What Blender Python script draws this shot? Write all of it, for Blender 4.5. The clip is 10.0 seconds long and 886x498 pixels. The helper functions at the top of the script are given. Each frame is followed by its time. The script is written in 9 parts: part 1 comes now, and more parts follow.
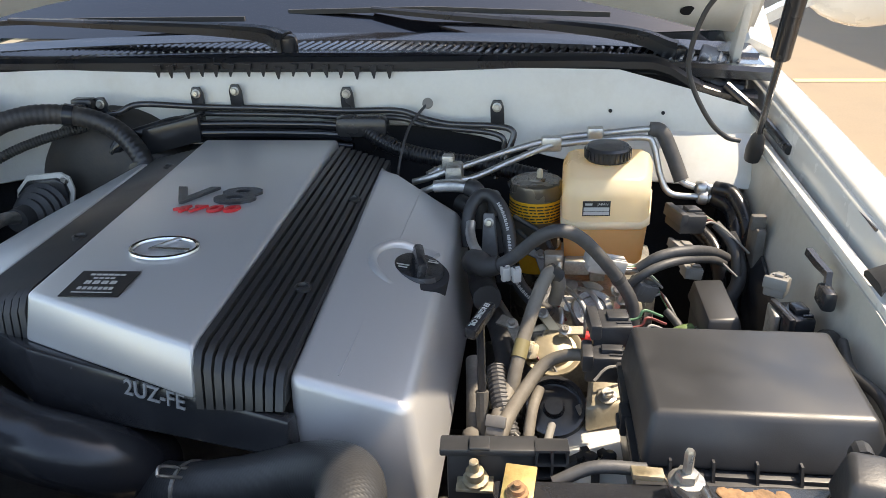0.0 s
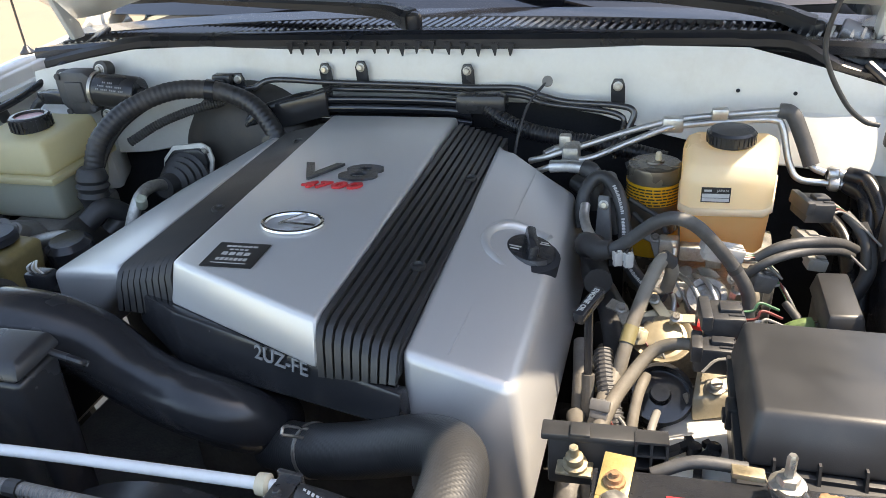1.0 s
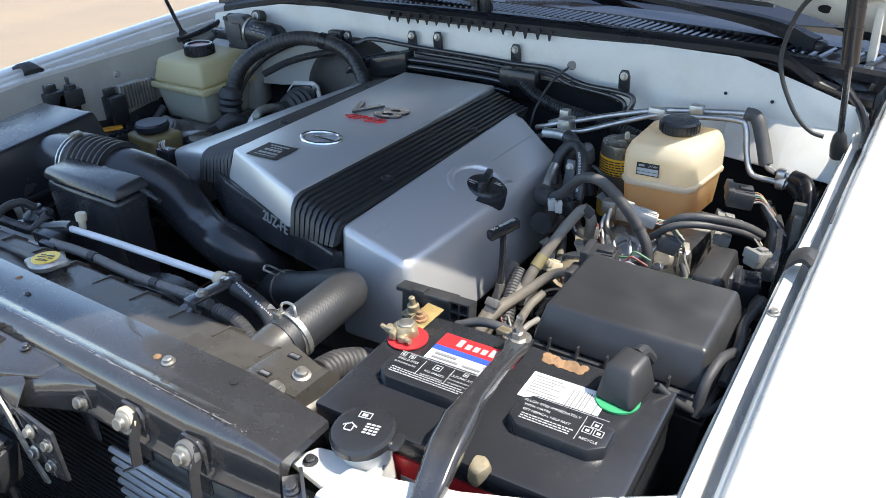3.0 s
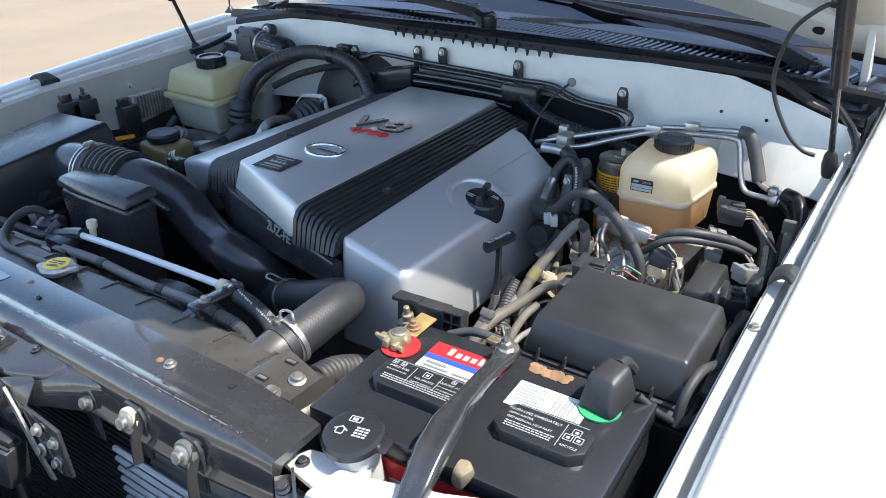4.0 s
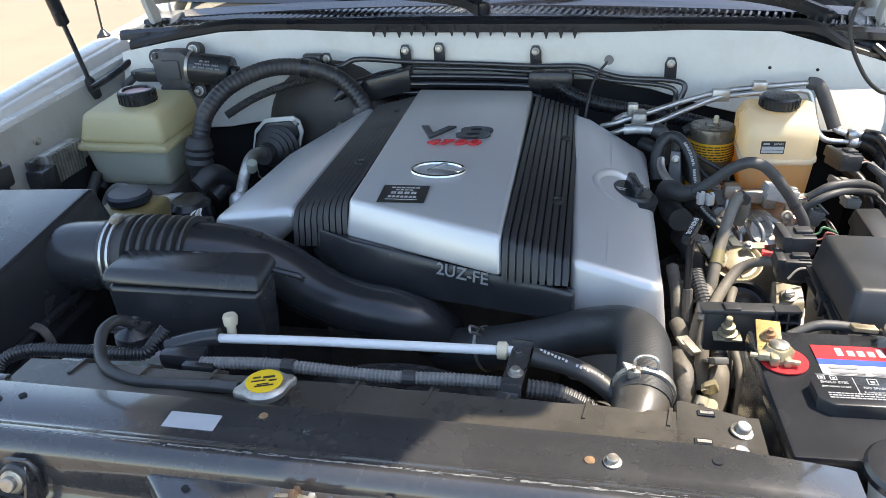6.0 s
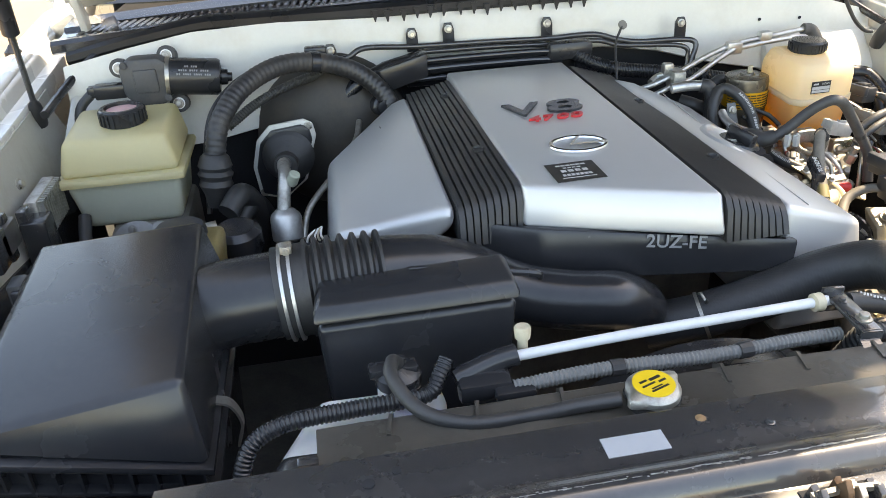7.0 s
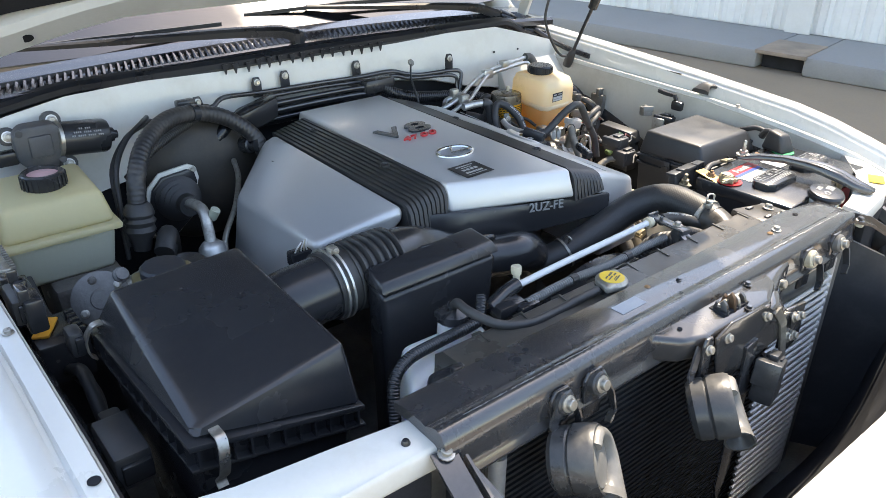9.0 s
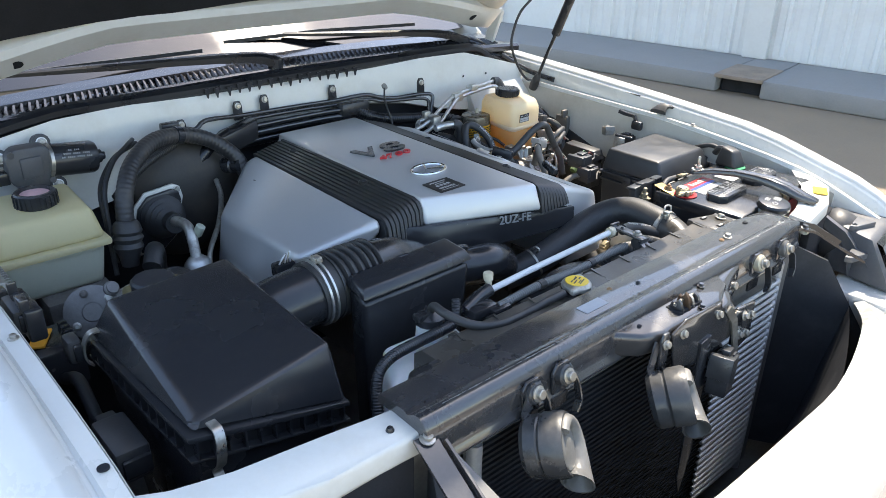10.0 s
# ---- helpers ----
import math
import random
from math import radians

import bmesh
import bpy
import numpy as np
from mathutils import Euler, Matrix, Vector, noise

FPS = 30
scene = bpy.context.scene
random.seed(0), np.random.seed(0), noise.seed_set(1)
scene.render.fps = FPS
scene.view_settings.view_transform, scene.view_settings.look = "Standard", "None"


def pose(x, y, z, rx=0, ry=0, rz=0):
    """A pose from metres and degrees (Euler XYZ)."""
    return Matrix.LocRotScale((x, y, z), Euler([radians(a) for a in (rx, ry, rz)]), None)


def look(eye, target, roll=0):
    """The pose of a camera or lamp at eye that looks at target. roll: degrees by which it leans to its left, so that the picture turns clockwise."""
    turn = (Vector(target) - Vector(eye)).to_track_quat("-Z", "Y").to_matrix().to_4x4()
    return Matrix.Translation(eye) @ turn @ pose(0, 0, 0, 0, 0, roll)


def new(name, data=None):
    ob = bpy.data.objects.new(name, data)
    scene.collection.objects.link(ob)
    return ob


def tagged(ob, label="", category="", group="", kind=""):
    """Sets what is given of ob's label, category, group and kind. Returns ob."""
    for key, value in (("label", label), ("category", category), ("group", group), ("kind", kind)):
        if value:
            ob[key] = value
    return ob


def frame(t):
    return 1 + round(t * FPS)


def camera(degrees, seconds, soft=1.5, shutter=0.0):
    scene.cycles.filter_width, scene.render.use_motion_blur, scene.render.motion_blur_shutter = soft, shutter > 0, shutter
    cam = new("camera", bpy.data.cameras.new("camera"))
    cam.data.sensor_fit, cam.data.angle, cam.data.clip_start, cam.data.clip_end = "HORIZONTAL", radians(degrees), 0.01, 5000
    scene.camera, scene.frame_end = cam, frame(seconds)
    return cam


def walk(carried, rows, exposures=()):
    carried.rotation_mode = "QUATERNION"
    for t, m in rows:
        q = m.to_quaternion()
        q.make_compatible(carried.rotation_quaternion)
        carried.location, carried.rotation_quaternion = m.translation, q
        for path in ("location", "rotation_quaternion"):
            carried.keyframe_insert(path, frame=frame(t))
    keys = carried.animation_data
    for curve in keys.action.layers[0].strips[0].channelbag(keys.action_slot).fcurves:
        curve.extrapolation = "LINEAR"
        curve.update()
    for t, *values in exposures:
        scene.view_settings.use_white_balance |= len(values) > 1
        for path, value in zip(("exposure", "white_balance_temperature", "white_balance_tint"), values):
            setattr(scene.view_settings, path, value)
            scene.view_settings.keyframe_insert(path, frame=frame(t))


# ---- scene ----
cam = camera(60.3, 10.0, soft=0.75)
PATH = [
    (0, (0.38, -0.2, 1.389), (0.15, 1.586, 0.519), -1.9),
    (0.5, (0.363, -0.195, 1.409), (-0.036, 1.549, 0.516), -3.5),
    (1, (0.389, -0.209, 1.418), (-0.139, 1.473, 0.474), -4.4),
    (1.5, (0.572, -0.207, 1.432), (-0.253, 1.31, 0.423), -4.6),
    (2, (0.7, -0.249, 1.434), (-0.317, 1.15, 0.43), -3.5),
    (2.5, (0.749, -0.32, 1.455), (-0.267, 1.119, 0.506), -2.5),
    (2.7, (0.763, -0.333, 1.456), (-0.222, 1.121, 0.499), -1.7),
    (4, (0.813, -0.354, 1.476), (-0.208, 1.09, 0.543), -1.3),
    (4.5, (0.799, -0.343, 1.474), (-0.171, 1.143, 0.551), -1.3),
    (5, (0.693, -0.379, 1.457), (-0.15, 1.184, 0.538), -1.7),
    (5.5, (0.453, -0.466, 1.456), (-0.177, 1.191, 0.532), -2.2),
    (6, (0.189, -0.446, 1.436), (-0.162, 1.284, 0.495), -2.5),
    (6.2, (0.07, -0.439, 1.44), (-0.153, 1.307, 0.49), -2.5),
    (7.3, (-0.449, -0.335, 1.392), (0.041, 1.341, 0.416), -2.8),
    (7.5, (-0.548, -0.302, 1.42), (0.097, 1.292, 0.399), -2.5),
    (8, (-0.741, -0.244, 1.441), (0.213, 1.168, 0.393), -1.1),
    (8.5, (-0.785, -0.369, 1.485), (0.29, 0.998, 0.498), 0.1),
    (9, (-0.812, -0.471, 1.505), (0.324, 0.897, 0.591), 0.7),
    (9.5, (-0.853, -0.501, 1.513), (0.336, 0.853, 0.644), 0.8),
    (10, (-0.866, -0.524, 1.517), (0.346, 0.818, 0.662), 0.9),
]
walk(cam, [(t, look(eye, target, roll)) for t, eye, target, roll in PATH],
     ((0, 1.78, 8000, 12), (0.5, 2.14, 8100, 12), (1, 2.13, 8200, 12), (2, 1.92, 7800, 11), (2.5, 1.70, 6900, 10), (5.5, 1.66, 6500, 8), (6, 2.00, 7400, 10), (6.2, 2.06, 7700, 10), (7.3, 2.66, 9600, 12), (8, 2.62, 9500, 12), (8.5, 2.40, 8700, 11), (9, 2.22, 7900, 11), (10, 2.00, 7300, 10)))

# ---- sky and sun ----
SUN_WAY = Vector((-0.475, -0.17, -0.863)).normalized()
world = bpy.data.worlds.new("sky")
scene.world = world
world.use_nodes = True
wn = world.node_tree.nodes
wl = world.node_tree.links
wn.clear()
sky = wn.new("ShaderNodeTexSky")
sky.sky_type = "NISHITA"
sky.sun_disc = False
sky.sun_elevation = math.asin(-SUN_WAY.z)
sky.sun_rotation = math.atan2(-SUN_WAY.x, -SUN_WAY.y)
sky.air_density = 1.0
sky.dust_density = 0.6
bg = wn.new("ShaderNodeBackground")
bg.inputs["Strength"].default_value = 0.15
wout = wn.new("ShaderNodeOutputWorld")
wl.new(sky.outputs["Color"], bg.inputs["Color"])
wl.new(bg.outputs["Background"], wout.inputs["Surface"])
sun_data = bpy.data.lights.new("sun", "SUN")
sun_data.energy = 2.7
sun_data.angle = radians(0.53)
sun_data.color = (1.0, 0.95, 0.87)
sun = new("sun", sun_data)
sun.rotation_euler = SUN_WAY.to_track_quat("-Z", "Y").to_euler()
sun.location = (4, 2, 8)

# ---- helpers for building ----
V = Vector


def thing(name, at, label, category, group="", kind=""):
    ob = new(name)
    ob.empty_display_size = 0.05
    ob.location = at
    return tagged(ob, label, category, group, kind)


def finish(bm, name, sharp=35):
    bmesh.ops.recalc_face_normals(bm, faces=bm.faces)
    me = bpy.data.meshes.new(name)
    bm.to_mesh(me)
    bm.free()
    me.shade_smooth()
    me.set_sharp_from_angle(angle=radians(sharp))
    return me


def hang(ob, parent):
    ob.parent = parent
    if parent.type == "EMPTY":
        ob.matrix_parent_inverse = Matrix.Translation(-Vector(parent.location))
    return ob


def part(name, bm, material, parent, label="", sharp=35):
    me = finish(bm, name, sharp)
    me.materials.append(material)
    ob = hang(new(name, me), parent)
    return tagged(ob, label)


def solo(name, bm, material, label, category, kind="", group="", sharp=35):
    me = finish(bm, name, sharp)
    me.materials.append(material)
    return tagged(new(name, me), label, category, group, kind)


def NB():
    return bmesh.new()


def bevel_new(bm, verts, off, seg=2):
    if off <= 0:
        return
    vs = set(verts)
    edges = [e for e in bm.edges if e.verts[0] in vs and e.verts[1] in vs]
    bmesh.ops.bevel(bm, geom=edges, offset=off, segments=seg, profile=0.5, affect="EDGES", clamp_overlap=True)


def hexa(bm, top, bot, bev=0.0, seg=2):
    """A six-sided body from four top and four bottom corners, in the same turn."""
    n = len(top)
    a = [bm.verts.new(p) for p in top]
    b = [bm.verts.new(p) for p in bot]
    bm.faces.new(a)
    bm.faces.new(list(reversed(b)))
    for i in range(n):
        j = (i + 1) % n
        bm.faces.new((a[i], b[i], b[j], a[j]))
    bevel_new(bm, a + b, bev, seg)
    return bm


def box(bm, lo, hi, bev=0.0, seg=2, m=None):
    (x0, y0, z0), (x1, y1, z1) = lo, hi
    top = [V((x0, y0, z1)), V((x1, y0, z1)), V((x1, y1, z1)), V((x0, y1, z1))]
    bot = [V((p.x, p.y, z0)) for p in top]
    if m is not None:
        top = [m @ p for p in top]
        bot = [m @ p for p in bot]
    return hexa(bm, top, bot, bev, seg)


def loft(bm, rings, caps=True, closed=True):
    rows = [[bm.verts.new(p) for p in r] for r in rings]
    n = len(rows[0])
    for r0, r1 in zip(rows, rows[1:]):
        for i in range(n if closed else n - 1):
            j = (i + 1) % n
            bm.faces.new((r0[i], r0[j], r1[j], r1[i]))
    if caps and closed:
        bm.faces.new(list(reversed(rows[0])))
        bm.faces.new(rows[-1])
    return bm


def spline(pts, step=6):
    pts = [V(p) for p in pts]
    if len(pts) < 3:
        return [pts[0].lerp(pts[1], i / step) for i in range(step + 1)]
    ext = [pts[0] * 2 - pts[1]] + pts + [pts[-1] * 2 - pts[-2]]
    out = []
    for i in range(1, len(ext) - 2):
        p0, p1, p2, p3 = ext[i - 1:i + 3]
        for k in range(step):
            t = k / step
            out.append(0.5 * (2 * p1 + (p2 - p0) * t + (2 * p0 - 5 * p1 + 4 * p2 - p3) * t * t + (3 * p1 - p0 - 3 * p2 + p3) * t ** 3))
    out.append(pts[-1])
    return out


def frames_along(path):
    d = [(path[min(i + 1, len(path) - 1)] - path[max(i - 1, 0)]).normalized() for i in range(len(path))]
    up = V((0, 0, 1)) if abs(d[0].z) < 0.9 else V((1, 0, 0))
    u = (up - d[0] * up.dot(d[0])).normalized()
    out = []
    for i, di in enumerate(d):
        u = (u - di * u.dot(di)).normalized()
        out.append((path[i], u, di.cross(u)))
    return out


def tube(bm, pts, r, seg=10, step=6, straight=False):
    """A swept round; r: a number or a function of the way along, 0 to 1."""
    path = [V(p) for p in pts] if straight else spline(pts, step)
    rings = []
    n = len(path)
    for i, (c, u, w) in enumerate(frames_along(path)):
        rr = r(i / (n - 1)) if callable(r) else r
        rings.append([c + (u * math.cos(a) + w * math.sin(a)) * rr for a in (2 * math.pi * k / seg for k in range(seg))])
    return loft(bm, rings)


def ribbed(bm, pts, r, pitch, depth, seg=12):
    """A corrugated hose: the radius steps in and out every pitch."""
    path = spline(pts, 40)
    acc, samples = 0.0, [(path[0], 0)]
    half = pitch / 4
    need = half
    k = 0
    for a, b in zip(path, path[1:]):
        seglen = (b - a).length
        pos = 0.0
        while seglen - pos >= need:
            pos += need
            k += 1
            samples.append((a.lerp(b, pos / seglen), k))
            need = half
        need -= seglen - pos
    rings = []
    for (c, u, w), (_, k) in zip(frames_along([s[0] for s in samples]), samples):
        rr = r if k % 4 in (0, 1) else r - depth
        rings.append([c + (u * math.cos(t) + w * math.sin(t)) * rr for t in (2 * math.pi * i / seg for i in range(seg))])
    return loft(bm, rings)


def lathe(bm, profile, at, axis=(0, 0, 1), seg=24):
    """Turns (radius, height) pairs round an axis."""
    q = V(axis).normalized().to_track_quat("Z", "Y").to_matrix()
    rings = []
    for r, h in profile:
        rings.append([V(at) + q @ V((max(r, 1e-4) * math.cos(t), max(r, 1e-4) * math.sin(t), h)) for t in (2 * math.pi * i / seg for i in range(seg))])
    return loft(bm, rings)


def extr(bm, profile, axis, a, b, bev=0.0):
    """A prism: a closed profile in the plane across the axis, from a to b along it."""
    def put(p, s):
        return V((s, p[0], p[1])) if axis == "x" else V((p[0], s, p[1])) if axis == "y" else V((p[0], p[1], s))
    return hexa(bm, [put(p, a) for p in profile], [put(p, b) for p in profile], bev)


def bar(bm, pts, w, h, up=(0, 0, 1), bev=0.0):
    """A flat strip of width w and thickness h along straight points."""
    pts = [V(p) for p in pts]
    rings = []
    n = len(pts)
    for i, c in enumerate(pts):
        d = (pts[min(i + 1, n - 1)] - pts[max(i - 1, 0)]).normalized()
        s = d.cross(V(up)).normalized()
        t = s.cross(d).normalized()
        rings.append([c + s * (w / 2) + t * (h / 2), c - s * (w / 2) + t * (h / 2), c - s * (w / 2) - t * (h / 2), c + s * (w / 2) - t * (h / 2)])
    return loft(bm, rings)


def bolt_mesh(bm, at, axis=(0, 0, 1), r=0.006, flange=True):
    r = r * 0.82
    h = r * 1.1
    prof = [(r * 1.55, 0), (r * 1.55, r * 0.25), (r * 1.05, r * 0.42)] if flange else [(r, 0)]
    lathe(bm, prof + [(r, r * 0.42), (r, h), (r * 0.86, h + r * 0.15), (0, h + r * 0.15)], at, axis, 6 if not flange else 12)
    return bm


def lerp_table(tab, v):
    if v <= tab[0][0]:
        return tab[0][1]
    for (a, p), (b, q) in zip(tab, tab[1:]):
        if v <= b:
            return p + (q - p) * (v - a) / (b - a)
    return tab[-1][1]


def words(text, size, m, material, parent, name="lettering", depth=0.0004, bold=0.0, label="", shear=0.0, width=1.0):
    """Raised letters in the built-in font, turned into a mesh, with their middle at m's origin and lying in its x-y plane."""
    cu = bpy.data.curves.new(name, "FONT")
    cu.body, cu.size, cu.extrude, cu.offset, cu.shear = text, size, depth, bold, shear
    cu.align_x, cu.align_y = "CENTER", "CENTER"
    cu.resolution_u = 3
    tmp = bpy.data.objects.new("tmp", cu)
    scene.collection.objects.link(tmp)
    dg = bpy.context.evaluated_depsgraph_get()
    me = bpy.data.meshes.new_from_object(tmp.evaluated_get(dg))
    bpy.data.objects.remove(tmp)
    bpy.data.curves.remove(cu)
    me.transform(m @ Matrix.Diagonal((width, 1, 1, 1)))
    me.name = name
    me.materials.clear()
    me.materials.append(material)
    return tagged(hang(new(name, me), parent), label)


def letters(text, w, h, m, material, parent, name="letter", depth=0.0012, label="", shear=0.0, bold=0.0):
    """Raised letters, each a part of its own, that together fill w by h round m's origin."""
    n = len(text)
    for i, ch in enumerate(text):
        cu = bpy.data.curves.new(name, "FONT")
        cu.body, cu.size, cu.extrude, cu.offset, cu.shear = ch, 1.0, 0.0, bold, shear
        cu.resolution_u = 3
        tmp = bpy.data.objects.new("tmp", cu)
        scene.collection.objects.link(tmp)
        me = bpy.data.meshes.new_from_object(tmp.evaluated_get(bpy.context.evaluated_depsgraph_get()))
        bpy.data.objects.remove(tmp)
        bpy.data.curves.remove(cu)
        bm = NB()
        bm.from_mesh(me)
        bpy.data.meshes.remove(me)
        res = bmesh.ops.extrude_face_region(bm, geom=bm.faces[:])
        for v in res["geom"]:
            if isinstance(v, bmesh.types.BMVert):
                v.co.z += 1.0
        xs = [v.co.x for v in bm.verts]
        ys = [v.co.y for v in bm.verts]
        x0, x1, y0, y1 = min(xs), max(xs), min(ys), max(ys)
        cell = w / n
        for v in bm.verts:
            v.co = m @ V((-w / 2 + cell * (i + 0.03 + 0.94 * (v.co.x - x0) / (x1 - x0)), -h / 2 + h * (v.co.y - y0) / (y1 - y0), v.co.z * depth))
        part(name, bm, material, parent, label)


def plane_m(at, right, up):
    """A frame at a place, with x along right and y along up, as near as square allows."""
    x = V(right).normalized()
    z = x.cross(V(up)).normalized()
    y = z.cross(x)
    m = Matrix((x, y, z)).transposed().to_4x4()
    m.translation = V(at)
    return m


def bars(bm, m, rows, h=0.001):
    """Plain strips in a frame's plane: (x0, y0, x1, y1) each."""
    for x0, y0, x1, y1 in rows:
        box(bm, (x0, y0, 0), (x1, y1, h), 0, m=m)
    return bm

# ---- materials ----
def surface(name, colour, rough=0.5, metal=0.0, var=0.12, scale=8.0, fine=180.0, bump=0.15, spec=0.5, coat=0.0, coat_rough=0.03,
            dirt=0.0, dirt_colour=(0.32, 0.26, 0.19), dirt_scale=14.0, rough_var=0.12, sss=0.0, sss_radius=(0.02, 0.014, 0.007), trans=0.0, glow=0.0, glow_colour=(1, 1, 1), aniso=(1, 1, 1), rand=0.0, dist=0.002):
    """A painted, moulded or bare surface: cloudy tone, fine grain, patches of grime and uneven gloss, at real size."""
    m = bpy.data.materials.new(name)
    m.use_nodes = True
    nt = m.node_tree
    N, L = nt.nodes, nt.links
    bsdf = N["Principled BSDF"]
    tc = N.new("ShaderNodeTexCoord")
    mp = N.new("ShaderNodeMapping")
    mp.inputs["Scale"].default_value = aniso
    L.new(tc.outputs["Object"], mp.inputs["Vector"])

    def cloud(s, detail=4.0, rg=0.55):
        t = N.new("ShaderNodeTexNoise")
        t.inputs["Scale"].default_value = s
        t.inputs["Detail"].default_value = detail
        t.inputs["Roughness"].default_value = rg
        L.new(mp.outputs["Vector"], t.inputs["Vector"])
        return t.outputs["Fac"]

    def ramp(fac, a, b, lo=0.3, hi=0.7):
        r = N.new("ShaderNodeMapRange")
        r.inputs["From Min"].default_value, r.inputs["From Max"].default_value = lo, hi
        r.inputs["To Min"].default_value, r.inputs["To Max"].default_value = a, b
        L.new(fac, r.inputs["Value"])
        return r.outputs["Result"]

    big, small = cloud(scale), cloud(fine, 3.0)
    base = N.new("ShaderNodeMix")
    base.data_type = "RGBA"
    c = Vector(colour)
    base.inputs["A"].default_value = (*(c * (1 - var)), 1)
    base.inputs["B"].default_value = (*[min(1, v) for v in c * (1 + var)], 1)
    mixf = N.new("ShaderNodeMath")
    mixf.operation = "MULTIPLY_ADD"
    mixf.inputs[1].default_value = 0.3
    L.new(ramp(small, 0, 1), mixf.inputs[0])
    L.new(ramp(big, 0, 0.7), mixf.inputs[2])
    L.new(mixf.outputs[0], base.inputs["Factor"])
    colour_out = base.outputs["Result"]
    if rand:
        info = N.new("ShaderNodeObjectInfo")
        hsv = N.new("ShaderNodeHueSaturation")
        L.new(ramp(info.outputs["Random"], 1 - rand, 1 + rand, 0, 1), hsv.inputs["Value"])
        L.new(colour_out, hsv.inputs["Color"])
        colour_out = hsv.outputs["Color"]
    rough_out = ramp(big, max(0.02, rough - rough_var), min(1, rough + rough_var), 0.25, 0.75)
    if dirt:
        d = cloud(dirt_scale, 8.0, 0.68)
        dm = N.new("ShaderNodeMix")
        dm.data_type = "RGBA"
        L.new(ramp(d, 0, dirt, 0.47, 0.72), dm.inputs["Factor"])
        L.new(colour_out, dm.inputs["A"])
        dm.inputs["B"].default_value = (*dirt_colour, 1)
        colour_out = dm.outputs["Result"]
        rm = N.new("ShaderNodeMix")
        L.new(ramp(d, 0, min(1, dirt * 1.4), 0.47, 0.72), rm.inputs["Factor"])
        L.new(rough_out, rm.inputs["A"])
        rm.inputs["B"].default_value = 0.85
        rough_out = rm.outputs["Result"]
    L.new(colour_out, bsdf.inputs["Base Color"])
    L.new(rough_out, bsdf.inputs["Roughness"])
    bsdf.inputs["Metallic"].default_value = metal
    bsdf.inputs["Specular IOR Level"].default_value = spec
    bsdf.inputs["Coat Weight"].default_value = coat
    bsdf.inputs["Coat Roughness"].default_value = coat_rough
    if sss:
        bsdf.inputs["Subsurface Weight"].default_value = sss
        bsdf.inputs["Subsurface Radius"].default_value = sss_radius
        bsdf.inputs["Subsurface Scale"].default_value = 1.0
    if trans:
        bsdf.inputs["Transmission Weight"].default_value = trans
    if glow:
        tr = N.new("ShaderNodeBsdfTranslucent")
        tr.inputs["Color"].default_value = (*glow_colour, 1)
        ms = N.new("ShaderNodeMixShader")
        ms.inputs["Fac"].default_value = glow
        L.new(bsdf.outputs["BSDF"], ms.inputs[1])
        L.new(tr.outputs["BSDF"], ms.inputs[2])
        L.new(ms.outputs["Shader"], N["Material Output"].inputs["Surface"])
    if bump:
        b = N.new("ShaderNodeBump")
        b.inputs["Strength"].default_value = bump
        b.inputs["Distance"].default_value = dist
        L.new(small, b.inputs["Height"])
        L.new(b.outputs["Normal"], bsdf.inputs["Normal"])
    return m


WHITE = surface("pearl white car paint", (0.63, 0.62, 0.58), 0.26, var=0.03, bump=0.0, coat=0.9, coat_rough=0.04, dirt=0.12, dirt_scale=9, dirt_colour=(0.5, 0.44, 0.35))
BAYWHITE = surface("white paint in the engine bay", (0.63, 0.62, 0.575), 0.38, var=0.05, bump=0.03, coat=0.3, coat_rough=0.1, dirt=0.28, dirt_scale=11, dirt_colour=(0.45, 0.39, 0.3))
SILVER = surface("silver plastic paint", (0.52, 0.52, 0.52), 0.33, metal=0.45, var=0.05, scale=3, fine=900, bump=0.03, rough_var=0.05)
BLACKP = surface("black moulded plastic", (0.023, 0.024, 0.027), 0.23, var=0.08, fine=900, bump=0.06, dirt=0.012, dirt_scale=70)
RIBP = surface("black ribbed plastic", (0.026, 0.0265, 0.028), 0.40, var=0.12, fine=900, bump=0.05, dirt=0.05)
FUSEP = surface("worn dark grey plastic", (0.030, 0.0305, 0.032), 0.38, var=0.12, scale=16, fine=1100, bump=0.05, dirt=0.10, dirt_colour=(0.16, 0.15, 0.14))
GLOSSP = surface("black painted steel", (0.034, 0.034, 0.036), 0.24, var=0.2, bump=0.02, coat=0.9, coat_rough=0.07, spec=0.45, dirt=0.06, dirt_scale=45, dirt_colour=(0.12, 0.10, 0.08))
RUBBER = surface("black rubber", (0.030, 0.030, 0.031), 0.48, var=0.2, bump=0.15, dirt=0.16, dirt_colour=(0.14, 0.13, 0.12))
HOSE = surface("grey dusty hose rubber", (0.045, 0.045, 0.047), 0.5, var=0.25, bump=0.2, dirt=0.3, dirt_colour=(0.2, 0.19, 0.17))
LOOM = surface("dusty taped wiring loom", (0.165, 0.148, 0.122), 0.6, var=0.3, fine=160, bump=0.3, dirt=0.6, dirt_scale=40, dirt_colour=(0.085, 0.07, 0.055))
DARK = surface("grimy dark metal", (0.125, 0.118, 0.108), 0.58, metal=0.2, var=0.4, scale=22, bump=0.4, dirt=0.5, dirt_colour=(0.17, 0.145, 0.115))
ALU = surface("cast aluminium", (0.46, 0.45, 0.42), 0.40, metal=0.85, var=0.25, scale=30, fine=400, bump=0.25, dirt=0.55, dirt_scale=40, dirt_colour=(0.15, 0.125, 0.10))
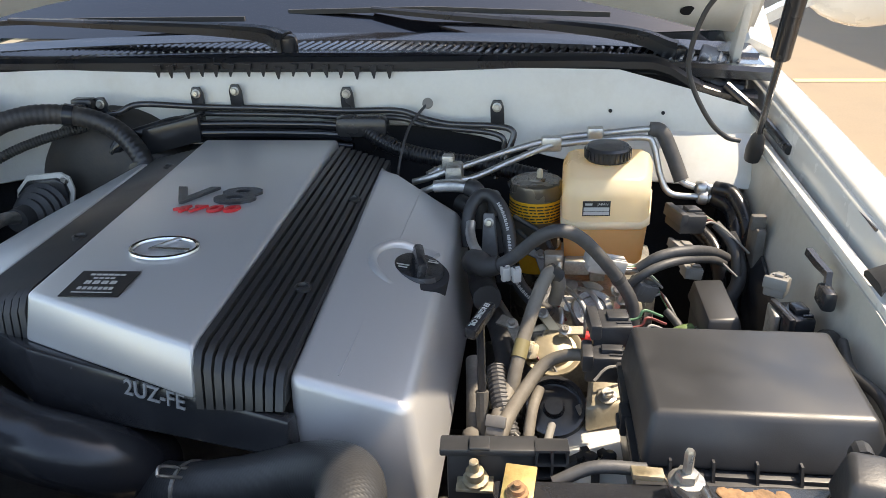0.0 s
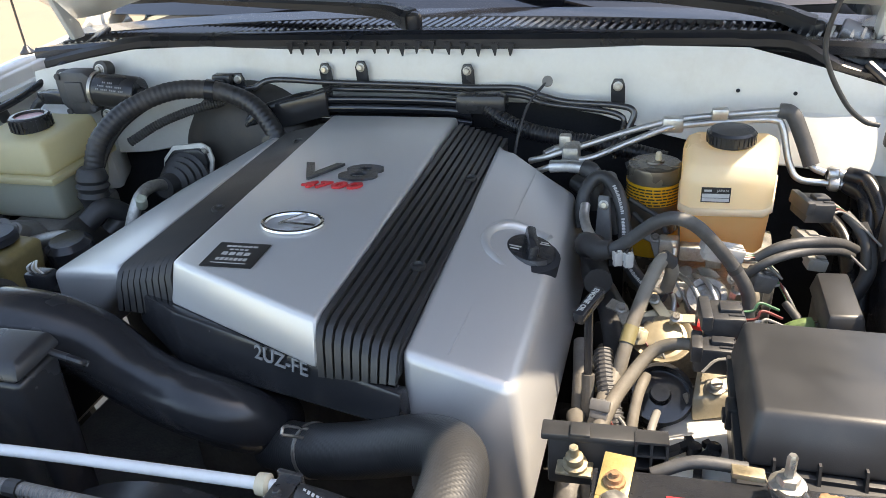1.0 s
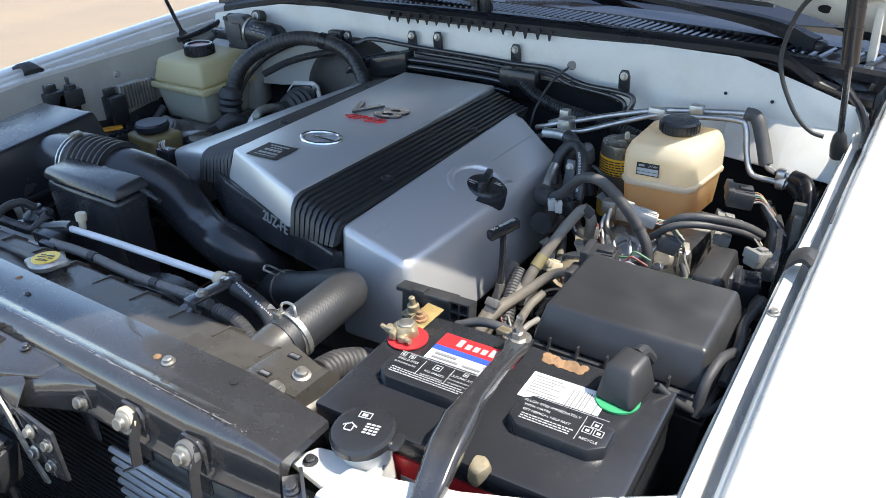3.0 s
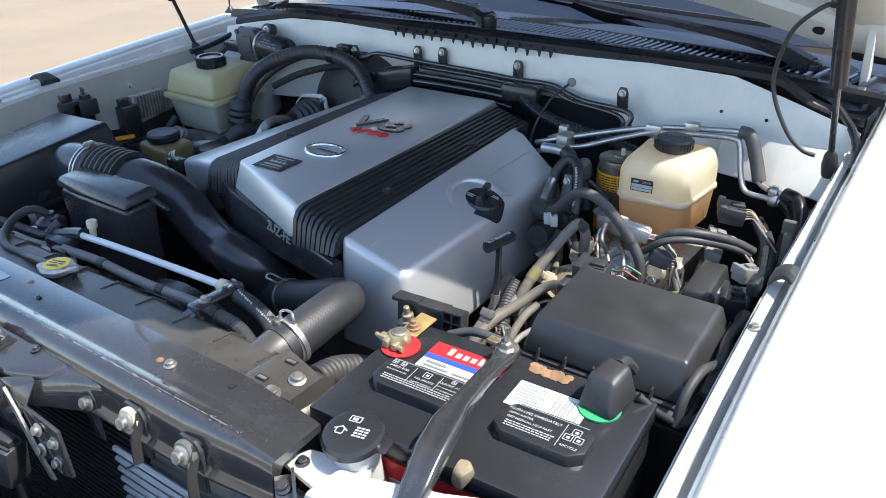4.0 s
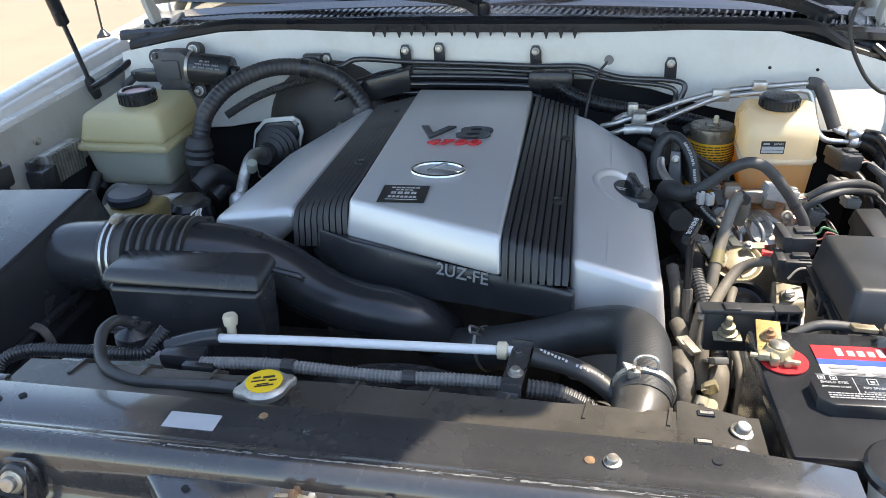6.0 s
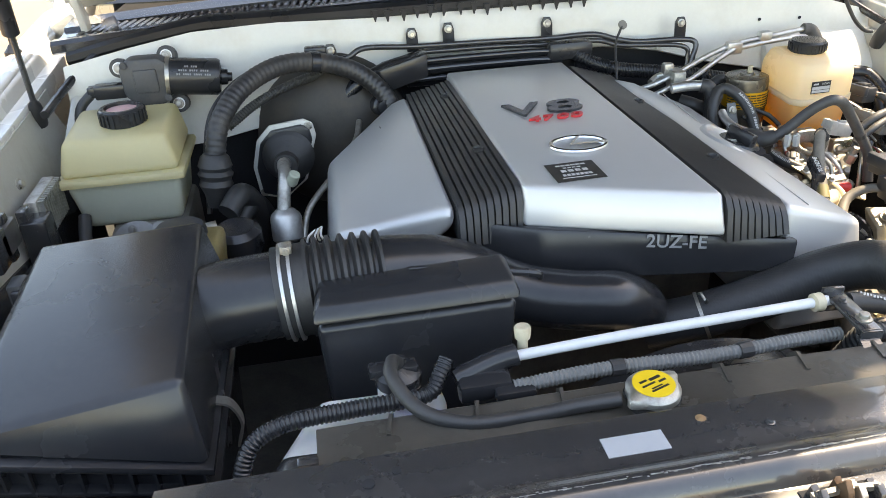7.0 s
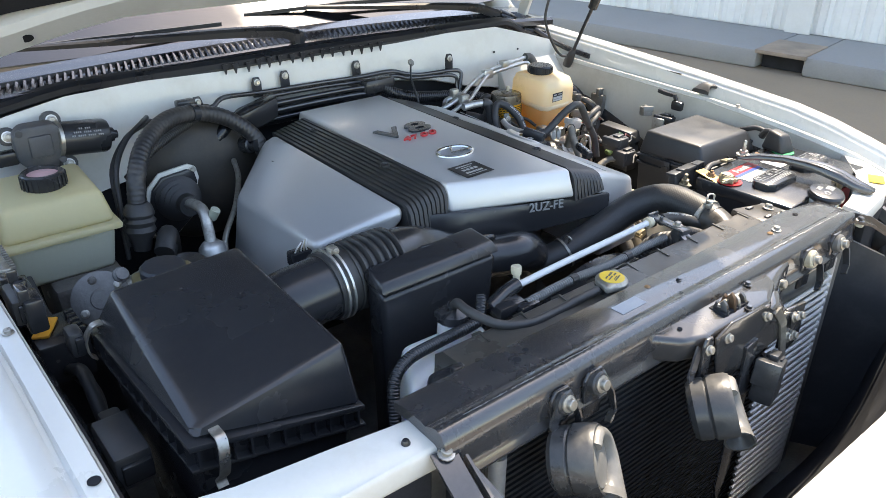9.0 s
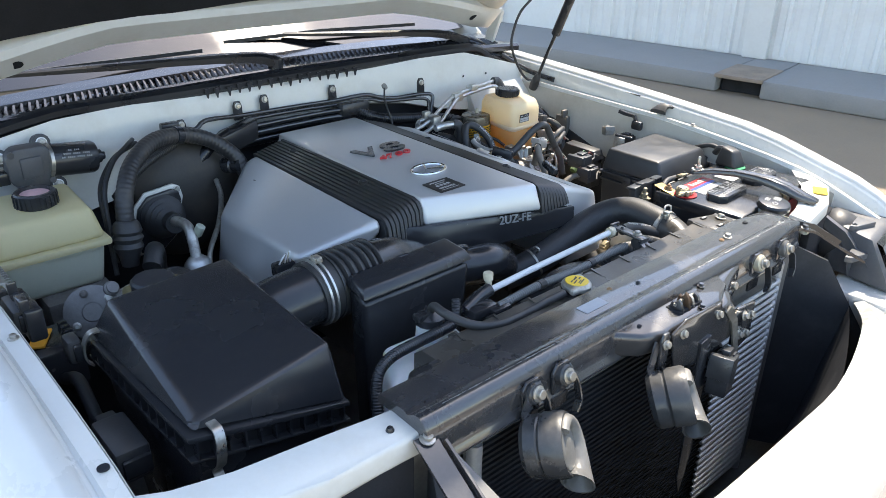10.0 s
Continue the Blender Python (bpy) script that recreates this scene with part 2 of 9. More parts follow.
PIPE = surface("bright aluminium pipe", (0.56, 0.56, 0.55), 0.36, metal=0.9, var=0.12, bump=0.05, dirt=0.35, dirt_scale=50, dirt_colour=(0.26, 0.24, 0.21))
STEEL = surface("zinc plated steel", (0.44, 0.42, 0.38), 0.36, metal=0.85, var=0.25, scale=60, bump=0.12, dirt=0.6, dirt_scale=60, dirt_colour=(0.13, 0.10, 0.07))
CHROME = surface("bright chrome", (0.75, 0.76, 0.78), 0.14, metal=1.0, var=0.03, bump=0.0)
BRASS = surface("corroded yellow steel", (0.33, 0.27, 0.17), 0.5, metal=0.55, var=0.35, scale=80, bump=0.4, dirt=0.6, dirt_colour=(0.46, 0.43, 0.36), dirt_scale=50)
RUST = surface("orange corrosion", (0.24, 0.14, 0.07), 0.85, var=0.5, scale=70, bump=0.5, dist=0.004)
BRAKEP = surface("aged translucent reservoir plastic", (0.70, 0.63, 0.40), 0.35, var=0.06, bump=0.03, rough_var=0.05, glow=0.45, glow_colour=(0.85, 0.74, 0.42))
BRAKELOW = surface("translucent reservoir plastic with fluid", (0.56, 0.57, 0.47), 0.35, var=0.06, bump=0.03, rough_var=0.05, glow=0.4, glow_colour=(0.66, 0.68, 0.55))
ABSP = surface("amber stained reservoir plastic", (0.80, 0.77, 0.62), 0.3, var=0.03, bump=0.02, glow=0.48, glow_colour=(0.98, 0.76, 0.30), dirt=0.12, dirt_scale=12, dirt_colour=(0.80, 0.64, 0.36))
ABSLOW = surface("fluid-filled reservoir plastic", (0.78, 0.60, 0.32), 0.3, var=0.06, bump=0.02, glow=0.58, glow_colour=(1.0, 0.60, 0.12), dirt=0.45, dirt_scale=10, dirt_colour=(0.72, 0.50, 0.20))
HORNFACE = surface("dusty grey horn scroll", (0.12, 0.118, 0.112), 0.38, var=0.15, bump=0.08, dirt=0.35, dirt_colour=(0.30, 0.28, 0.25))
BOTTLE = surface("white plastic bottle", (0.66, 0.665, 0.65), 0.4, var=0.05, bump=0.03, sss=0.3, dirt=0.15)
AMBER = surface("yellow accumulator label", (0.74, 0.39, 0.02), 0.4, var=0.12, bump=0.05, dirt=0.08)
YELLOW = surface("yellow cap label", (0.75, 0.50, 0.03), 0.35, var=0.06, bump=0.02)
RED = surface("red enamel", (0.55, 0.03, 0.035), 0.35, var=0.08, bump=0.02)
BLUE = surface("blue print", (0.04, 0.09, 0.42), 0.35, var=0.05, bump=0.02)
PAPER = surface("white label paper", (0.74, 0.74, 0.72), 0.45, var=0.04, bump=0.03, dirt=0.25)
PALE = surface("faded grey sticker", (0.36, 0.38, 0.41), 0.4, var=0.06, bump=0.02)
PRINT = surface("white print", (0.42, 0.42, 0.41), 0.5, var=0.08, bump=0.0)
GREYPRINT = surface("grey print", (0.22, 0.22, 0.22), 0.5, var=0.05, bump=0.0)
INK = surface("black print", (0.02, 0.02, 0.02), 0.4, var=0.05, bump=0.0)
GREEN = surface("green felt washer", (0.03, 0.30, 0.12), 0.8, var=0.2, bump=0.2)
CREAM = surface("cream plastic", (0.52, 0.46, 0.34), 0.45, var=0.15, bump=0.08, dirt=0.45, dirt_scale=45, dirt_colour=(0.22, 0.18, 0.12))
GREYC = surface("light grey connector plastic", (0.22, 0.215, 0.20), 0.45, var=0.15, bump=0.1, dirt=0.45, dirt_scale=45, dirt_colour=(0.16, 0.13, 0.10))
DKGREYC = surface("dark grey connector plastic", (0.034, 0.035, 0.038), 0.38, var=0.2, bump=0.08, dirt=0.3, dirt_scale=40, dirt_colour=(0.11, 0.10, 0.09))
# felt black; also painted in for the dark inside holes, slots and the drain
PADVOID = surface("black felt insulation and hole black", (0.026, 0.027, 0.030), 0.95, var=0.3, fine=300, bump=0.15, spec=0.1)
CONCRETE = surface("tan concrete paving", (0.245, 0.186, 0.125), 0.85, var=0.10, scale=1.2, fine=60, bump=0.25, dirt=0.35, dirt_scale=2.5, dirt_colour=(0.19, 0.15, 0.105), dist=0.004)
KERBM = surface("grey cast concrete", (0.245, 0.24, 0.23), 0.85, var=0.12, scale=3, fine=70, bump=0.3, dirt=0.3, dirt_scale=3, dirt_colour=(0.22, 0.2, 0.18), dist=0.004)
LINEP = surface("worn yellow line paint", (0.62, 0.50, 0.22), 0.7, var=0.15, bump=0.1, dirt=0.4)
WALLP = surface("off-white metal cladding", (0.66, 0.665, 0.64), 0.5, var=0.05, scale=1.5, fine=40, bump=0.05, dirt=0.15, dirt_scale=2)
TYRE = surface("tyre rubber", (0.02, 0.02, 0.021), 0.75, var=0.2, bump=0.3)
FIN = surface("aluminium condenser fins", (0.46, 0.46, 0.46), 0.40, metal=0.6, var=0.2, bump=0.2, dirt=0.25)
HORNP = surface("black horn plastic", (0.035, 0.036, 0.038), 0.30, var=0.2, bump=0.12, dirt=0.3, dirt_colour=(0.2, 0.19, 0.17))


def glassy(name, colour, rough=0.0):
    m = bpy.data.materials.new(name)
    m.use_nodes = True
    b = m.node_tree.nodes["Principled BSDF"]
    b.inputs["Base Color"].default_value = (*colour, 1)
    b.inputs["Roughness"].default_value = rough
    b.inputs["Transmission Weight"].default_value = 1.0
    b.inputs["IOR"].default_value = 1.45
    return m


LAMPBACK = surface("grey lamp housing plastic", (0.085, 0.088, 0.095), 0.45, var=0.15, bump=0.1, dirt=0.2)
def pane(name, tint):
    """Thin window glass: it lets tinted light straight through and mirrors more towards the edge."""
    m = bpy.data.materials.new(name)
    m.use_nodes = True
    N, L = m.node_tree.nodes, m.node_tree.links
    N.remove(N["Principled BSDF"])
    clear = N.new("ShaderNodeBsdfTransparent")
    clear.inputs["Color"].default_value = (*tint, 1)
    gloss = N.new("ShaderNodeBsdfGlossy")
    gloss.inputs["Roughness"].default_value = 0.01
    fres = N.new("ShaderNodeFresnel")
    fres.inputs["IOR"].default_value = 1.52
    mix = N.new("ShaderNodeMixShader")
    L.new(fres.outputs["Fac"], mix.inputs["Fac"])
    L.new(clear.outputs["BSDF"], mix.inputs[1])
    L.new(gloss.outputs["BSDF"], mix.inputs[2])
    L.new(mix.outputs["Shader"], N["Material Output"].inputs["Surface"])
    return m


GLASS = pane("tinted window glass", (0.45, 0.52, 0.52))
CLEAR = glassy("clear lamp plastic", (0.92, 0.93, 0.94), 0.04)


def woven(name, colour, rough, pitch=0.006):
    """Hose rubber moulded over a braid: crossing diagonal cords as relief."""
    m = surface(name, colour, rough, var=0.2, bump=0.0, dirt=0.15, dirt_colour=(0.09, 0.085, 0.08))
    nt = m.node_tree
    N, L = nt.nodes, nt.links
    tc = N.new("ShaderNodeTexCoord")
    waves = []
    for turn in (0.9, -0.9):
        mp = N.new("ShaderNodeMapping")
        mp.inputs["Rotation"].default_value = (0.4, 0.3, turn)
        L.new(tc.outputs["Object"], mp.inputs["Vector"])
        w = N.new("ShaderNodeTexWave")
        w.inputs["Scale"].default_value = 0.314 / pitch
        w.inputs["Distortion"].default_value = 0.6
        w.inputs["Detail"].default_value = 1.0
        L.new(mp.outputs["Vector"], w.inputs["Vector"])
        waves.append(w.outputs["Fac"])
    mul = N.new("ShaderNodeMath")
    mul.operation = "MULTIPLY"
    L.new(waves[0], mul.inputs[0])
    L.new(waves[1], mul.inputs[1])
    b = N.new("ShaderNodeBump")
    b.inputs["Strength"].default_value = 0.14
    b.inputs["Distance"].default_value = 0.0015
    L.new(mul.outputs[0], b.inputs["Height"])
    L.new(b.outputs["Normal"], N["Principled BSDF"].inputs["Normal"])
    return m


BRAID = woven("braided black hose rubber", (0.026, 0.027, 0.029), 0.46, 0.0032)
# white greyed to put the bay's shade into the inner wing, plus dust
WINGP = surface("dusty white paint with shade greyed in", (0.46, 0.45, 0.405), 0.5, var=0.08, bump=0.03, dirt=0.5, dirt_scale=9, dirt_colour=(0.34, 0.30, 0.24))
WORNGLINT = surface("ridge glint and bare worn metal", (0.36, 0.36, 0.36), 0.4, metal=0.5, var=0.3, scale=300, fine=900, bump=0.3)
GREASED = surface("greasy brown steel", (0.11, 0.068, 0.042), 0.45, metal=0.5, var=0.35, scale=60, bump=0.2, dirt=0.4, dirt_colour=(0.05, 0.04, 0.03))
MIDGREY = surface("dusty mid-grey plastic", (0.13, 0.13, 0.13), 0.5, var=0.2, bump=0.12, dirt=0.3)
PALECONDUIT = surface("grey dusty conduit plastic", (0.17, 0.17, 0.165), 0.5, var=0.25, scale=40, bump=0.1, dirt=0.4, dirt_scale=40, dirt_colour=(0.05, 0.048, 0.045))

SEALP = surface("glossy black weather seal", (0.012, 0.013, 0.016), 0.30, var=0.15, bump=0.03, dirt=0.04, dirt_colour=(0.10, 0.09, 0.08))
LOUVRE = surface("shiny black louvre plastic", (0.014, 0.015, 0.019), 0.14, var=0.15, bump=0.0, coat=0.6, coat_rough=0.08)
FRIT = surface("black glazing border", (0.008, 0.008, 0.010), 0.06, var=0.05, bump=0.0, coat=1.0, coat_rough=0.02)

# ---- setting ----
bm = NB()
bmesh.ops.create_grid(bm, x_segments=24, y_segments=24, size=600)
ground = solo("ground", bm, CONCRETE, "sunlit tan concrete parking lot", "ground", "structure")
bm = NB()
box(bm, (2.25, 5.53, 0.002), (7.0, 5.62, 0.005))
solo("parking_line", bm, LINEP, "worn yellow line painted on the lot", "line", "structure")

# the kerb, its drain and the shed run askew to the car
ASKEW = pose(5.10, 2.70, 0, 0, 0, 8.5)
pavement = thing("pavement", (5.1, 2.7, 0), "raised grey concrete footpath with a kerb drain", "pavement", kind="structure")


def askew(lo, hi, bm, bev=0.0):
    return box(bm, lo, hi, bev, m=ASKEW)


for y0, y1 in ((-14, -9), (-9, -4.5), (-4.5, -0.36), (0.0, 4.4), (4.4, 9), (9, 16)):
    part("slab", askew((0, y0 + 0.004, 0.0), (2.4, y1 - 0.004, 0.15), NB(), 0.02), KERBM, pavement)
part("slab", askew((0.5, -0.36, 0.0), (2.4, 0.0, 0.148), NB(), 0.01), KERBM, pavement)
# black block fills the drain opening in place of the shade inside
part("drain_throat", askew((0.10, -0.35, 0.003), (0.5, -0.01, 0.124), NB()), PADVOID, pavement)
part("drain_lid", askew((-0.02, -0.38, 0.125), (0.5, 0.02, 0.158), NB(), 0.006), surface("rusty drain plate", (0.27, 0.21, 0.16), 0.8, metal=0.2, var=0.3, bump=0.3, dirt=0.4), pavement, "rust-brown steel lid over the drain")

shed = thing("metal_shed", (6.0, 2.7, 0.15), "off-white ribbed metal shed wall behind the footpath", "shed", kind="structure")
WX = 0.92
bm = NB()
askew((WX + 0.035, -14, 0.15), (WX + 0.5, 14, 4.25), bm)
part("wall_backing", bm, WALLP, shed)
sheet = NB()
prof = [(0.0, 0.0), (0.016, -0.028), (0.05, -0.028), (0.066, 0.0), (0.115, 0.0), (0.125, -0.006), (0.135, 0.0), (0.185, 0.0), (0.195, -0.006), (0.205, 0.0), (0.25, 0.0)]
ring_a = [ASKEW @ V((WX + 0.03 + d, -1.0 + k * 0.25 + u, 0.16)) for k in range(-12, 12) for u, d in prof[:-1]]
ring_b = [p + V((0, 0, 4.1)) for p in ring_a]
loft(sheet, [ring_a, ring_b], caps=False, closed=False)
part("cladding_sheet", sheet, WALLP, shed)
for y in (-2.95, 0.02, 3.0):
    part("cladding_post", askew((WX - 0.035, y - 0.11, 0.15), (WX + 0.045, y + 0.11, 4.2), NB(), 0.006), WALLP, shed, "flat white cover strip")
part("shed_roof", askew((WX - 0.08, -14, 4.22), (WX + 9, 14, 4.28), NB()), WALLP, shed)

# ---- car body ----
RAIL = [(-0.12, 0.925), (-0.02, 0.965), (0.08, 1.0), (0.2, 1.018), (0.42, 1.04), (0.8, 1.05), (1.3, 1.07)]
CREST = [(-0.14, 0.93), (-0.03, 0.995), (0.15, 1.04), (0.22, 1.056), (0.45, 1.076), (0.81, 1.100), (1.3, 1.125)]
car = thing("car", (0, 1.6, 0), "pearl white off-road wagon with its bonnet raised", "car")


def wing_off(y, s):
    """How much further out the passenger-side wing lies, and how it splays."""
    return 0.030 + 0.03 * (y - 0.15) if s < 0 else 0.0


def rail_z(y, s):
    return lerp_table(RAIL, y) + (0.018 if s < 0 else 0.0)


def fender_section(y, s):
    zr, zc = rail_z(y, s), lerp_table(CREST, y)
    pin = max(0.0, 0.15 - y) ** 1.5 * 1.1
    flat, deep = (0.701, 0.020) if s > 0 else (0.709, 0.006)
    off = wing_off(y, s)
    pts = [(0.688, zr - 0.05), (0.6885, zr - 0.003), (0.6905, zr), (flat, zr - 0.0005), (flat + 0.0025, zr - deep * 0.7), (flat + 0.006, zr - deep), (0.713, zr - deep * 0.8), (0.716, zr - 0.004),
           (0.719, zc - 0.007), (0.724, zc - 0.002), (0.745, zc), (0.765, zc - 0.008), (0.785, zc - 0.026), (0.82, zc - 0.068),
           (0.87, zc - 0.13), (0.93, zc - 0.25), (0.950, zc - 0.44)]
    inner = [(x + (0.004 if x < 0.70 else -0.006), z - 0.008) for x, z in reversed(pts[1:])]
    return [V((s * (x + off - pin * max(0, (x - 0.72)) * 4), y, z)) for x, z in pts + inner]


LINER_LEFT = [(0.05, 0.90), (0.25, 0.945), (0.45, 0.955), (0.60, 0.93), (0.75, 0.95), (0.90, 0.97)]
LINER = [(0.05, 0.80), (0.25, 0.82), (0.45, 0.86), (0.60, 0.925), (0.75, 0.975), (0.90, 0.985)]
for s in (-1, 1):
    bm = NB()
    ys = [-0.10, -0.05, 0.0, 0.05, 0.1, 0.17, 0.25, 0.35, 0.47, 0.6, 0.75, 0.9, 1.05, 1.2, 1.3]
    loft(bm, [fender_section(y, s) for y in ys])
    fen = part("fender", bm, WHITE, car, "glossy pearl white front wing", sharp=50)
    # inner wing panel with its pressed swages
    bm = NB()
    rings = []
    for y in (0.02, 0.1, 0.2, 0.3, 0.42, 0.55, 0.7, 0.8, 0.92):
        zr = rail_z(y, s)
        off = wing_off(y, s) - 0.003
        w = 0.004 * math.sin(y * 23)
        rings.append([V((s * (x + off), y, z)) for x, z in ((0.689, zr - 0.008), (0.684 + w, zr - 0.05), (0.676, zr - 0.075), (0.668 + w, zr - 0.14), (0.66, 0.70), (0.64, 0.45), (0.648, 0.45), (0.668, 0.70), (0.676 + w, zr - 0.14), (0.684, zr - 0.075), (0.6925 + w, zr - 0.05), (0.6955, zr - 0.008))])
    loft(bm, rings)
    part("inner_wing", bm, WINGP, car, "white inner wing panel")
    # black liner low on the inner wing
    bm = NB()
    rings = []
    for y, top in (LINER if s > 0 else LINER_LEFT):
        rings.append([V((s * (x + wing_off(y, s)), y, z)) for x, z in ((0.640, 0.46), (0.656, 0.72), (0.662, top - 0.02), (0.668, top), (0.664, top), (0.655, top - 0.02), (0.648, 0.72), (0.632, 0.46))])
    loft(bm, rings)
    part("wing_liner", bm, BLACKP, car, "black liner low on the inner wing")

# front apron panels that close the bay beside the radiator beam
for s in (-1, 1):
    bm = NB()
    if s > 0:
        top = [V((0.445, 0.003, 0.998)), V((0.438, -0.040, 0.998)), V((0.56, -0.020, 0.997)), V((0.655, 0.020, 0.995)), V((0.705, 0.085, 0.994)), V((0.700, 0.135, 0.997)), V((0.655, 0.085, 0.998)), V((0.60, 0.046, 0.999)), V((0.54, 0.025, 0.999)), V((0.494, 0.011, 0.998))]
    else:
        top = [V((-0.430, 0.012, 1.006)), V((-0.440, -0.038, 1.003)), V((-0.56, -0.030, 0.999)), V((-0.64, -0.018, 0.999)), V((-0.735, 0.025, 1.000)), V((-0.735, 0.085, 1.006)), V((-0.69, 0.046, 1.003)), V((-0.63, 0.031, 1.001)), V((-0.53, 0.024, 1.003))]
    hexa(bm, top, [p - V((0, 0, 0.03)) for p in top], 0.006)
    part("front_apron", bm, BAYWHITE, car, "white pressed steel panel beside the radiator beam")
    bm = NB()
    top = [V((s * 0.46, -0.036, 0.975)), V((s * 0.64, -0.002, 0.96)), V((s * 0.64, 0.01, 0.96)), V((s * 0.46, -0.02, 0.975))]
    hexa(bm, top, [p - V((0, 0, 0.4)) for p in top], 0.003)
    part("lamp_panel", bm, PADVOID, car)

# bulkhead: a white upper panel over a dark lower one
FWX = [-0.70, -0.6, -0.5, -0.4, -0.3, -0.2, -0.1, 0.0, 0.1, 0.2, 0.3, 0.4, 0.5, 0.6, 0.70]
def seal_z(x):
    """Height of the cowl seal: it dips sharply towards the right wing."""
    if x < 0.5:
        return 1.137 - 0.22 * max(0, abs(x) - 0.48) ** 1.2
    return lerp_table([(0.5, 1.1368), (0.55, 1.134), (0.572, 1.128), (0.617, 1.100), (0.67, 1.085), (0.72, 1.080)], x)


bm = NB()
rings = []
for x in FWX:
    b = 0.93 - 0.22 * max(0, abs(x) - 0.12) ** 1.6 * 0.45
    top = seal_z(x)
    low = lerp_table([(-0.7, 0.95), (-0.42, 0.96), (-0.3, 1.04), (-0.1, 1.066), (0.15, 1.062), (0.33, 1.035), (0.45, 0.995), (0.7, 0.985)], x)
    rings.append([V((x, y, z)) for y, z in ((b + 0.012, top), (b + 0.004, top - 0.03), (b, 1.05), (b - 0.012, low), (b - 0.005, low - 0.003), (b + 0.010, 1.05), (b + 0.022, top - 0.005))])
loft(bm, rings)
bulkhead = part("bulkhead", bm, BAYWHITE, car, "white painted bulkhead panel with pipe clips")
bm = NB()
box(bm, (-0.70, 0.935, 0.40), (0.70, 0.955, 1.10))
part("bulkhead_lining", bm, PADVOID, car, "black insulated lower bulkhead")
bm = NB()
box(bm, (-0.66, -0.38, 0.40), (0.66, 0.95, 0.46))
part("undertray", bm, DARK, car)
# right corner shelf by the strut foot
bm = NB()
hexa(bm, [V((0.50, 0.905, 1.052)), V((0.60, 0.900, 1.052)), V((0.69, 0.890, 1.052)), V((0.69, 0.925, 1.075)), V((0.50, 0.93, 1.075))],
     [V((0.50, 0.868, 0.988)), V((0.60, 0.850, 0.988)), V((0.69, 0.822, 0.990)), V((0.69, 0.93, 0.985)), V((0.50, 0.93, 0.985))], 0.005, 2)
part("corner_shelf", bm, BAYWHITE, car, "white stamped corner panel in a patch of sun")
bm = NB()
hexa(bm, [V((-0.535, 0.84, 1.000)), V((-0.70, 0.78, 1.01)), V((-0.70, 0.93, 1.075)), V((-0.58, 0.93, 1.065))], [V((-0.535, 0.85, 0.9)), V((-0.70, 0.79, 0.9)), V((-0.70, 0.94, 0.9)), V((-0.58, 0.94, 0.9))], 0.012)
part("corner_shelf", bm, BAYWHITE, car)

# cowl: rubber seal, teeth, black panel with slats
bm = NB()
rings = []
for i in range(57):
    x = -0.70 + 1.40 * i / 56
    zz = seal_z(x)
    yy = 0.938 - 0.02 * max(0, abs(x) - 0.5)
    rings.append([V((x, yy + a, zz + b)) for a, b in ((0, -0.006), (-0.006, 0.0), (-0.006, 0.010), (0.002, 0.016), (0.012, 0.012), (0.02, 0.016), (0.024, 0.006), (0.02, -0.006))])
loft(bm, rings)
cowl = part("cowl", bm, SEALP, car, "black rubber cowl seal and louvred plastic cowl panel")
bm = NB()
rings = []
for i in range(15):
    x = -0.72 + 1.44 * i / 14
    c = 0.06 * (x / 0.7) ** 2
    rings.append([V((x, y - c * 0.3, z - c * 0.35)) for y, z in ((0.952, 1.150), (0.958, 1.156), (0.985, 1.154), (0.990, 1.148), (1.045, 1.152), (1.05, 1.158), (1.11, 1.162), (1.11, 1.150), (0.952, 1.138))])
loft(bm, rings)
part("cowl_panel", bm, LOUVRE, cowl, "black plastic cowl panel")
bm = NB()
hexa(bm, [V((-0.006, 0, 0.008)), V((0.006, 0, 0.008)), V((0.006, 0.004, 0.008)), V((-0.006, 0.004, 0.008))], [V((-0.001, 0.0, -0.011)), V((0.001, 0.0, -0.011)), V((0.001, 0.002, -0.011)), V((-0.001, 0.002, -0.011))])
tooth_me = finish(bm, "seal_tooth")
tooth_me.materials.append(SEALP)
for i in range(16):
    t = hang(new("seal_tooth", tooth_me), cowl)
    t.matrix_basis = pose(-0.204 + 0.0243 * i + random.uniform(-0.003, 0.003), 0.926, 1.136 + random.uniform(-0.003, 0.002), 0, random.uniform(-9, 9), 0)
bm = NB()
hexa(bm, [V((-0.0022, -0.028, 0.007)), V((0.0022, -0.028, 0.007)), V((0.0022, 0.028, 0.007)), V((-0.0022, 0.028, 0.007))], [V((-0.0035, -0.030, 0)), V((0.0035, -0.030, 0)), V((0.0035, 0.030, 0)), V((-0.0035, 0.030, 0))])
slat_me = finish(bm, "cowl_slat")
slat_me.materials.append(LOUVRE)
for i in range(100):
    x = -0.68 + 0.01375 * i
    c = 0.06 * (x / 0.7) ** 2
    sl = hang(new("cowl_slat", slat_me), cowl)
    sl.matrix_basis = pose(x, 1.017 - c * 0.3, 1.150 - c * 0.35, 3, 28, -14)

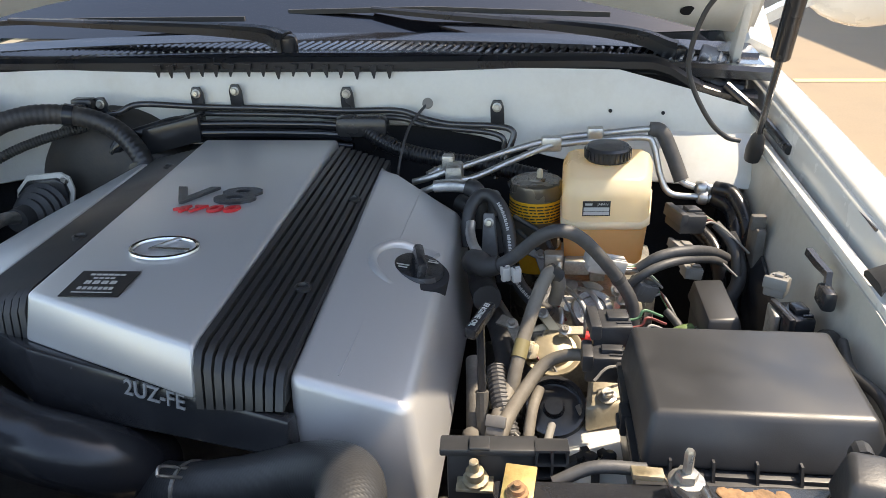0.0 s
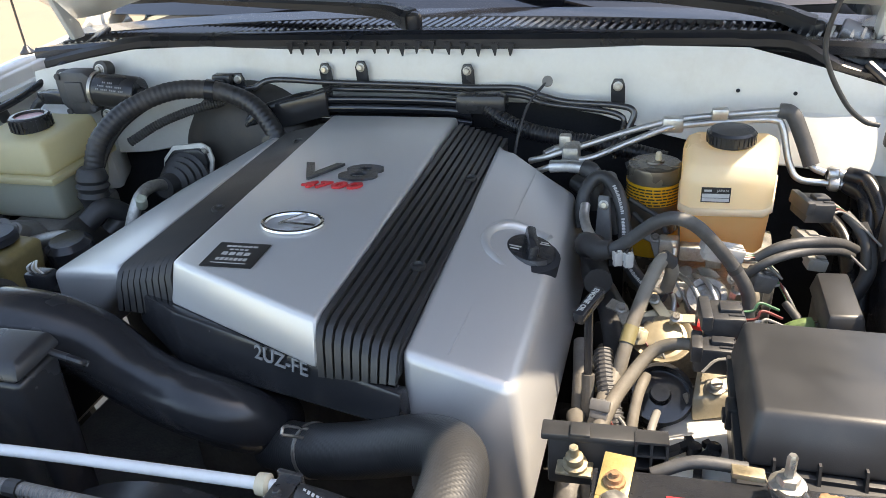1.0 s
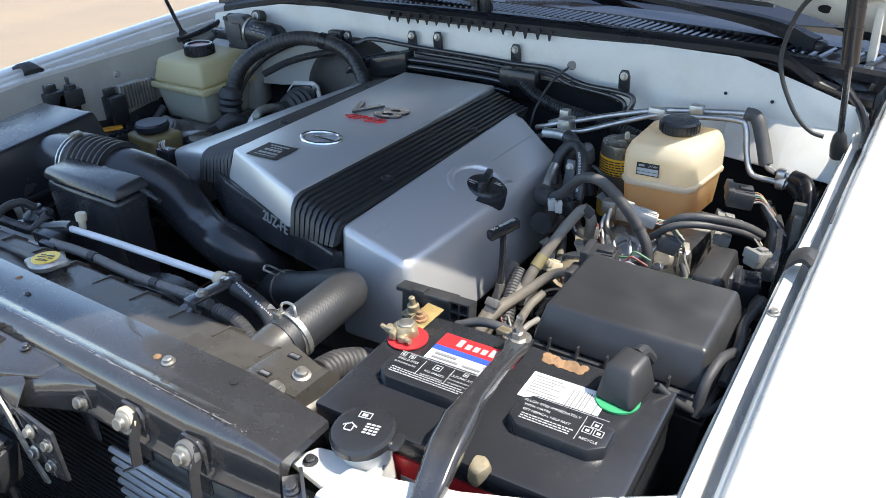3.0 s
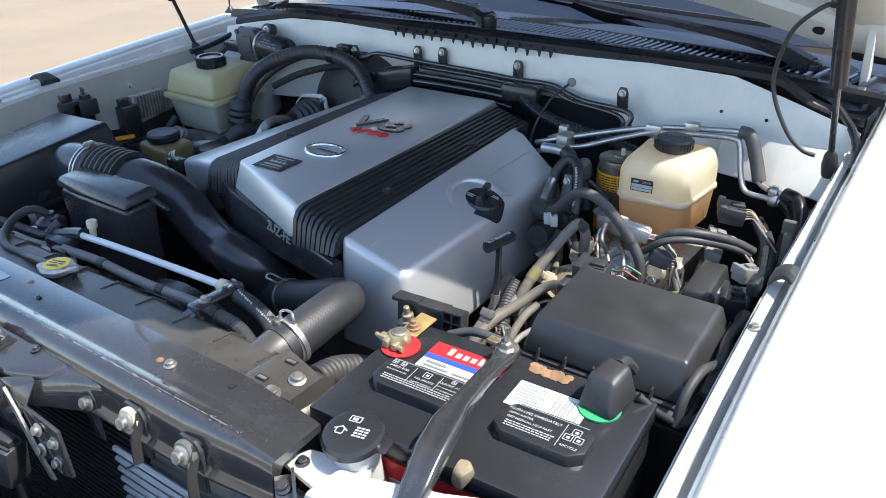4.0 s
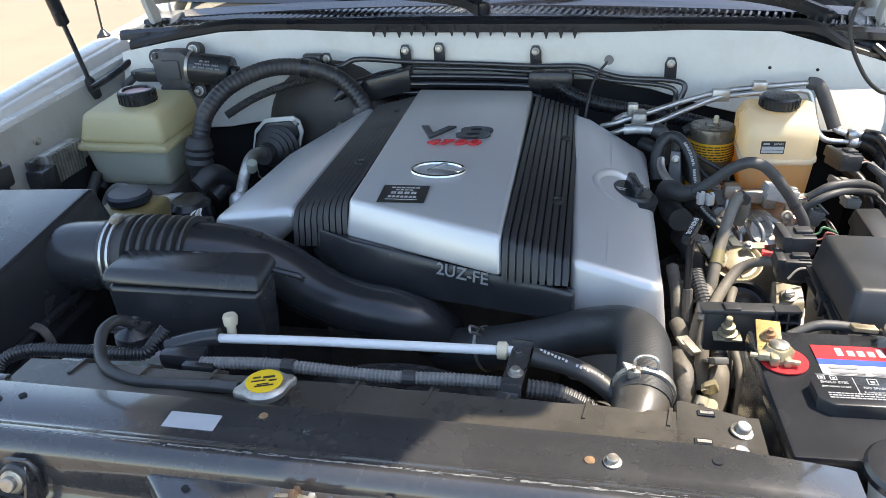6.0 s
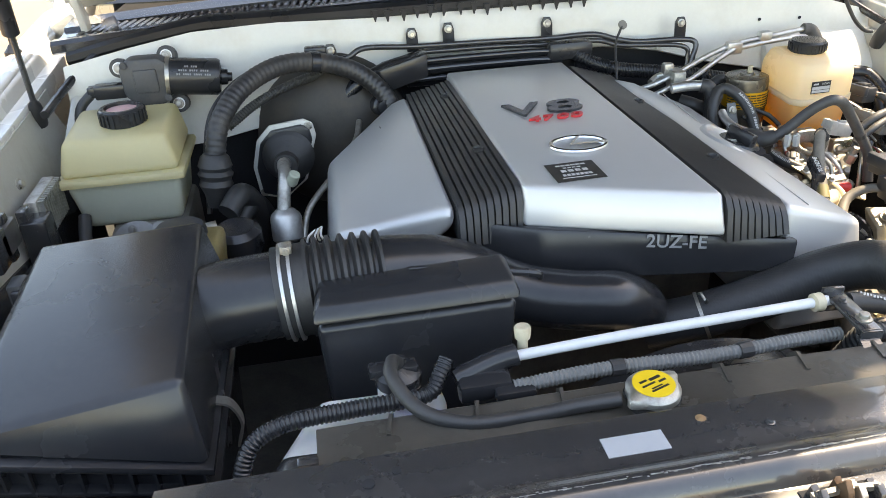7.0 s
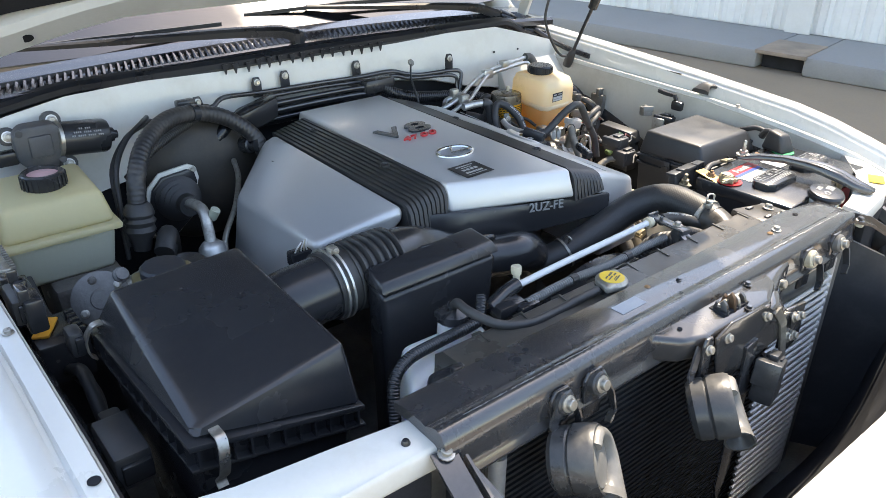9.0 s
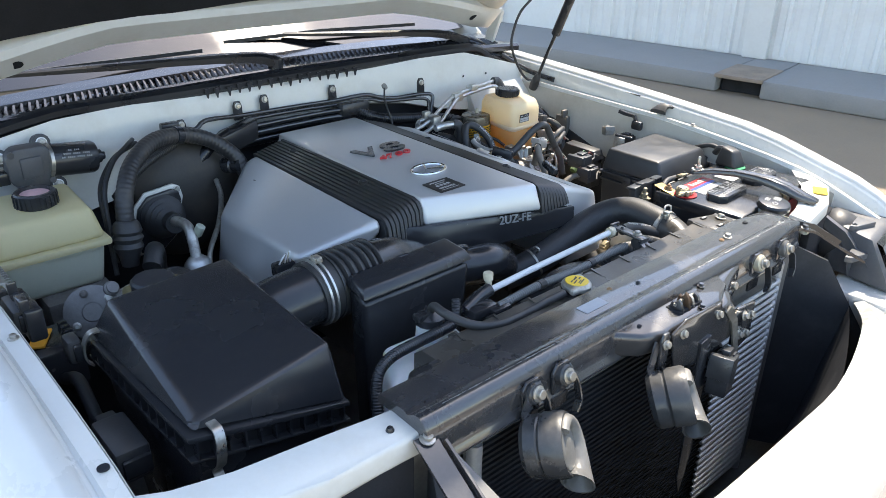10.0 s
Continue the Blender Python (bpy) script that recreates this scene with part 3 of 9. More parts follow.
for s in (-1, 1):
    bm = NB()
    hexa(bm, [V((s * 0.615, 0.965, 1.142)), V((s * 0.690, 0.955, 1.112)), V((s * 0.705, 1.04, 1.125)), V((s * 0.640, 1.06, 1.150))], [V((s * 0.615, 0.950, 1.085)), V((s * 0.690, 0.935, 1.070)), V((s * 0.705, 1.04, 1.08)), V((s * 0.640, 1.06, 1.09))], 0.008, 3)
    part("end_cover", bm, SEALP, cowl, "black cover at the cowl's end")
    bm = NB()
    tube(bm, [(s * 0.655, 0.935, 1.110), (s * 0.690, 0.900, 1.082), (s * 0.706, 0.850, 1.066), (s * 0.710, 0.790, 1.060)], 0.0065, 10, 6)
    part("seal_tail", bm, SEALP, cowl)

# windscreen, pillars, roof and sides of the cabin
bm = NB()
rows = []
for y, z in ((1.10, 1.150), (1.35, 1.33), (1.62, 1.51), (1.86, 1.66)):
    k = (y - 1.10) / 0.76
    rows.append([V((x * (1 - 0.12 * k), y - 0.05 * (1 - (x / 0.7) ** 2) + 0.04, z)) for x in [-0.70 + 0.1 * i for i in range(15)]])
loft(bm, rows, caps=False, closed=False)
ws = part("windscreen", bm, GLASS, car, "windscreen reflecting the sky", sharp=60)
ws.visible_shadow = False
bm = NB()
rows = []
for y, z in ((1.10, 1.152), (1.14, 1.181), (1.19, 1.217)):
    k = (y - 1.10) / 0.76
    rows.append([V((x * (1 - 0.12 * k), y - 0.05 * (1 - (x / 0.7) ** 2) + 0.037, z + 0.001)) for x in [-0.70 + 0.1 * i for i in range(15)]])
loft(bm, rows, caps=False, closed=False)
part("glazing_border", bm, FRIT, ws, "black painted border along the glass", sharp=60)
for s in (-1, 1):
    bm = NB()
    hexa(bm, [V((s * 0.72, 1.09, 1.150)), V((s * 0.775, 1.12, 1.12)), V((s * 0.70, 1.92, 1.70)), V((s * 0.62, 1.90, 1.72))], [V((s * 0.70, 1.12, 1.10)), V((s * 0.775, 1.18, 1.08)), V((s * 0.70, 2.0, 1.66)), V((s * 0.60, 1.98, 1.68))], 0.012)
    part("windscreen_pillar", bm, WHITE, car)
    bm = NB()
    SIDE = [(0.775, 1.10), (0.80, 1.085), (0.83, 1.055), (0.87, 0.99), (0.91, 0.91), (0.945, 0.80), (0.955, 0.70), (0.955, 0.46), (0.775, 0.46)]
    loft(bm, [[V((s * x, y, z)) for x, z in SIDE] for y in (1.305, 1.32, 2.34, 2.355)])
    door = part("front_door", bm, WHITE, car, sharp=40)
    bm = NB()
    loft(bm, [[V((s * x, y, z)) for x, z in SIDE] for y in (2.365, 2.38, 4.18, 4.22)])
    part("rear_quarter", bm, WHITE, car, sharp=40)
    bm = NB()
    hexa(bm, [V((s * 0.795, 1.36, 1.09)), V((s * 0.795, 4.1, 1.09)), V((s * 0.74, 4.0, 1.72)), V((s * 0.72, 1.96, 1.70))], [V((s * 0.78, 1.36, 1.09)), V((s * 0.78, 4.1, 1.09)), V((s * 0.725, 4.0, 1.72)), V((s * 0.705, 1.96, 1.70))])
    part("side_window", bm, GLASS, car)
    bm = NB()
    rings = []
    for k in range(9):
        a = k / 8
        w = math.sin(math.pi * min(1, max(0, 0.08 + 0.84 * a))) ** 0.5
        rings.append([V((s * (0.90 + 0.24 * a), 1.42 + 0.085 * w * math.sin(t) * 0.8, 1.20 + 0.095 * w * math.cos(t))) for t in (2 * math.pi * i / 14 for i in range(14))])
    loft(bm, rings)
    bar(bm, [V((s * 0.79, 1.44, 1.10)), V((s * 0.86, 1.43, 1.14)), V((s * 0.93, 1.42, 1.17))], 0.05, 0.02)
    part("door_mirror", bm, WHITE, car, "white door mirror")
bm = NB()
hexa(bm, [V((-0.66, 1.9, 1.735)), V((0.66, 1.9, 1.735)), V((0.70, 4.1, 1.76)), V((-0.70, 4.1, 1.76))], [V((-0.70, 1.86, 1.67)), V((0.70, 1.86, 1.67)), V((0.74, 4.15, 1.70)), V((-0.74, 4.15, 1.70))], 0.025, 3)
part("roof", bm, WHITE, car)
bm = NB()
box(bm, (-0.86, 1.3, 0.42), (0.86, 4.2, 0.5))
part("cabin_floor", bm, DARK, car)
# added black sheet across the cabin, standing for its dark inside
bm = NB()
box(bm, (-0.80, 1.76, 0.50), (0.80, 1.80, 1.60))
part("cabin_lining", bm, PADVOID, car)
bm = NB()
hexa(bm, [V((-0.70, 1.16, 1.12)), V((0.70, 1.16, 1.12)), V((0.70, 1.75, 1.10)), V((-0.70, 1.75, 1.10))], [V((-0.70, 1.2, 0.5)), V((0.70, 1.2, 0.5)), V((0.70, 1.6, 0.5)), V((-0.70, 1.6, 0.5))], 0.02)
part("dashboard", bm, surface("black dashboard vinyl", (0.018, 0.018, 0.02), 0.7, var=0.1, bump=0.0), car)
bm = NB()
hexa(bm, [V((-0.86, 4.2, 1.13)), V((0.86, 4.2, 1.13)), V((0.72, 4.12, 1.72)), V((-0.72, 4.12, 1.72))], [V((-0.86, 4.3, 0.45)), V((0.86, 4.3, 0.45)), V((0.72, 4.2, 1.70)), V((-0.72, 4.2, 1.70))], 0.01)
part("tailgate", bm, WHITE, car)
for s in (-1, 1):
    for y in (0.42, 3.25):
        bm = NB()
        lathe(bm, [(0.22, -0.11), (0.34, -0.125), (0.375, -0.10), (0.385, -0.05), (0.385, 0.05), (0.375, 0.10), (0.34, 0.125), (0.22, 0.11)], (s * 0.82, y, 0.385), (s, 0, 0), 40)
        wheel = part("wheel", bm, TYRE, car)
        bm = NB()
        lathe(bm, [(0.0, 0.06), (0.06, 0.065), (0.08, 0.04), (0.19, 0.05), (0.215, 0.10), (0.225, 0.105), (0.225, -0.1), (0, -0.1)], (s * 0.82, y, 0.385), (s, 0, 0), 32)
        part("rim", bm, ALU, wheel)

# front: grille surround and bumper, seen into from above
bm = NB()
rings = []
for i in range(25):
    x = -0.52 + 1.04 * i / 24
    back = 0.45 * max(0.0, abs(x) - (0.05 if x > 0 else 0.20)) ** 1.55 - 0.020
    dip = 0.35 * max(0.0, abs(x) - 0.28)
    rings.append([V((x, y + back, z - dip)) for y, z in ((-0.235, 0.925), (-0.25, 0.935), (-0.285, 0.93), (-0.32, 0.90), (-0.335, 0.82), (-0.34, 0.70), (-0.325, 0.70), (-0.32, 0.82), (-0.305, 0.892), (-0.28, 0.92), (-0.252, 0.926))])
loft(bm, rings)
part("grille_surround", bm, WHITE, car, "white painted grille surround in full sun", sharp=50)
bm = NB()
rings = []
for i in range(31):
    x = -0.965 + 1.93 * i / 30
    back = 0.22 * (abs(x) / 0.965) ** 3.5
    rings.append([V((x, y + back, z)) for y, z in ((-0.30, 0.71), (-0.36, 0.71), (-0.43, 0.68), (-0.45, 0.58), (-0.43, 0.42), (-0.40, 0.40), (-0.40, 0.55), (-0.37, 0.66), (-0.30, 0.69))])
loft(bm, rings)
part("bumper", bm, WHITE, car, "white front bumper", sharp=50)
for s in (-1, 1):
    bm = NB()
    hexa(bm, [V((s * 0.575, -0.105, 0.945)), V((s * 0.73, -0.085, 0.945)), V((s * 0.885, 0.02, 0.93)), V((s * 0.74, 0.04, 0.945)), V((s * 0.60, -0.02, 0.95))],
         [V((s * 0.555, -0.165, 0.86)), V((s * 0.74, -0.135, 0.86)), V((s * 0.92, -0.01, 0.86)), V((s * 0.76, 0.03, 0.86)), V((s * 0.575, -0.03, 0.86))], 0.010, 2)
    lamp = part("headlamp", bm, LAMPBACK, car, "dark grey backed headlamp housing")
    bm = NB()
    hexa(bm, [V((s * 0.575, -0.112, 0.942)), V((s * 0.73, -0.092, 0.942)), V((s * 0.89, 0.012, 0.928)), V((s * 0.895, 0.004, 0.926)), V((s * 0.735, -0.105, 0.938)), V((s * 0.573, -0.125, 0.938))],
         [V((s * 0.552, -0.172, 0.865)), V((s * 0.74, -0.142, 0.865)), V((s * 0.925, -0.018, 0.865)), V((s * 0.93, -0.026, 0.86)), V((s * 0.745, -0.155, 0.86)), V((s * 0.55, -0.187, 0.86))])
    part("lens", bm, CLEAR, lamp, "clear lens")
    bm = NB()
    lathe(bm, [(0.050, -0.04), (0.052, 0.0), (0.048, 0.016), (0.036, 0.028), (0.018, 0.034), (0, 0.035)], (s * 0.625, -0.012, 0.915), (-0.45 * s, 0.75, 0.45), 28)
    part("bulb_cover", bm, RUBBER, lamp, "round rubber bulb cover")
    for x, y, z in ((0.555, -0.085, 0.918), (0.615, -0.060, 0.955), (0.735, 0.012, 0.958)):
        bm = NB()
        top = [V((s * (x - 0.030), y + 0.004, z)), V((s * (x - 0.022), y - 0.008, z)), V((s * (x + 0.030), y - 0.022, z)), V((s * (x + 0.034), y + 0.014, z))]
        hexa(bm, top, [p - V((0, 0, 0.012)) for p in top], 0.002)
        lathe(bm, [(0.0048, 0), (0.0048, 0.002), (0.0025, 0.002), (0.0025, 0.0005), (0, 0.0005)], (s * (x - 0.016), y, z), (0, 0, 1), 10)
        part("mount_lug", bm, LAMPBACK, lamp)
        bm = NB()
        hexa(bm, [V((s * (x - 0.012), y + 0.004, z - 0.011)), V((s * (x + 0.03), y + 0.004, z - 0.011)), V((s * (x + 0.03), y + 0.007, z - 0.011)), V((s * (x - 0.012), y + 0.007, z - 0.011))],
             [V((s * (x + 0.014), y + 0.004, z - 0.055)), V((s * (x + 0.03), y + 0.004, z - 0.055)), V((s * (x + 0.03), y + 0.007, z - 0.055)), V((s * (x + 0.014), y + 0.007, z - 0.055))])
        part("lug_web", bm, LAMPBACK, lamp)
    bm = NB()
    bar(bm, [V((s * 0.585, 0.0, 0.955)), V((s * 0.582, -0.05, 0.935)), V((s * 0.575, -0.11, 0.88))], 0.010, 0.02)
    part("side_rib", bm, LAMPBACK, lamp)
    bm = NB()
    hexa(bm, [V((s * 0.505, -0.075, 0.857)), V((s * 0.95, 0.03, 0.857)), V((s * 0.95, -0.06, 0.857)), V((s * 0.75, -0.20, 0.857)), V((s * 0.50, -0.25, 0.857)), V((s * 0.51, -0.14, 0.857))],
         [V((s * 0.545, -0.075, 0.62)), V((s * 0.95, 0.03, 0.62)), V((s * 0.95, -0.06, 0.62)), V((s * 0.75, -0.20, 0.62)), V((s * 0.50, -0.25, 0.62)), V((s * 0.535, -0.14, 0.62))], 0.008)
    part("lamp_shelf", bm, WHITE, car, "white panel under the headlamp")

# ---- bonnet, raised ----
HA = radians(43)
HING = V((0, 1.05, 1.246))


def hood(x, d, n):
    """A place on the raised bonnet: across, along it from its rear edge, and out of its underside."""
    crown = -0.078 * (max(0.0, abs(x) - 0.33) / 0.35) ** 1.3 * max(0.25, 1 - d)
    return HING + V((x, -d * math.cos(HA) - n * math.sin(HA), d * math.sin(HA) - n * math.cos(HA) + crown))


def hood_half(d):
    return lerp_table([(0, 0.715), (0.6, 0.70), (1.0, 0.68), (1.18, 0.62), (1.26, 0.50)], d)


bonnet = thing("bonnet", HING, "pearl white bonnet propped open, black felt pad beneath", "car bonnet")
bm = NB()
rings = []
for d in (0.0, 0.02, 0.15, 0.4, 0.7, 1.0, 1.12, 1.2, 1.27):
    w = hood_half(d)
    bow = lambda x: -0.012
    xs = [-w + 2 * w * i / 16 for i in range(17)]
    rings.append([hood(x, d, bow(x) - 0.012) for x in xs] + [hood(x, d, bow(x) - 0.004) for x in reversed(xs)])
loft(bm, rings)
part("skin", bm, WHITE, bonnet, "white outer skin", sharp=50)
# inner frame: rim and ribs round the pad
bm = NB()
for x0, x1, d0, d1 in ((-0.70, 0.70, 0.005, 0.085), (-0.69, -0.60, 0.085, 1.08), (0.60, 0.69, 0.085, 1.08), (-0.62, 0.62, 1.06, 1.20)):
    cells = 20 if x1 - x0 > 1 else 3
    rings = []
    for i in range(cells + 1):
        x = x0 + (x1 - x0) * i / cells
        e = 0.35 if i in (0, cells) else 1.0
        rings.append([hood(x, d0, 0.0), hood(x, d0 + 0.004, 0.020 * e), hood(x, d0 + 0.012, 0.028 * e), hood(x, d1 - 0.014, 0.028 * e), hood(x, d1 - 0.002, 0.018 * e), hood(x, d1, 0.0)])
    loft(bm, rings)
part("inner_frame", bm, BAYWHITE, bonnet, "cream white inner frame")
bm = NB()
rings = []
for i in range(17):
    x = -0.60 + 1.20 * i / 16
    d0 = 0.084 + 0.02 * (abs(x) / 0.6) ** 3 + 0.012 * math.cos(x * 10)
    rings.append([hood(x, d0, 0.0), hood(x, d0 + 0.006, 0.018), hood(x, 0.5, 0.020), hood(x, 1.07, 0.018), hood(x, 1.075, 0.0)])
loft(bm, rings)
part("insulation_pad", bm, PADVOID, bonnet, "black felt insulation and hole black pad")
for x, d in ((-0.52, 0.045), (0.60, 0.05), (0.645, 0.30), (-0.645, 0.30)):
    bm = NB()
    q = hood(x, d, 0.0285)
    lathe(bm, [(0.011, 0), (0.011, 0.0008), (0, 0.0008)], q, (0, -math.sin(HA), -math.cos(HA)), 14)
    part("frame_hole", bm, PADVOID, bonnet)
for s in (-1, 1):
    bm = NB()
    hexa(bm, [hood(s * 0.672, 0.02, 0.03), hood(s * 0.684, 0.02, 0.03), hood(s * 0.684, 0.10, 0.03), hood(s * 0.672, 0.10, 0.03)],
         [V((s * 0.672, 1.03, 1.09)), V((s * 0.684, 1.03, 1.09)), V((s * 0.684, 1.005, 1.10)), V((s * 0.672, 1.005, 1.10))], 0.003)
    part("hinge", bm, BAYWHITE, bonnet)
# gas struts
for s in (-1, 1):
    foot = V((0.677 if s > 0 else -0.732, 0.828, 1.05))
    head = V((s * 0.66, 0.60, 1.545))
    strut = thing("gas_strut", foot, "black gas strut holding the bonnet up", "gas strut", "bonnet struts")
    bm = NB()
    d = (head - foot).normalized()
    tube(bm, [foot + d * 0.15, head], 0.0115, 14, straight=True)
    part("cylinder", bm, BLACKP, strut)
    bm = NB()
    tube(bm, [foot + d * 0.01, foot + d * 0.16], 0.0045, 10, straight=True)
    part("rod", bm, GLOSSP, strut)
    bm = NB()
    lathe(bm, [(0.005, -0.022), (0.011, -0.018), (0.012, 0.0), (0.009, 0.02), (0.004, 0.03)], foot, d, 12)
    part("ball_socket", bm, RUBBER, strut)

# wipers
def wiper(root, bend, tip, blade):
    w = thing("wiper", root, "matt black wiper arm resting on the cowl", "wiper", "windscreen wipers")
    bm = NB()
    pts = spline([root, bend, tip], 8)
    n = len(pts)
    rings = []
    for i, (c, u, v) in enumerate(frames_along(pts)):
        k = i / (n - 1)
        hw = 0.014 * (1 - k) ** 0.6 + 0.006
        hh = 0.010 * (1 - k) + 0.004
        rings.append([c + v * hw * a + V((0, 0, 1)) * hh * b for a, b in ((-1, -1), (-1, 0.4), (-0.6, 1), (0.6, 1), (1, 0.4), (1, -1))])
    loft(bm, rings)
    part("arm", bm, SEALP, w)
    bm = NB()
    lathe(bm, [(0.015, -0.02), (0.016, 0.0), (0.014, 0.008), (0.008, 0.011), (0, 0.0115)], root, (0, -0.15, 1), 18)
    part("pivot_cap", bm, BLACKP, w)
    bm = NB()
    bar(bm, blade, 0.006, 0.008)
    part("blade", bm, RUBBER, w)


wiper(V((-0.008, 0.985, 1.168)), V((-0.10, 1.01, 1.182)), V((-0.55, 1.10, 1.188)), [V((-0.70, 1.13, 1.176)), V((-0.4, 1.105, 1.186)), V((-0.12, 1.11, 1.184))])
wiper(V((0.596, 1.02, 1.142)), V((0.49, 1.045, 1.17)), V((0.10, 1.13, 1.195)), [V((-0.05, 1.14, 1.19)), V((0.2, 1.12, 1.195)), V((0.5, 1.12, 1.182))])

# radiator beam with its latch shelf
beam = thing("radiator_beam", (0, 0, 0.9), "black painted radiator support beam with scuffs and dust", "radiator beam")
bm = NB()
prof = [(0.034, 1.004), (0.034, 1.013), (0.020, 1.0160), (0.010, 1.0168), (-0.010, 1.0170), (-0.0155, 1.0150), (-0.020, 1.0162), (-0.026, 1.0198), (-0.033, 1.0218), (-0.039, 1.0206), (-0.044, 1.0165), (-0.048, 1.0095), (-0.0505, 0.999), (-0.0520, 0.986), (-0.0535, 0.974), (-0.058, 0.970), (-0.058, 0.966), (-0.046, 0.968), (-0.042, 0.990), (-0.03, 1.002)]
rings = []
for x in (-0.455, 0.30, 0.345, 0.375, 0.395, 0.402):
    k = max(0.0, (x - 0.30) / 0.102)
    rings.append([V((x, y * (1 - 0.25 * k) , min(z, 1.0218 - 0.010 * k * k) - 0.004 * k)) for y, z in prof])
loft(bm, rings)
part("beam", bm, GLOSSP, beam, sharp=50)
bm = NB()
top = [V((-0.152, -0.040, 1.006)), V((0.120, -0.040, 1.006)), V((0.106, -0.070, 1.002)), V((0.058, -0.090, 1.0005)), V((-0.080, -0.089, 1.0005)), V((-0.112, -0.079, 1.001))]
bot = [V((p.x, p.y + (0.0 if p.y > -0.05 else 0.005), 0.966)) for p in top]
hexa(bm, top, bot, 0.008, 3)
part("latch_shelf", bm, GLOSSP, beam)
for x0, x1 in ((0.085, 0.215),):
    bm = NB()
    rings = []
    for i in range(9):
        k = i / 8
        f = (1 - k) ** 1.6
        x = x0 + (x1 - x0) * k
        rings.append([V((x, -0.046 - d * f, z + 0.004 * (1 - f))) for d, z in ((0.0, 1.000), (0.010, 1.0005), (0.022, 0.999), (0.031, 0.993), (0.036, 0.982), (0.038, 0.962), (0.033, 0.962), (0.029, 0.985), (0.0, 0.990))])
    loft(bm, rings)
    part("shelf_flare", bm, GLOSSP, beam, sharp=50)
bm = NB()
extr(bm, [(-0.46, 0.86), (-0.46, 0.96), (0.44, 0.96), (0.44, 0.45), (-0.46, 0.45)], "y", -0.018, -0.012)
part("radiator_core", bm, DARK, beam)

# black deflector between the condenser's foot and the bumper, and the guides beside it
air = thing("air_deflector", (0, -0.15, 0.6), "matt black plastic deflector in front of the condenser", "air deflector")
bm = NB()
rings = []
for i in range(25):
    x = -0.54 + 1.08 * i / 24
    back = 0.45 * max(0.0, abs(x) - 0.05) ** 1.55 - 0.020
    rings.append([V((x, y + back * f, z)) for y, z, f in ((-0.06, 0.46, 0), (-0.13, 0.56, 0.4), (-0.20, 0.70, 0.9), (-0.228, 0.84, 1), (-0.226, 0.847, 1), (-0.19, 0.71, 0.9), (-0.12, 0.57, 0.4), (-0.05, 0.47, 0))])
loft(bm, rings)
GUIDEP = surface("matt black guide plastic", (0.030, 0.032, 0.037), 0.5, var=0.2, bump=0.12, dirt=0.25, dirt_colour=(0.14, 0.14, 0.14))
part("sheet", bm, GUIDEP, air, sharp=60)
for s in (-1, 1):
    bm = NB()
    top = [V((s * 0.42, -0.02, 0.955)), V((s * 0.455, -0.08, 0.93)), V((s * 0.50, -0.15, 0.80)), V((s * 0.506, -0.146, 0.80)), V((s * 0.461, -0.076, 0.93)), V((s * 0.426, -0.016, 0.955))]
    hexa(bm, top, [V((p.x, p.y, 0.52)) for p in top], 0.0)
    part("side_guide", bm, GUIDEP, air)

# ---- engine cover ----
cover = thing("engine_cover", (0, 0.55, 0.9), "silver painted engine cover with black ribbed bands", "engine cover")
bm = NB()
hexa(bm, [V((-0.097, 0.385, 1.048)), V((0.103, 0.305, 1.049)), V((0.098, 0.842, 1.055)), V((-0.101, 0.836, 1.056))],
     [V((-0.100, 0.368, 1.003)), V((0.105, 0.288, 1.003)), V((0.100, 0.862, 0.985)), V((-0.103, 0.856, 0.985))], 0.006, 3)
part("centre_panel", bm, SILVER, cover, "silver centre panel")
bm = NB()
hexa(bm, [V((0.181, 0.304, 1.024)), V((0.283, 0.308, 0.992)), V((0.285, 0.735, 0.989)), V((0.19, 0.760, 1.034)), V((0.168, 0.80, 1.036))],
     [V((0.181, 0.286, 0.865)), V((0.300, 0.292, 0.865)), V((0.306, 0.75, 0.865)), V((0.19, 0.775, 0.865)), V((0.168, 0.81, 0.865))], 0.013, 3)
part("side_panel", bm, SILVER, cover, "silver side panel round the oil filler")
bm = NB()
hexa(bm, [V((-0.174, 0.392, 1.029)), V((-0.172, 0.80, 1.036)), V((-0.20, 0.80, 1.028)), V((-0.31, 0.70, 0.975)), V((-0.312, 0.43, 0.990))],
     [V((-0.174, 0.388, 1.005)), V((-0.172, 0.82, 0.86)), V((-0.20, 0.82, 0.86)), V((-0.325, 0.715, 0.84)), V((-0.325, 0.44, 0.86))], 0.012, 3)
part("side_panel", bm, SILVER, cover, "silver side panel with a moulded seam")
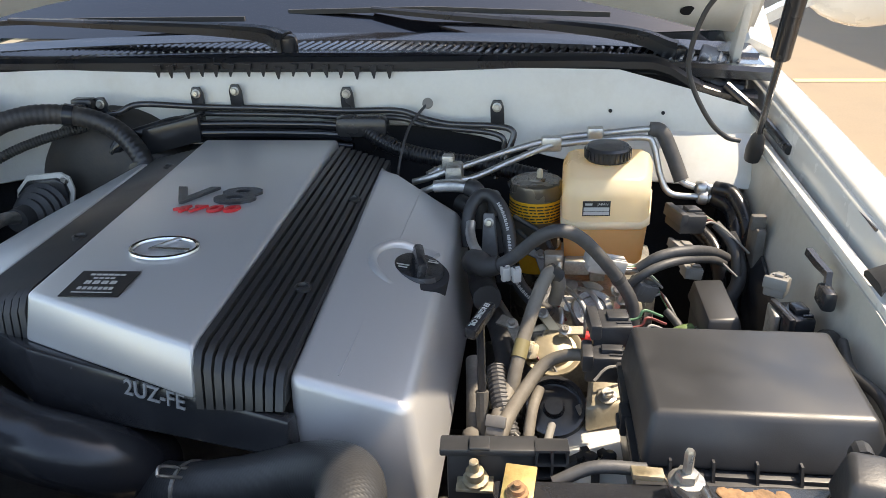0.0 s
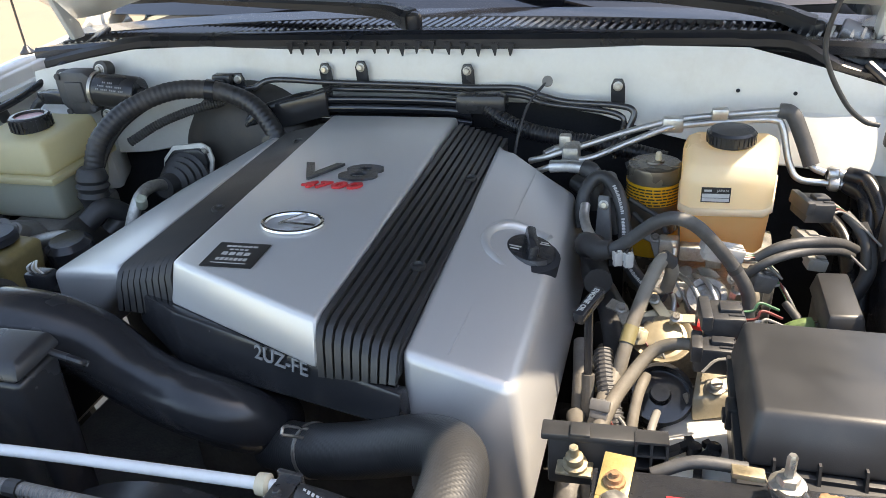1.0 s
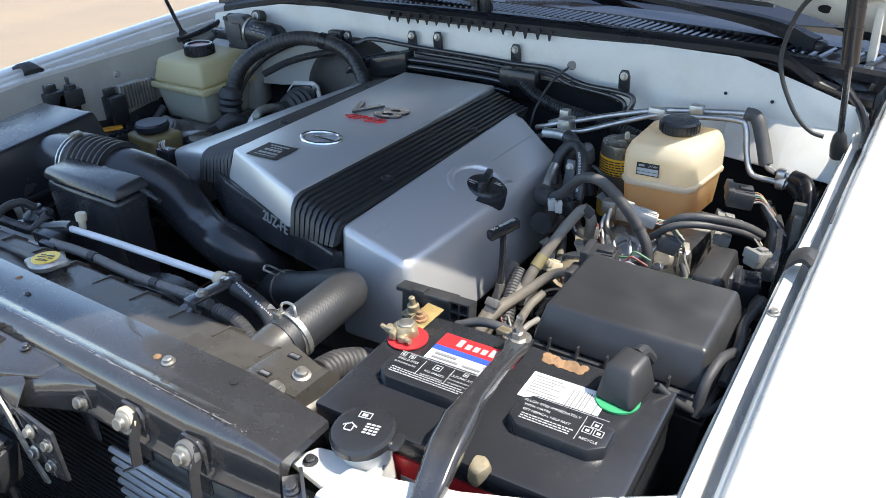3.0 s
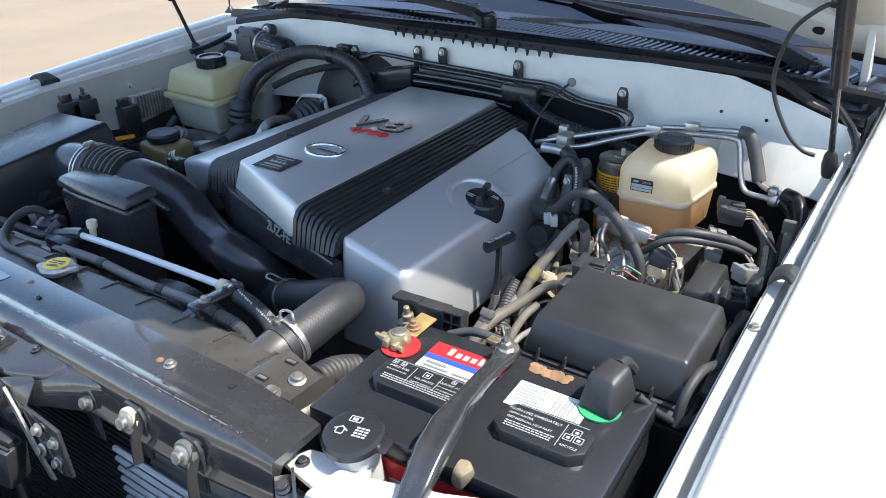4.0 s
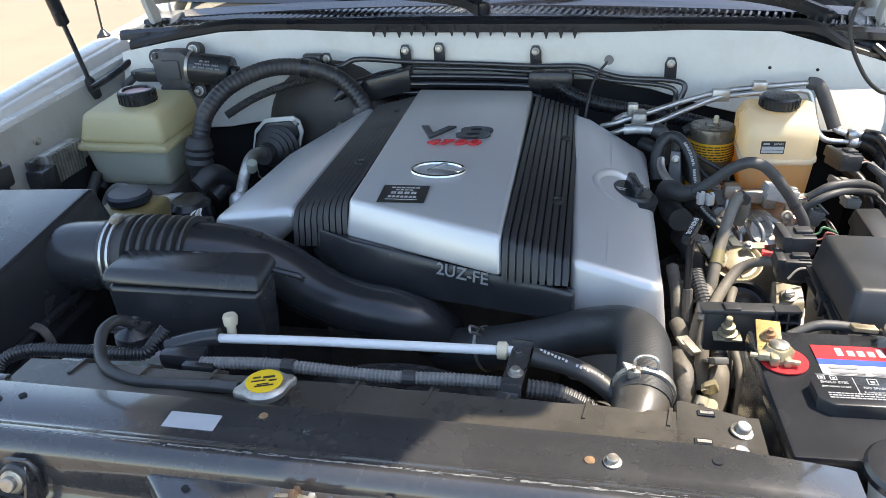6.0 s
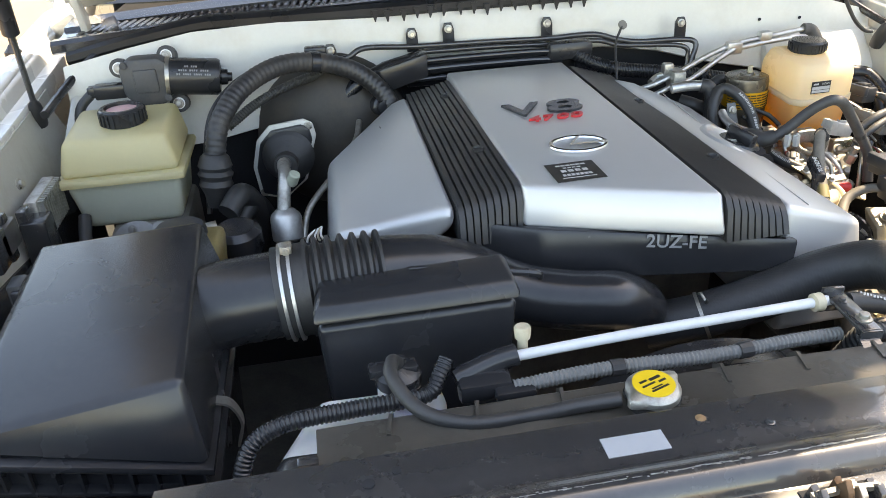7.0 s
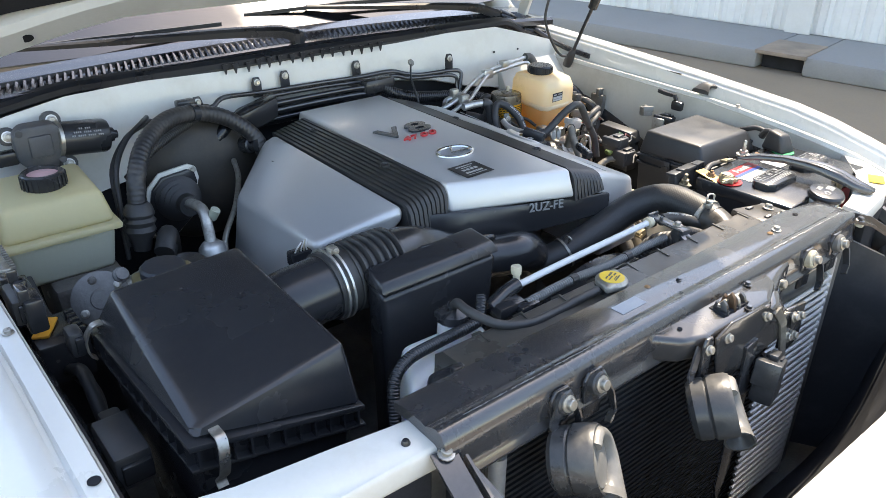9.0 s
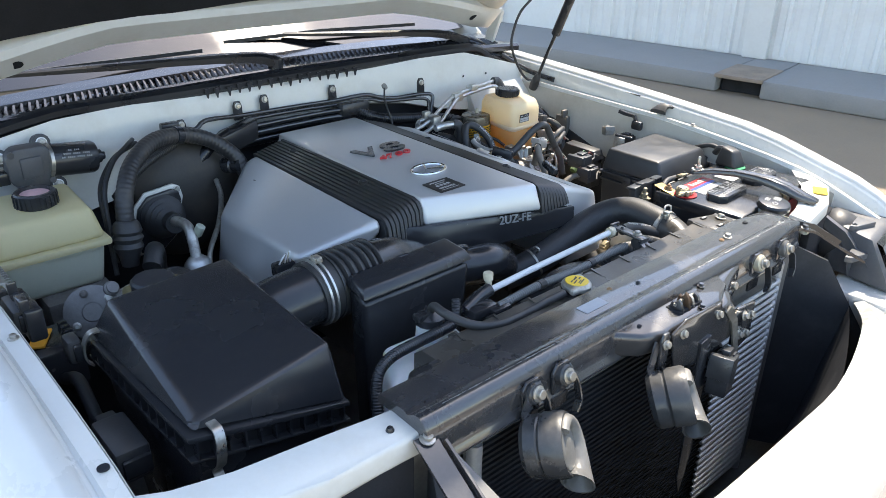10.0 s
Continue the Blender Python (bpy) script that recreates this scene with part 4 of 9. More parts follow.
# ribbed bands: a black base with raised ribs that turn down over the front
for x0, x1, front, zf, back, zb0, zb1, low in ((0.104, 0.180, 0.305, 1.0, 0.825, 1.049, 1.026, 0.996), (-0.173, -0.098, 0.388, 1.0, 0.815, 1.029, 1.047, 0.985)):
    base = NB()
    hexa(base, [V((x0, front + 0.002, zb0 - 0.008)), V((x1, front + 0.002, zb1 - 0.008)), V((x1 - 0.004, back, zb1 - 0.004)), V((x0, back, zb0 - 0.004))],
         [V((x0, front - 0.010, low)), V((x1, front - 0.010, low)), V((x1 - 0.004, back, 0.97)), V((x0, back, 0.97))], 0.003)
    band = part("ribbed_band", base, RIBP, cover, "black ribbed plastic band")
    n = 9
    for i in range(n):
        k = (i + 0.5) / n
        x = x0 + (x1 - x0) * k
        z = zb0 + (zb1 - zb0) * k
        bm = NB()
        bar(bm, [V((x - 0.003 * k, back, z - 0.001)), V((x, 0.6, z - 0.002)), V((x, front + 0.012, z - 0.003)), V((x, front + 0.001, z - 0.007)), V((x, front - 0.006, z - 0.016)), V((x, front - 0.013, low))], 0.0064, 0.007, up=(0, -0.3, 1))
        part("rib", bm, RIBP, band)
    for y in (front + 0.13, front + 0.36):
        bm = NB()
        lathe(bm, [(0.0085, -0.004), (0.0085, 0.0), (0.006, 0.001), (0.005, -0.002), (0.0, -0.002)], (x0 + (x1 - x0) * 0.72, y, zb0 + (zb1 - zb0) * 0.72 + 0.0035), (0, 0, 1), 14)
        part("fastener", bm, RIBP, band)
bm = NB()
hexa(bm, [V((-0.150, 0.383, 1.010)), V((-0.086, 0.350, 1.008)), V((0.187, 0.280, 0.995)), V((0.187, 0.30, 0.99)), V((-0.08, 0.375, 1.0)), V((-0.15, 0.40, 1.0))],
     [V((-0.150, 0.374, 0.972)), V((-0.078, 0.336, 0.947)), V((0.182, 0.276, 0.957)), V((0.189, 0.30, 0.956)), V((-0.08, 0.37, 0.940)), V((-0.15, 0.40, 0.965))], 0.005)
skirt = part("front_skirt", bm, BLACKP, cover, "black front skirt with raised lettering")
bm = NB()
box(bm, (-0.16, 0.42, 0.70), (0.17, 0.85, 0.985))
part("engine_block", bm, DARK, cover)
mt = plane_m((0.057, 0.3088, 0.9935), (0.062, -0.0162, -0.002), (0.0, 0.16, 0.95))
words("2UZ-FE", 0.021, mt, surface("grey lettering", (0.24, 0.245, 0.25), 0.4, bump=0), cover, "lettering", 0.0008, 0.0002)
letters("V8", 0.115, 0.048, plane_m((-0.001, 0.621, 1.0525), (1, 0.02, 0), (0, 1, 0.01)), surface("dark chrome letters", (0.09, 0.092, 0.098), 0.25, metal=0.8, bump=0), cover, "emblem_letter", 0.0035, "dark chrome emblem letter", 0.10, 0.02)
letters("4700", 0.080, 0.017, plane_m((0.004, 0.5815, 1.052), (1, 0.03, 0), (0, 1, 0.01)), RED, cover, "emblem_figure", 0.003, "red emblem figure", 0.25, 0.02)
# oval badge
bm = NB()
ring = []
for t in (2 * math.pi * i / 40 for i in range(40)):
    c = V((0.035 * math.cos(t), 0.0245 * math.sin(t), 0))
    u = c.normalized()
    ring.append([c + u * 0.0032 * math.cos(a) + V((0, 0, 0.0028 * math.sin(a))) for a in (2 * math.pi * k / 8 for k in range(8))])
mb = pose(0.0, 0.478, 1.0525)
rows = [[bm.verts.new(mb @ p) for p in r] for r in ring]
for i in range(40):
    for k in range(8):
        bm.faces.new((rows[i][k], rows[i][(k + 1) % 8], rows[(i + 1) % 40][(k + 1) % 8], rows[(i + 1) % 40][k]))
bar(bm, [mb @ V((0.006, 0.020, 0.001)), mb @ V((-0.012, -0.006, 0.002)), mb @ V((0.030, -0.006, 0.001))], 0.005, 0.003)
part("badge", bm, CHROME, cover, "chrome oval badge")
# service sticker with unreadable lines
sm = plane_m((-0.030, 0.402, 1.0502), (1, 0.03, 0), (0.0, 1, 0.016)) @ Matrix.Diagonal((0.82, 1.08, 1, 1))
bm = NB()
box(bm, (-0.036, -0.023, 0), (0.036, 0.023, 0.0006), m=sm)
stick = part("sticker", bm, INK, cover, "black sticker with rows of unreadable white print")
rows = [(-0.022 + 0.0075 * k, 0.0145, -0.016 + 0.0075 * k, 0.0172) for k in range(6)] + [(-0.014 + 0.007 * k, 0.0085, -0.009 + 0.007 * k, 0.0105) for k in range(4)]
for k in range(4):
    rows.append((-0.020 + 0.0105 * k, -0.001, -0.0165 + 0.0105 * k, 0.0045))
    rows.append((-0.0158 + 0.0105 * k, -0.001, -0.0125 + 0.0105 * k, 0.0045))
for k in range(7):
    rows.append((-0.022 + 0.0064 * k, -0.011, -0.0175 + 0.0064 * k, -0.0065))
rows.append((-0.025, -0.0165, 0.024, -0.0155))
part("print", bars(NB(), sm @ pose(0, 0, 0.0006), rows, 0.0004), PRINT, stick)

bm = NB()
bar(bm, [V((0.232, 0.735, 1.0175)), V((0.228, 0.60, 1.0145)), V((0.224, 0.45, 1.0125)), V((0.220, 0.322, 1.0128))], 0.0008, 0.0012)
part("seam", bm, SILVER, cover, "thin moulded seam")
bm = NB()
bar(bm, [V((-0.226, 0.72, 1.0155)), V((-0.215, 0.58, 1.0145)), V((-0.212, 0.46, 1.0145))], 0.0014, 0.0008)
part("seam", bm, RIBP, cover)
# oil filler: well, ring and cap
bm = NB()
cm = (0.251, 0.538, 1.000)
clow = V((0.253, 0.541, 0.988))
ax = (0.22, -0.05, 1)
rings = []
q = V(ax).normalized().to_track_quat("Z", "Y").to_matrix()
for i in range(41):
    t = radians(-12) + radians(218) * i / 40
    u = V((math.cos(t), math.sin(t), 0))
    e = min(1.0, i / 12, (40 - i) / 12)
    e = e * e * (3 - 2 * e)
    prof = [(0.060, -0.004), (0.055, 0.002 + 0.005 * e), (0.051, 0.004 + 0.010 * e), (0.046, 0.004 + 0.011 * e), (0.041, 0.002 + 0.008 * e), (0.037, -0.002 + 0.003 * e), (0.035, -0.014), (0.060, -0.014)]
    rings.append([V(cm) + q @ (u * r + V((0, 0, z))) for r, z in prof])
loft(bm, rings)
part("filler_ring", bm, SILVER, cover, "raised silver ring round the filler well", sharp=70)
bm = NB()
lathe(bm, [(0.0365, -0.02), (0.0365, 0.0025), (0.0, 0.0025)], V(cm) + V((0.004, -0.002, 0)), ax, 32)
part("filler_well", bm, PADVOID, cover, "dark filler well")
oil_cap = thing("oil_cap", cm, "black ribbed oil filler cap with a grip bar", "oil cap")
bm = NB()
lathe(bm, [(0.024, -0.01), (0.0285, 0.004), (0.0295, 0.016), (0.027, 0.020), (0.0, 0.021)], clow, ax, 28)
part("cap_body", bm, BLACKP, oil_cap)
bm = NB()
mcap = plane_m(clow + V((0.004, -0.001, 0.021)), (-0.25, 1, 0.1), (-1, -0.25, 0.2))
box(bm, (-0.026, -0.0058, -0.004), (0.022, 0.0058, 0.015), 0.004, m=mcap)
part("grip", bm, BLACKP, oil_cap)
bm = NB()
tm = plane_m(clow + V((0.004, -0.001, 0.0212)), (1, 0.1, -0.22), (0, 1, 0.05))
bars(bm, tm, [(-0.022, -0.012, -0.012, -0.010), (-0.024, -0.007, -0.010, -0.005), (0.010, 0.008, 0.022, 0.010), (0.011, 0.012, 0.02, 0.0135)], 0.0004)
part("print", bm, PRINT, oil_cap)

# ---- air box, intake duct, resonator ----
airbox = thing("air_filter_box", (-0.53, 0.26, 0.6), "black plastic air filter box with steel clips", "air filter box")
bm = NB()
hexa(bm, [V((-0.622, 0.137, 1.003)), V((-0.446, 0.140, 1.026)), V((-0.450, 0.388, 1.049)), V((-0.615, 0.391, 1.040))],
     [V((-0.634, 0.123, 0.998)), V((-0.437, 0.123, 0.945)), V((-0.433, 0.411, 0.953)), V((-0.639, 0.413, 0.983))], 0.0078, 3)
lid = part("lid", bm, BLACKP, airbox, "smooth black lid")
bm = NB()
hexa(bm, [V((-0.639, 0.118, 0.996)), V((-0.434, 0.120, 0.945)), V((-0.430, 0.414, 0.953)), V((-0.643, 0.417, 0.983))],
     [V((-0.639, 0.118, 0.988)), V((-0.434, 0.120, 0.937)), V((-0.430, 0.414, 0.945)), V((-0.643, 0.417, 0.975))], 0.002)
hexa(bm, [V((-0.639, 0.118, 0.966)), V((-0.434, 0.120, 0.919)), V((-0.430, 0.414, 0.927)), V((-0.643, 0.417, 0.955))],
     [V((-0.639, 0.118, 0.961)), V((-0.434, 0.120, 0.914)), V((-0.430, 0.414, 0.922)), V((-0.643, 0.417, 0.950))], 0.0015)
hexa(bm, [V((-0.630, 0.128, 0.989)), V((-0.442, 0.130, 0.938)), V((-0.438, 0.405, 0.946)), V((-0.634, 0.408, 0.976))],
     [V((-0.630, 0.128, 0.962)), V((-0.442, 0.130, 0.915)), V((-0.438, 0.405, 0.923)), V((-0.634, 0.408, 0.951))])
part("rim", bm, BLACKP, airbox)
for i in range(11):
    k = (i + 0.5) / 11
    x, z = -0.639 + 0.205 * k, 0.977 - 0.049 * k
    bm = NB()
    box(bm, (x - 0.0012, 0.118 + 0.002 * k, z - 0.012), (x + 0.0012, 0.134, z + 0.012))
    part("rim_web", bm, BLACKP, airbox)
for i in range(13):
    k = (i + 0.5) / 13
    y, z = 0.118 + 0.299 * k, 0.977 - 0.012 * k
    bm = NB()
    box(bm, (-0.639 - 0.004 * k, y - 0.0012, z - 0.013), (-0.626, y + 0.0012, z + 0.013))
    part("rim_web", bm, BLACKP, airbox)
bm = NB()
hexa(bm, [V((-0.628, 0.130, 0.963)), V((-0.444, 0.132, 0.916)), V((-0.440, 0.403, 0.924)), V((-0.632, 0.406, 0.952))],
     [V((-0.610, 0.150, 0.62)), V((-0.455, 0.150, 0.62)), V((-0.455, 0.38, 0.62)), V((-0.605, 0.38, 0.62))], 0.012)
part("base", bm, BLACKP, airbox)
for pts in ([V((-0.608, 0.130, 0.997)), V((-0.607, 0.114, 0.993)), V((-0.609, 0.106, 0.976)), V((-0.611, 0.107, 0.956)), V((-0.613, 0.115, 0.944)), V((-0.613, 0.111, 0.936))],
            [V((-0.626, 0.392, 0.999)), V((-0.643, 0.394, 0.997)), V((-0.653, 0.395, 0.980)), V((-0.652, 0.396, 0.960)), V((-0.645, 0.397, 0.950))],
            [V((-0.440, 0.20, 0.955)), V((-0.425, 0.20, 0.948)), V((-0.418, 0.20, 0.925)), V((-0.425, 0.20, 0.90))]):
    bm = NB()
    up = (1, 0, 0) if abs(pts[0].y - pts[2].y) < 0.01 else (0, -1, 0)
    path = spline(pts, 5)
    side = V((1, 0, 0)) if up == (0, -1, 0) else V((0, 1, 0))
    rings = []
    for i, c in enumerate(path):
        d = (path[min(i + 1, len(path) - 1)] - path[max(i - 1, 0)]).normalized()
        t = side.cross(d).normalized()
        rings.append([c + side * 0.0056 + t * 0.0012, c - side * 0.0056 + t * 0.0012, c - side * 0.0056 - t * 0.0012, c + side * 0.0056 - t * 0.0012])
    loft(bm, rings)
    part("clip", bm, STEEL, airbox, "bent zinc clip")

duct = thing("intake_duct", (-0.25, 0.30, 0.9), "black intake duct with ribbed bellows and steel clamp", "intake duct")
bm = NB()
tube(bm, [(-0.45, 0.300, 0.990), (-0.42, 0.300, 0.995), (-0.372, 0.300, 0.998)], 0.044, 28, straight=True)
part("sensor_tube", bm, BLACKP, duct)
bm = NB()
ribbed(bm, [(-0.345, 0.301, 1.000), (-0.31, 0.302, 1.001), (-0.270, 0.304, 1.0)], 0.050, 0.012, 0.007, 28)
part("bellows", bm, RUBBER, duct, "ribbed rubber bellows")
bm = NB()
tube(bm, [(-0.375, 0.300, 0.998), (-0.342, 0.301, 1.0)], 0.0475, 28, straight=True)
part("collar", bm, RUBBER, duct)
for x in (-0.366, -0.357):
    bm = NB()
    tube(bm, [(x - 0.0016, 0.300, 0.9985), (x + 0.0016, 0.300, 0.9987)], 0.0505, 32, straight=True)
    part("clamp_band", bm, PIPE, duct, "bright steel clamp")
bm = NB()
box(bm, (-0.367, 0.290, 1.046), (-0.355, 0.304, 1.055), 0.002)
bolt_mesh(bm, (-0.361, 0.288, 1.0515), (0, -1, 0), 0.0036)
part("clamp_screw", bm, STEEL, duct)
bm = NB()
tube(bm, [(-0.285, 0.304, 1.0), (-0.225, 0.315, 0.993), (-0.175, 0.324, 0.974), (-0.125, 0.314, 0.953), (-0.07, 0.298, 0.945), (-0.02, 0.288, 0.942), (0.014, 0.302, 0.920), (0.022, 0.335, 0.89)], lambda k: 0.044 - 0.011 * min(1.0, k * 2.0), 28, 8)
part("elbow", bm, BLACKP, duct, "smooth black moulded elbow")
bm = NB()
tube(bm, [(-0.25, 0.262, 1.022), (-0.235, 0.258, 1.030), (-0.13, 0.25, 1.016), (-0.115, 0.255, 1.006)], 0.004, 8, 6)
part("moulded_rib", bm, BLACKP, duct)

reson = thing("resonator_box", (-0.24, 0.24, 0.7), "black plastic resonator box with a lipped lid", "resonator box")
bm = NB()
hexa(bm, [V((-0.340, 0.215, 1.006)), V((-0.150, 0.208, 1.012)), V((-0.150, 0.262, 1.018)), V((-0.335, 0.262, 1.012))],
     [V((-0.325, 0.222, 0.70)), V((-0.165, 0.22, 0.70)), V((-0.165, 0.262, 0.70)), V((-0.325, 0.262, 0.70))], 0.008, 3)
part("box_body", bm, BLACKP, reson)
bm = NB()
hexa(bm, [V((-0.338, 0.220, 1.026)), V((-0.152, 0.214, 1.032)), V((-0.153, 0.262, 1.036)), V((-0.333, 0.264, 1.030))],
     [V((-0.344, 0.211, 1.010)), V((-0.146, 0.204, 1.016)), V((-0.146, 0.266, 1.020)), V((-0.338, 0.268, 1.014))], 0.005, 2)
part("lid", bm, BLACKP, reson)

# ---- reservoirs ----
brake = thing("brake_reservoir", (-0.59, 0.75, 0.92), "yellowed translucent brake fluid reservoir, half full", "fluid reservoir")
bm = NB()
hexa(bm, [V((-0.668, 0.690, 1.048)), V((-0.528, 0.690, 1.048)), V((-0.526, 0.818, 1.056)), V((-0.668, 0.818, 1.056))],
     [V((-0.680, 0.678, 0.996)), V((-0.516, 0.678, 0.996)), V((-0.516, 0.826, 1.0)), V((-0.680, 0.826, 1.0))], 0.010, 3)
part("upper_half", bm, BRAKEP, brake, "yellowed upper half")
bm = NB()
box(bm, (-0.685, 0.672, 0.984), (-0.510, 0.832, 0.997), 0.005)
part("seam_flange", bm, BRAKEP, brake)
bm = NB()
hexa(bm, [V((-0.676, 0.681, 0.986)), V((-0.519, 0.681, 0.986)), V((-0.519, 0.823, 0.988)), V((-0.676, 0.823, 0.988))],
     [V((-0.664, 0.690, 0.915)), V((-0.528, 0.690, 0.915)), V((-0.528, 0.81, 0.915)), V((-0.664, 0.81, 0.915))], 0.010, 3)
part("lower_half", bm, BRAKELOW, brake, "paler lower half with fluid")
bm = NB()
prof = [(0.030, 0.0), (0.031, 0.004), (0.031, 0.022), (0.029, 0.024), (0.024, 0.024), (0.0235, 0.019), (0, 0.019)]
lathe(bm, prof, (-0.592, 0.750, 1.050), (0, 0, 1), 36)
cap = part("cap", bm, BLACKP, brake, "dark screw cap")
for i in range(24):
    a = 2 * math.pi * i / 24
    bm = NB()
    box(bm, (0.0300, -0.0018, 0.002), (0.0330, 0.0018, 0.020), m=pose(-0.592, 0.750, 1.050, 0, 0, math.degrees(a)))
    part("cap_rib", bm, BLACKP, cap)
bm = NB()
lathe(bm, [(0.0225, 0.0), (0.0225, 0.0008), (0, 0.0008)], (-0.592, 0.750, 1.069), (0, 0, 1), 28)
part("cap_label", bm, surface("faded pink label", (0.60, 0.36, 0.36), 0.4, var=0.2, scale=60, bump=0), cap)

absr = thing("hydraulic_reservoir", (0.47, 0.73, 0.9), "amber-stained white brake booster reservoir with black cap", "fluid reservoir")
RES_F = [(0.416, 0.672), (0.428, 0.660), (0.512, 0.664), (0.522, 0.676), (0.536, 0.765), (0.528, 0.778), (0.428, 0.778), (0.418, 0.768)]


def res_ring(z, grow):
    c = V((0.474, 0.720, 0))
    return [V((c.x + (x - c.x) * grow, c.y + (y - c.y) * grow, z + 0.04 * (y - 0.66))) for x, y in RES_F]


bm = NB()
loft(bm, [res_ring(1.006, 0.985), res_ring(1.040, 0.985), res_ring(1.048, 0.965), res_ring(1.060, 0.88), res_ring(1.063, 0.82)])
part("upper_half", bm, ABSP, absr, "whitish upper half", sharp=50)
bm = NB()
loft(bm, [res_ring(1.000, 0.99), res_ring(1.002, 1.02), res_ring(1.008, 1.02), res_ring(1.010, 0.99)])
part("seam_flange", bm, ABSP, absr, sharp=50)
bm = NB()
loft(bm, [res_ring(0.945, 0.82), res_ring(0.952, 0.90), res_ring(1.002, 0.97)])
part("lower_half", bm, ABSLOW, absr, "amber lower half with fluid", sharp=50)
bm = NB()
lathe(bm, [(0.0265, 0.0), (0.0280, 0.003), (0.0280, 0.015), (0.0255, 0.018), (0.0, 0.019)], (0.473, 0.735, 1.066), (0, 0, 1), 36)
cap = part("cap", bm, BLACKP, absr, "black screw cap")
for i in range(30):
    bm = NB()
    box(bm, (0.0270, -0.0014, 0.003), (0.0294, 0.0014, 0.014), m=pose(0.473, 0.735, 1.066, 0, 0, 12 * i))
    part("cap_rib", bm, BLACKP, cap)
lm = plane_m((0.4565, 0.6608, 1.0285), (0.084, 0.004, 0.0), (0, 0, 1))
bm = NB()
box(bm, (-0.0165, -0.0095, 0), (0.0165, 0.0095, 0.0006), m=lm)
lab = part("label", bm, INK, absr, "small black and white maker's label")
part("print", bars(NB(), lm @ pose(0, 0, 0.0006), [(-0.0152, -0.0082, 0.0152, -0.0042), (-0.0152, -0.0034, 0.0152, 0.0016), (-0.0135, 0.0042, -0.005, 0.0068)], 0.0004), PRINT, lab)
words("JAPAN", 0.0045, lm @ pose(0.0075, 0.0055, 0.0008), PRINT, lab, "lettering", 0.0002)

# ---- fuse box and battery ----
fuse = thing("fuse_box", (0.57, 0.35, 0.75), "worn dark grey plastic fuse box with lid", "fuse box")
bm = NB()
hexa(bm, [V((0.478, 0.300, 1.008)), V((0.651, 0.303, 1.006)), V((0.650, 0.426, 1.011)), V((0.474, 0.426, 1.010))],
     [V((0.469, 0.280, 0.966)), V((0.664, 0.282, 0.964)), V((0.664, 0.435, 0.962)), V((0.467, 0.435, 0.962))], 0.006, 3)
part("lid", bm, FUSEP, fuse, "dark grey lid with softened edges")
for i in range(6):
    x = 0.492 + 0.033 * i
    bm = NB()
    hexa(bm, [V((x - 0.0010, 0.281, 0.975)), V((x + 0.0010, 0.281, 0.975)), V((x + 0.0010, 0.292, 0.975)), V((x - 0.0010, 0.292, 0.975))],
         [V((x - 0.0014, 0.274, 0.958)), V((x + 0.0014, 0.274, 0.958)), V((x + 0.002, 0.285, 0.958)), V((x - 0.002, 0.285, 0.958))])
    part("lid_web", bm, FUSEP, fuse)
bm = NB()
box(bm, (0.465, 0.266, 0.955), (0.668, 0.438, 0.960), 0.0015)
box(bm, (0.467, 0.271, 0.938), (0.666, 0.437, 0.943), 0.0015)
part("rim", bm, FUSEP, fuse)
bm = NB()
box(bm, (0.471, 0.278, 0.942), (0.663, 0.434, 0.964), 0.001)
part("band", bm, FUSEP, fuse)
bm = NB()
hexa(bm, [V((0.471, 0.280, 0.944)), V((0.663, 0.282, 0.944)), V((0.663, 0.434, 0.944)), V((0.469, 0.434, 0.944))],
     [V((0.482, 0.285, 0.76)), V((0.655, 0.285, 0.76)), V((0.655, 0.430, 0.76)), V((0.482, 0.430, 0.76))], 0.005)
part("base", bm, FUSEP, fuse)
for y in (0.325, 0.398):
    bm = NB()
    box(bm, (0.466, y - 0.012, 0.80), (0.478, y + 0.012, 0.86), 0.003)
    part("side_rib", bm, FUSEP, fuse)
bm = NB()
box(bm, (0.4615, 0.352, 0.938), (0.472, 0.372, 0.962), 0.002)
box(bm, (0.459, 0.355, 0.944), (0.464, 0.369, 0.952), 0.001)
part("latch", bm, FUSEP, fuse)

battery = thing("battery", (0.505, 0.14, 0.78), "black car battery with a red, white and blue label", "car battery")
BM = pose(0.505, 0.142, 0.998, 0, 0, 2.5)
bm = NB()
box(bm, (-0.145, -0.089, -0.022), (0.145, 0.090, 0.0), 0.004, m=BM)
part("top_cover", bm, BLACKP, battery)
bm = NB()
box(bm, (-0.141, -0.086, -0.225), (0.141, 0.086, -0.020), 0.003, m=BM)
part("case", bm, BLACKP, battery)
bm = NB()
box(bm, (-0.075, -0.0885, -0.16), (0.10, -0.0858, -0.025), 0, m=BM)
part("front_label", bm, RED, battery, "red front label")
part("print", bars(NB(), BM @ plane_m((0, -0.0885, -0.078), (1, 0, 0), (0, 0, 1)), [(-0.05, 0.015, -0.02, 0.032), (-0.01, 0.015, 0.02, 0.032), (0.03, 0.015, 0.07, 0.032)], 0.0006), PRINT, battery)
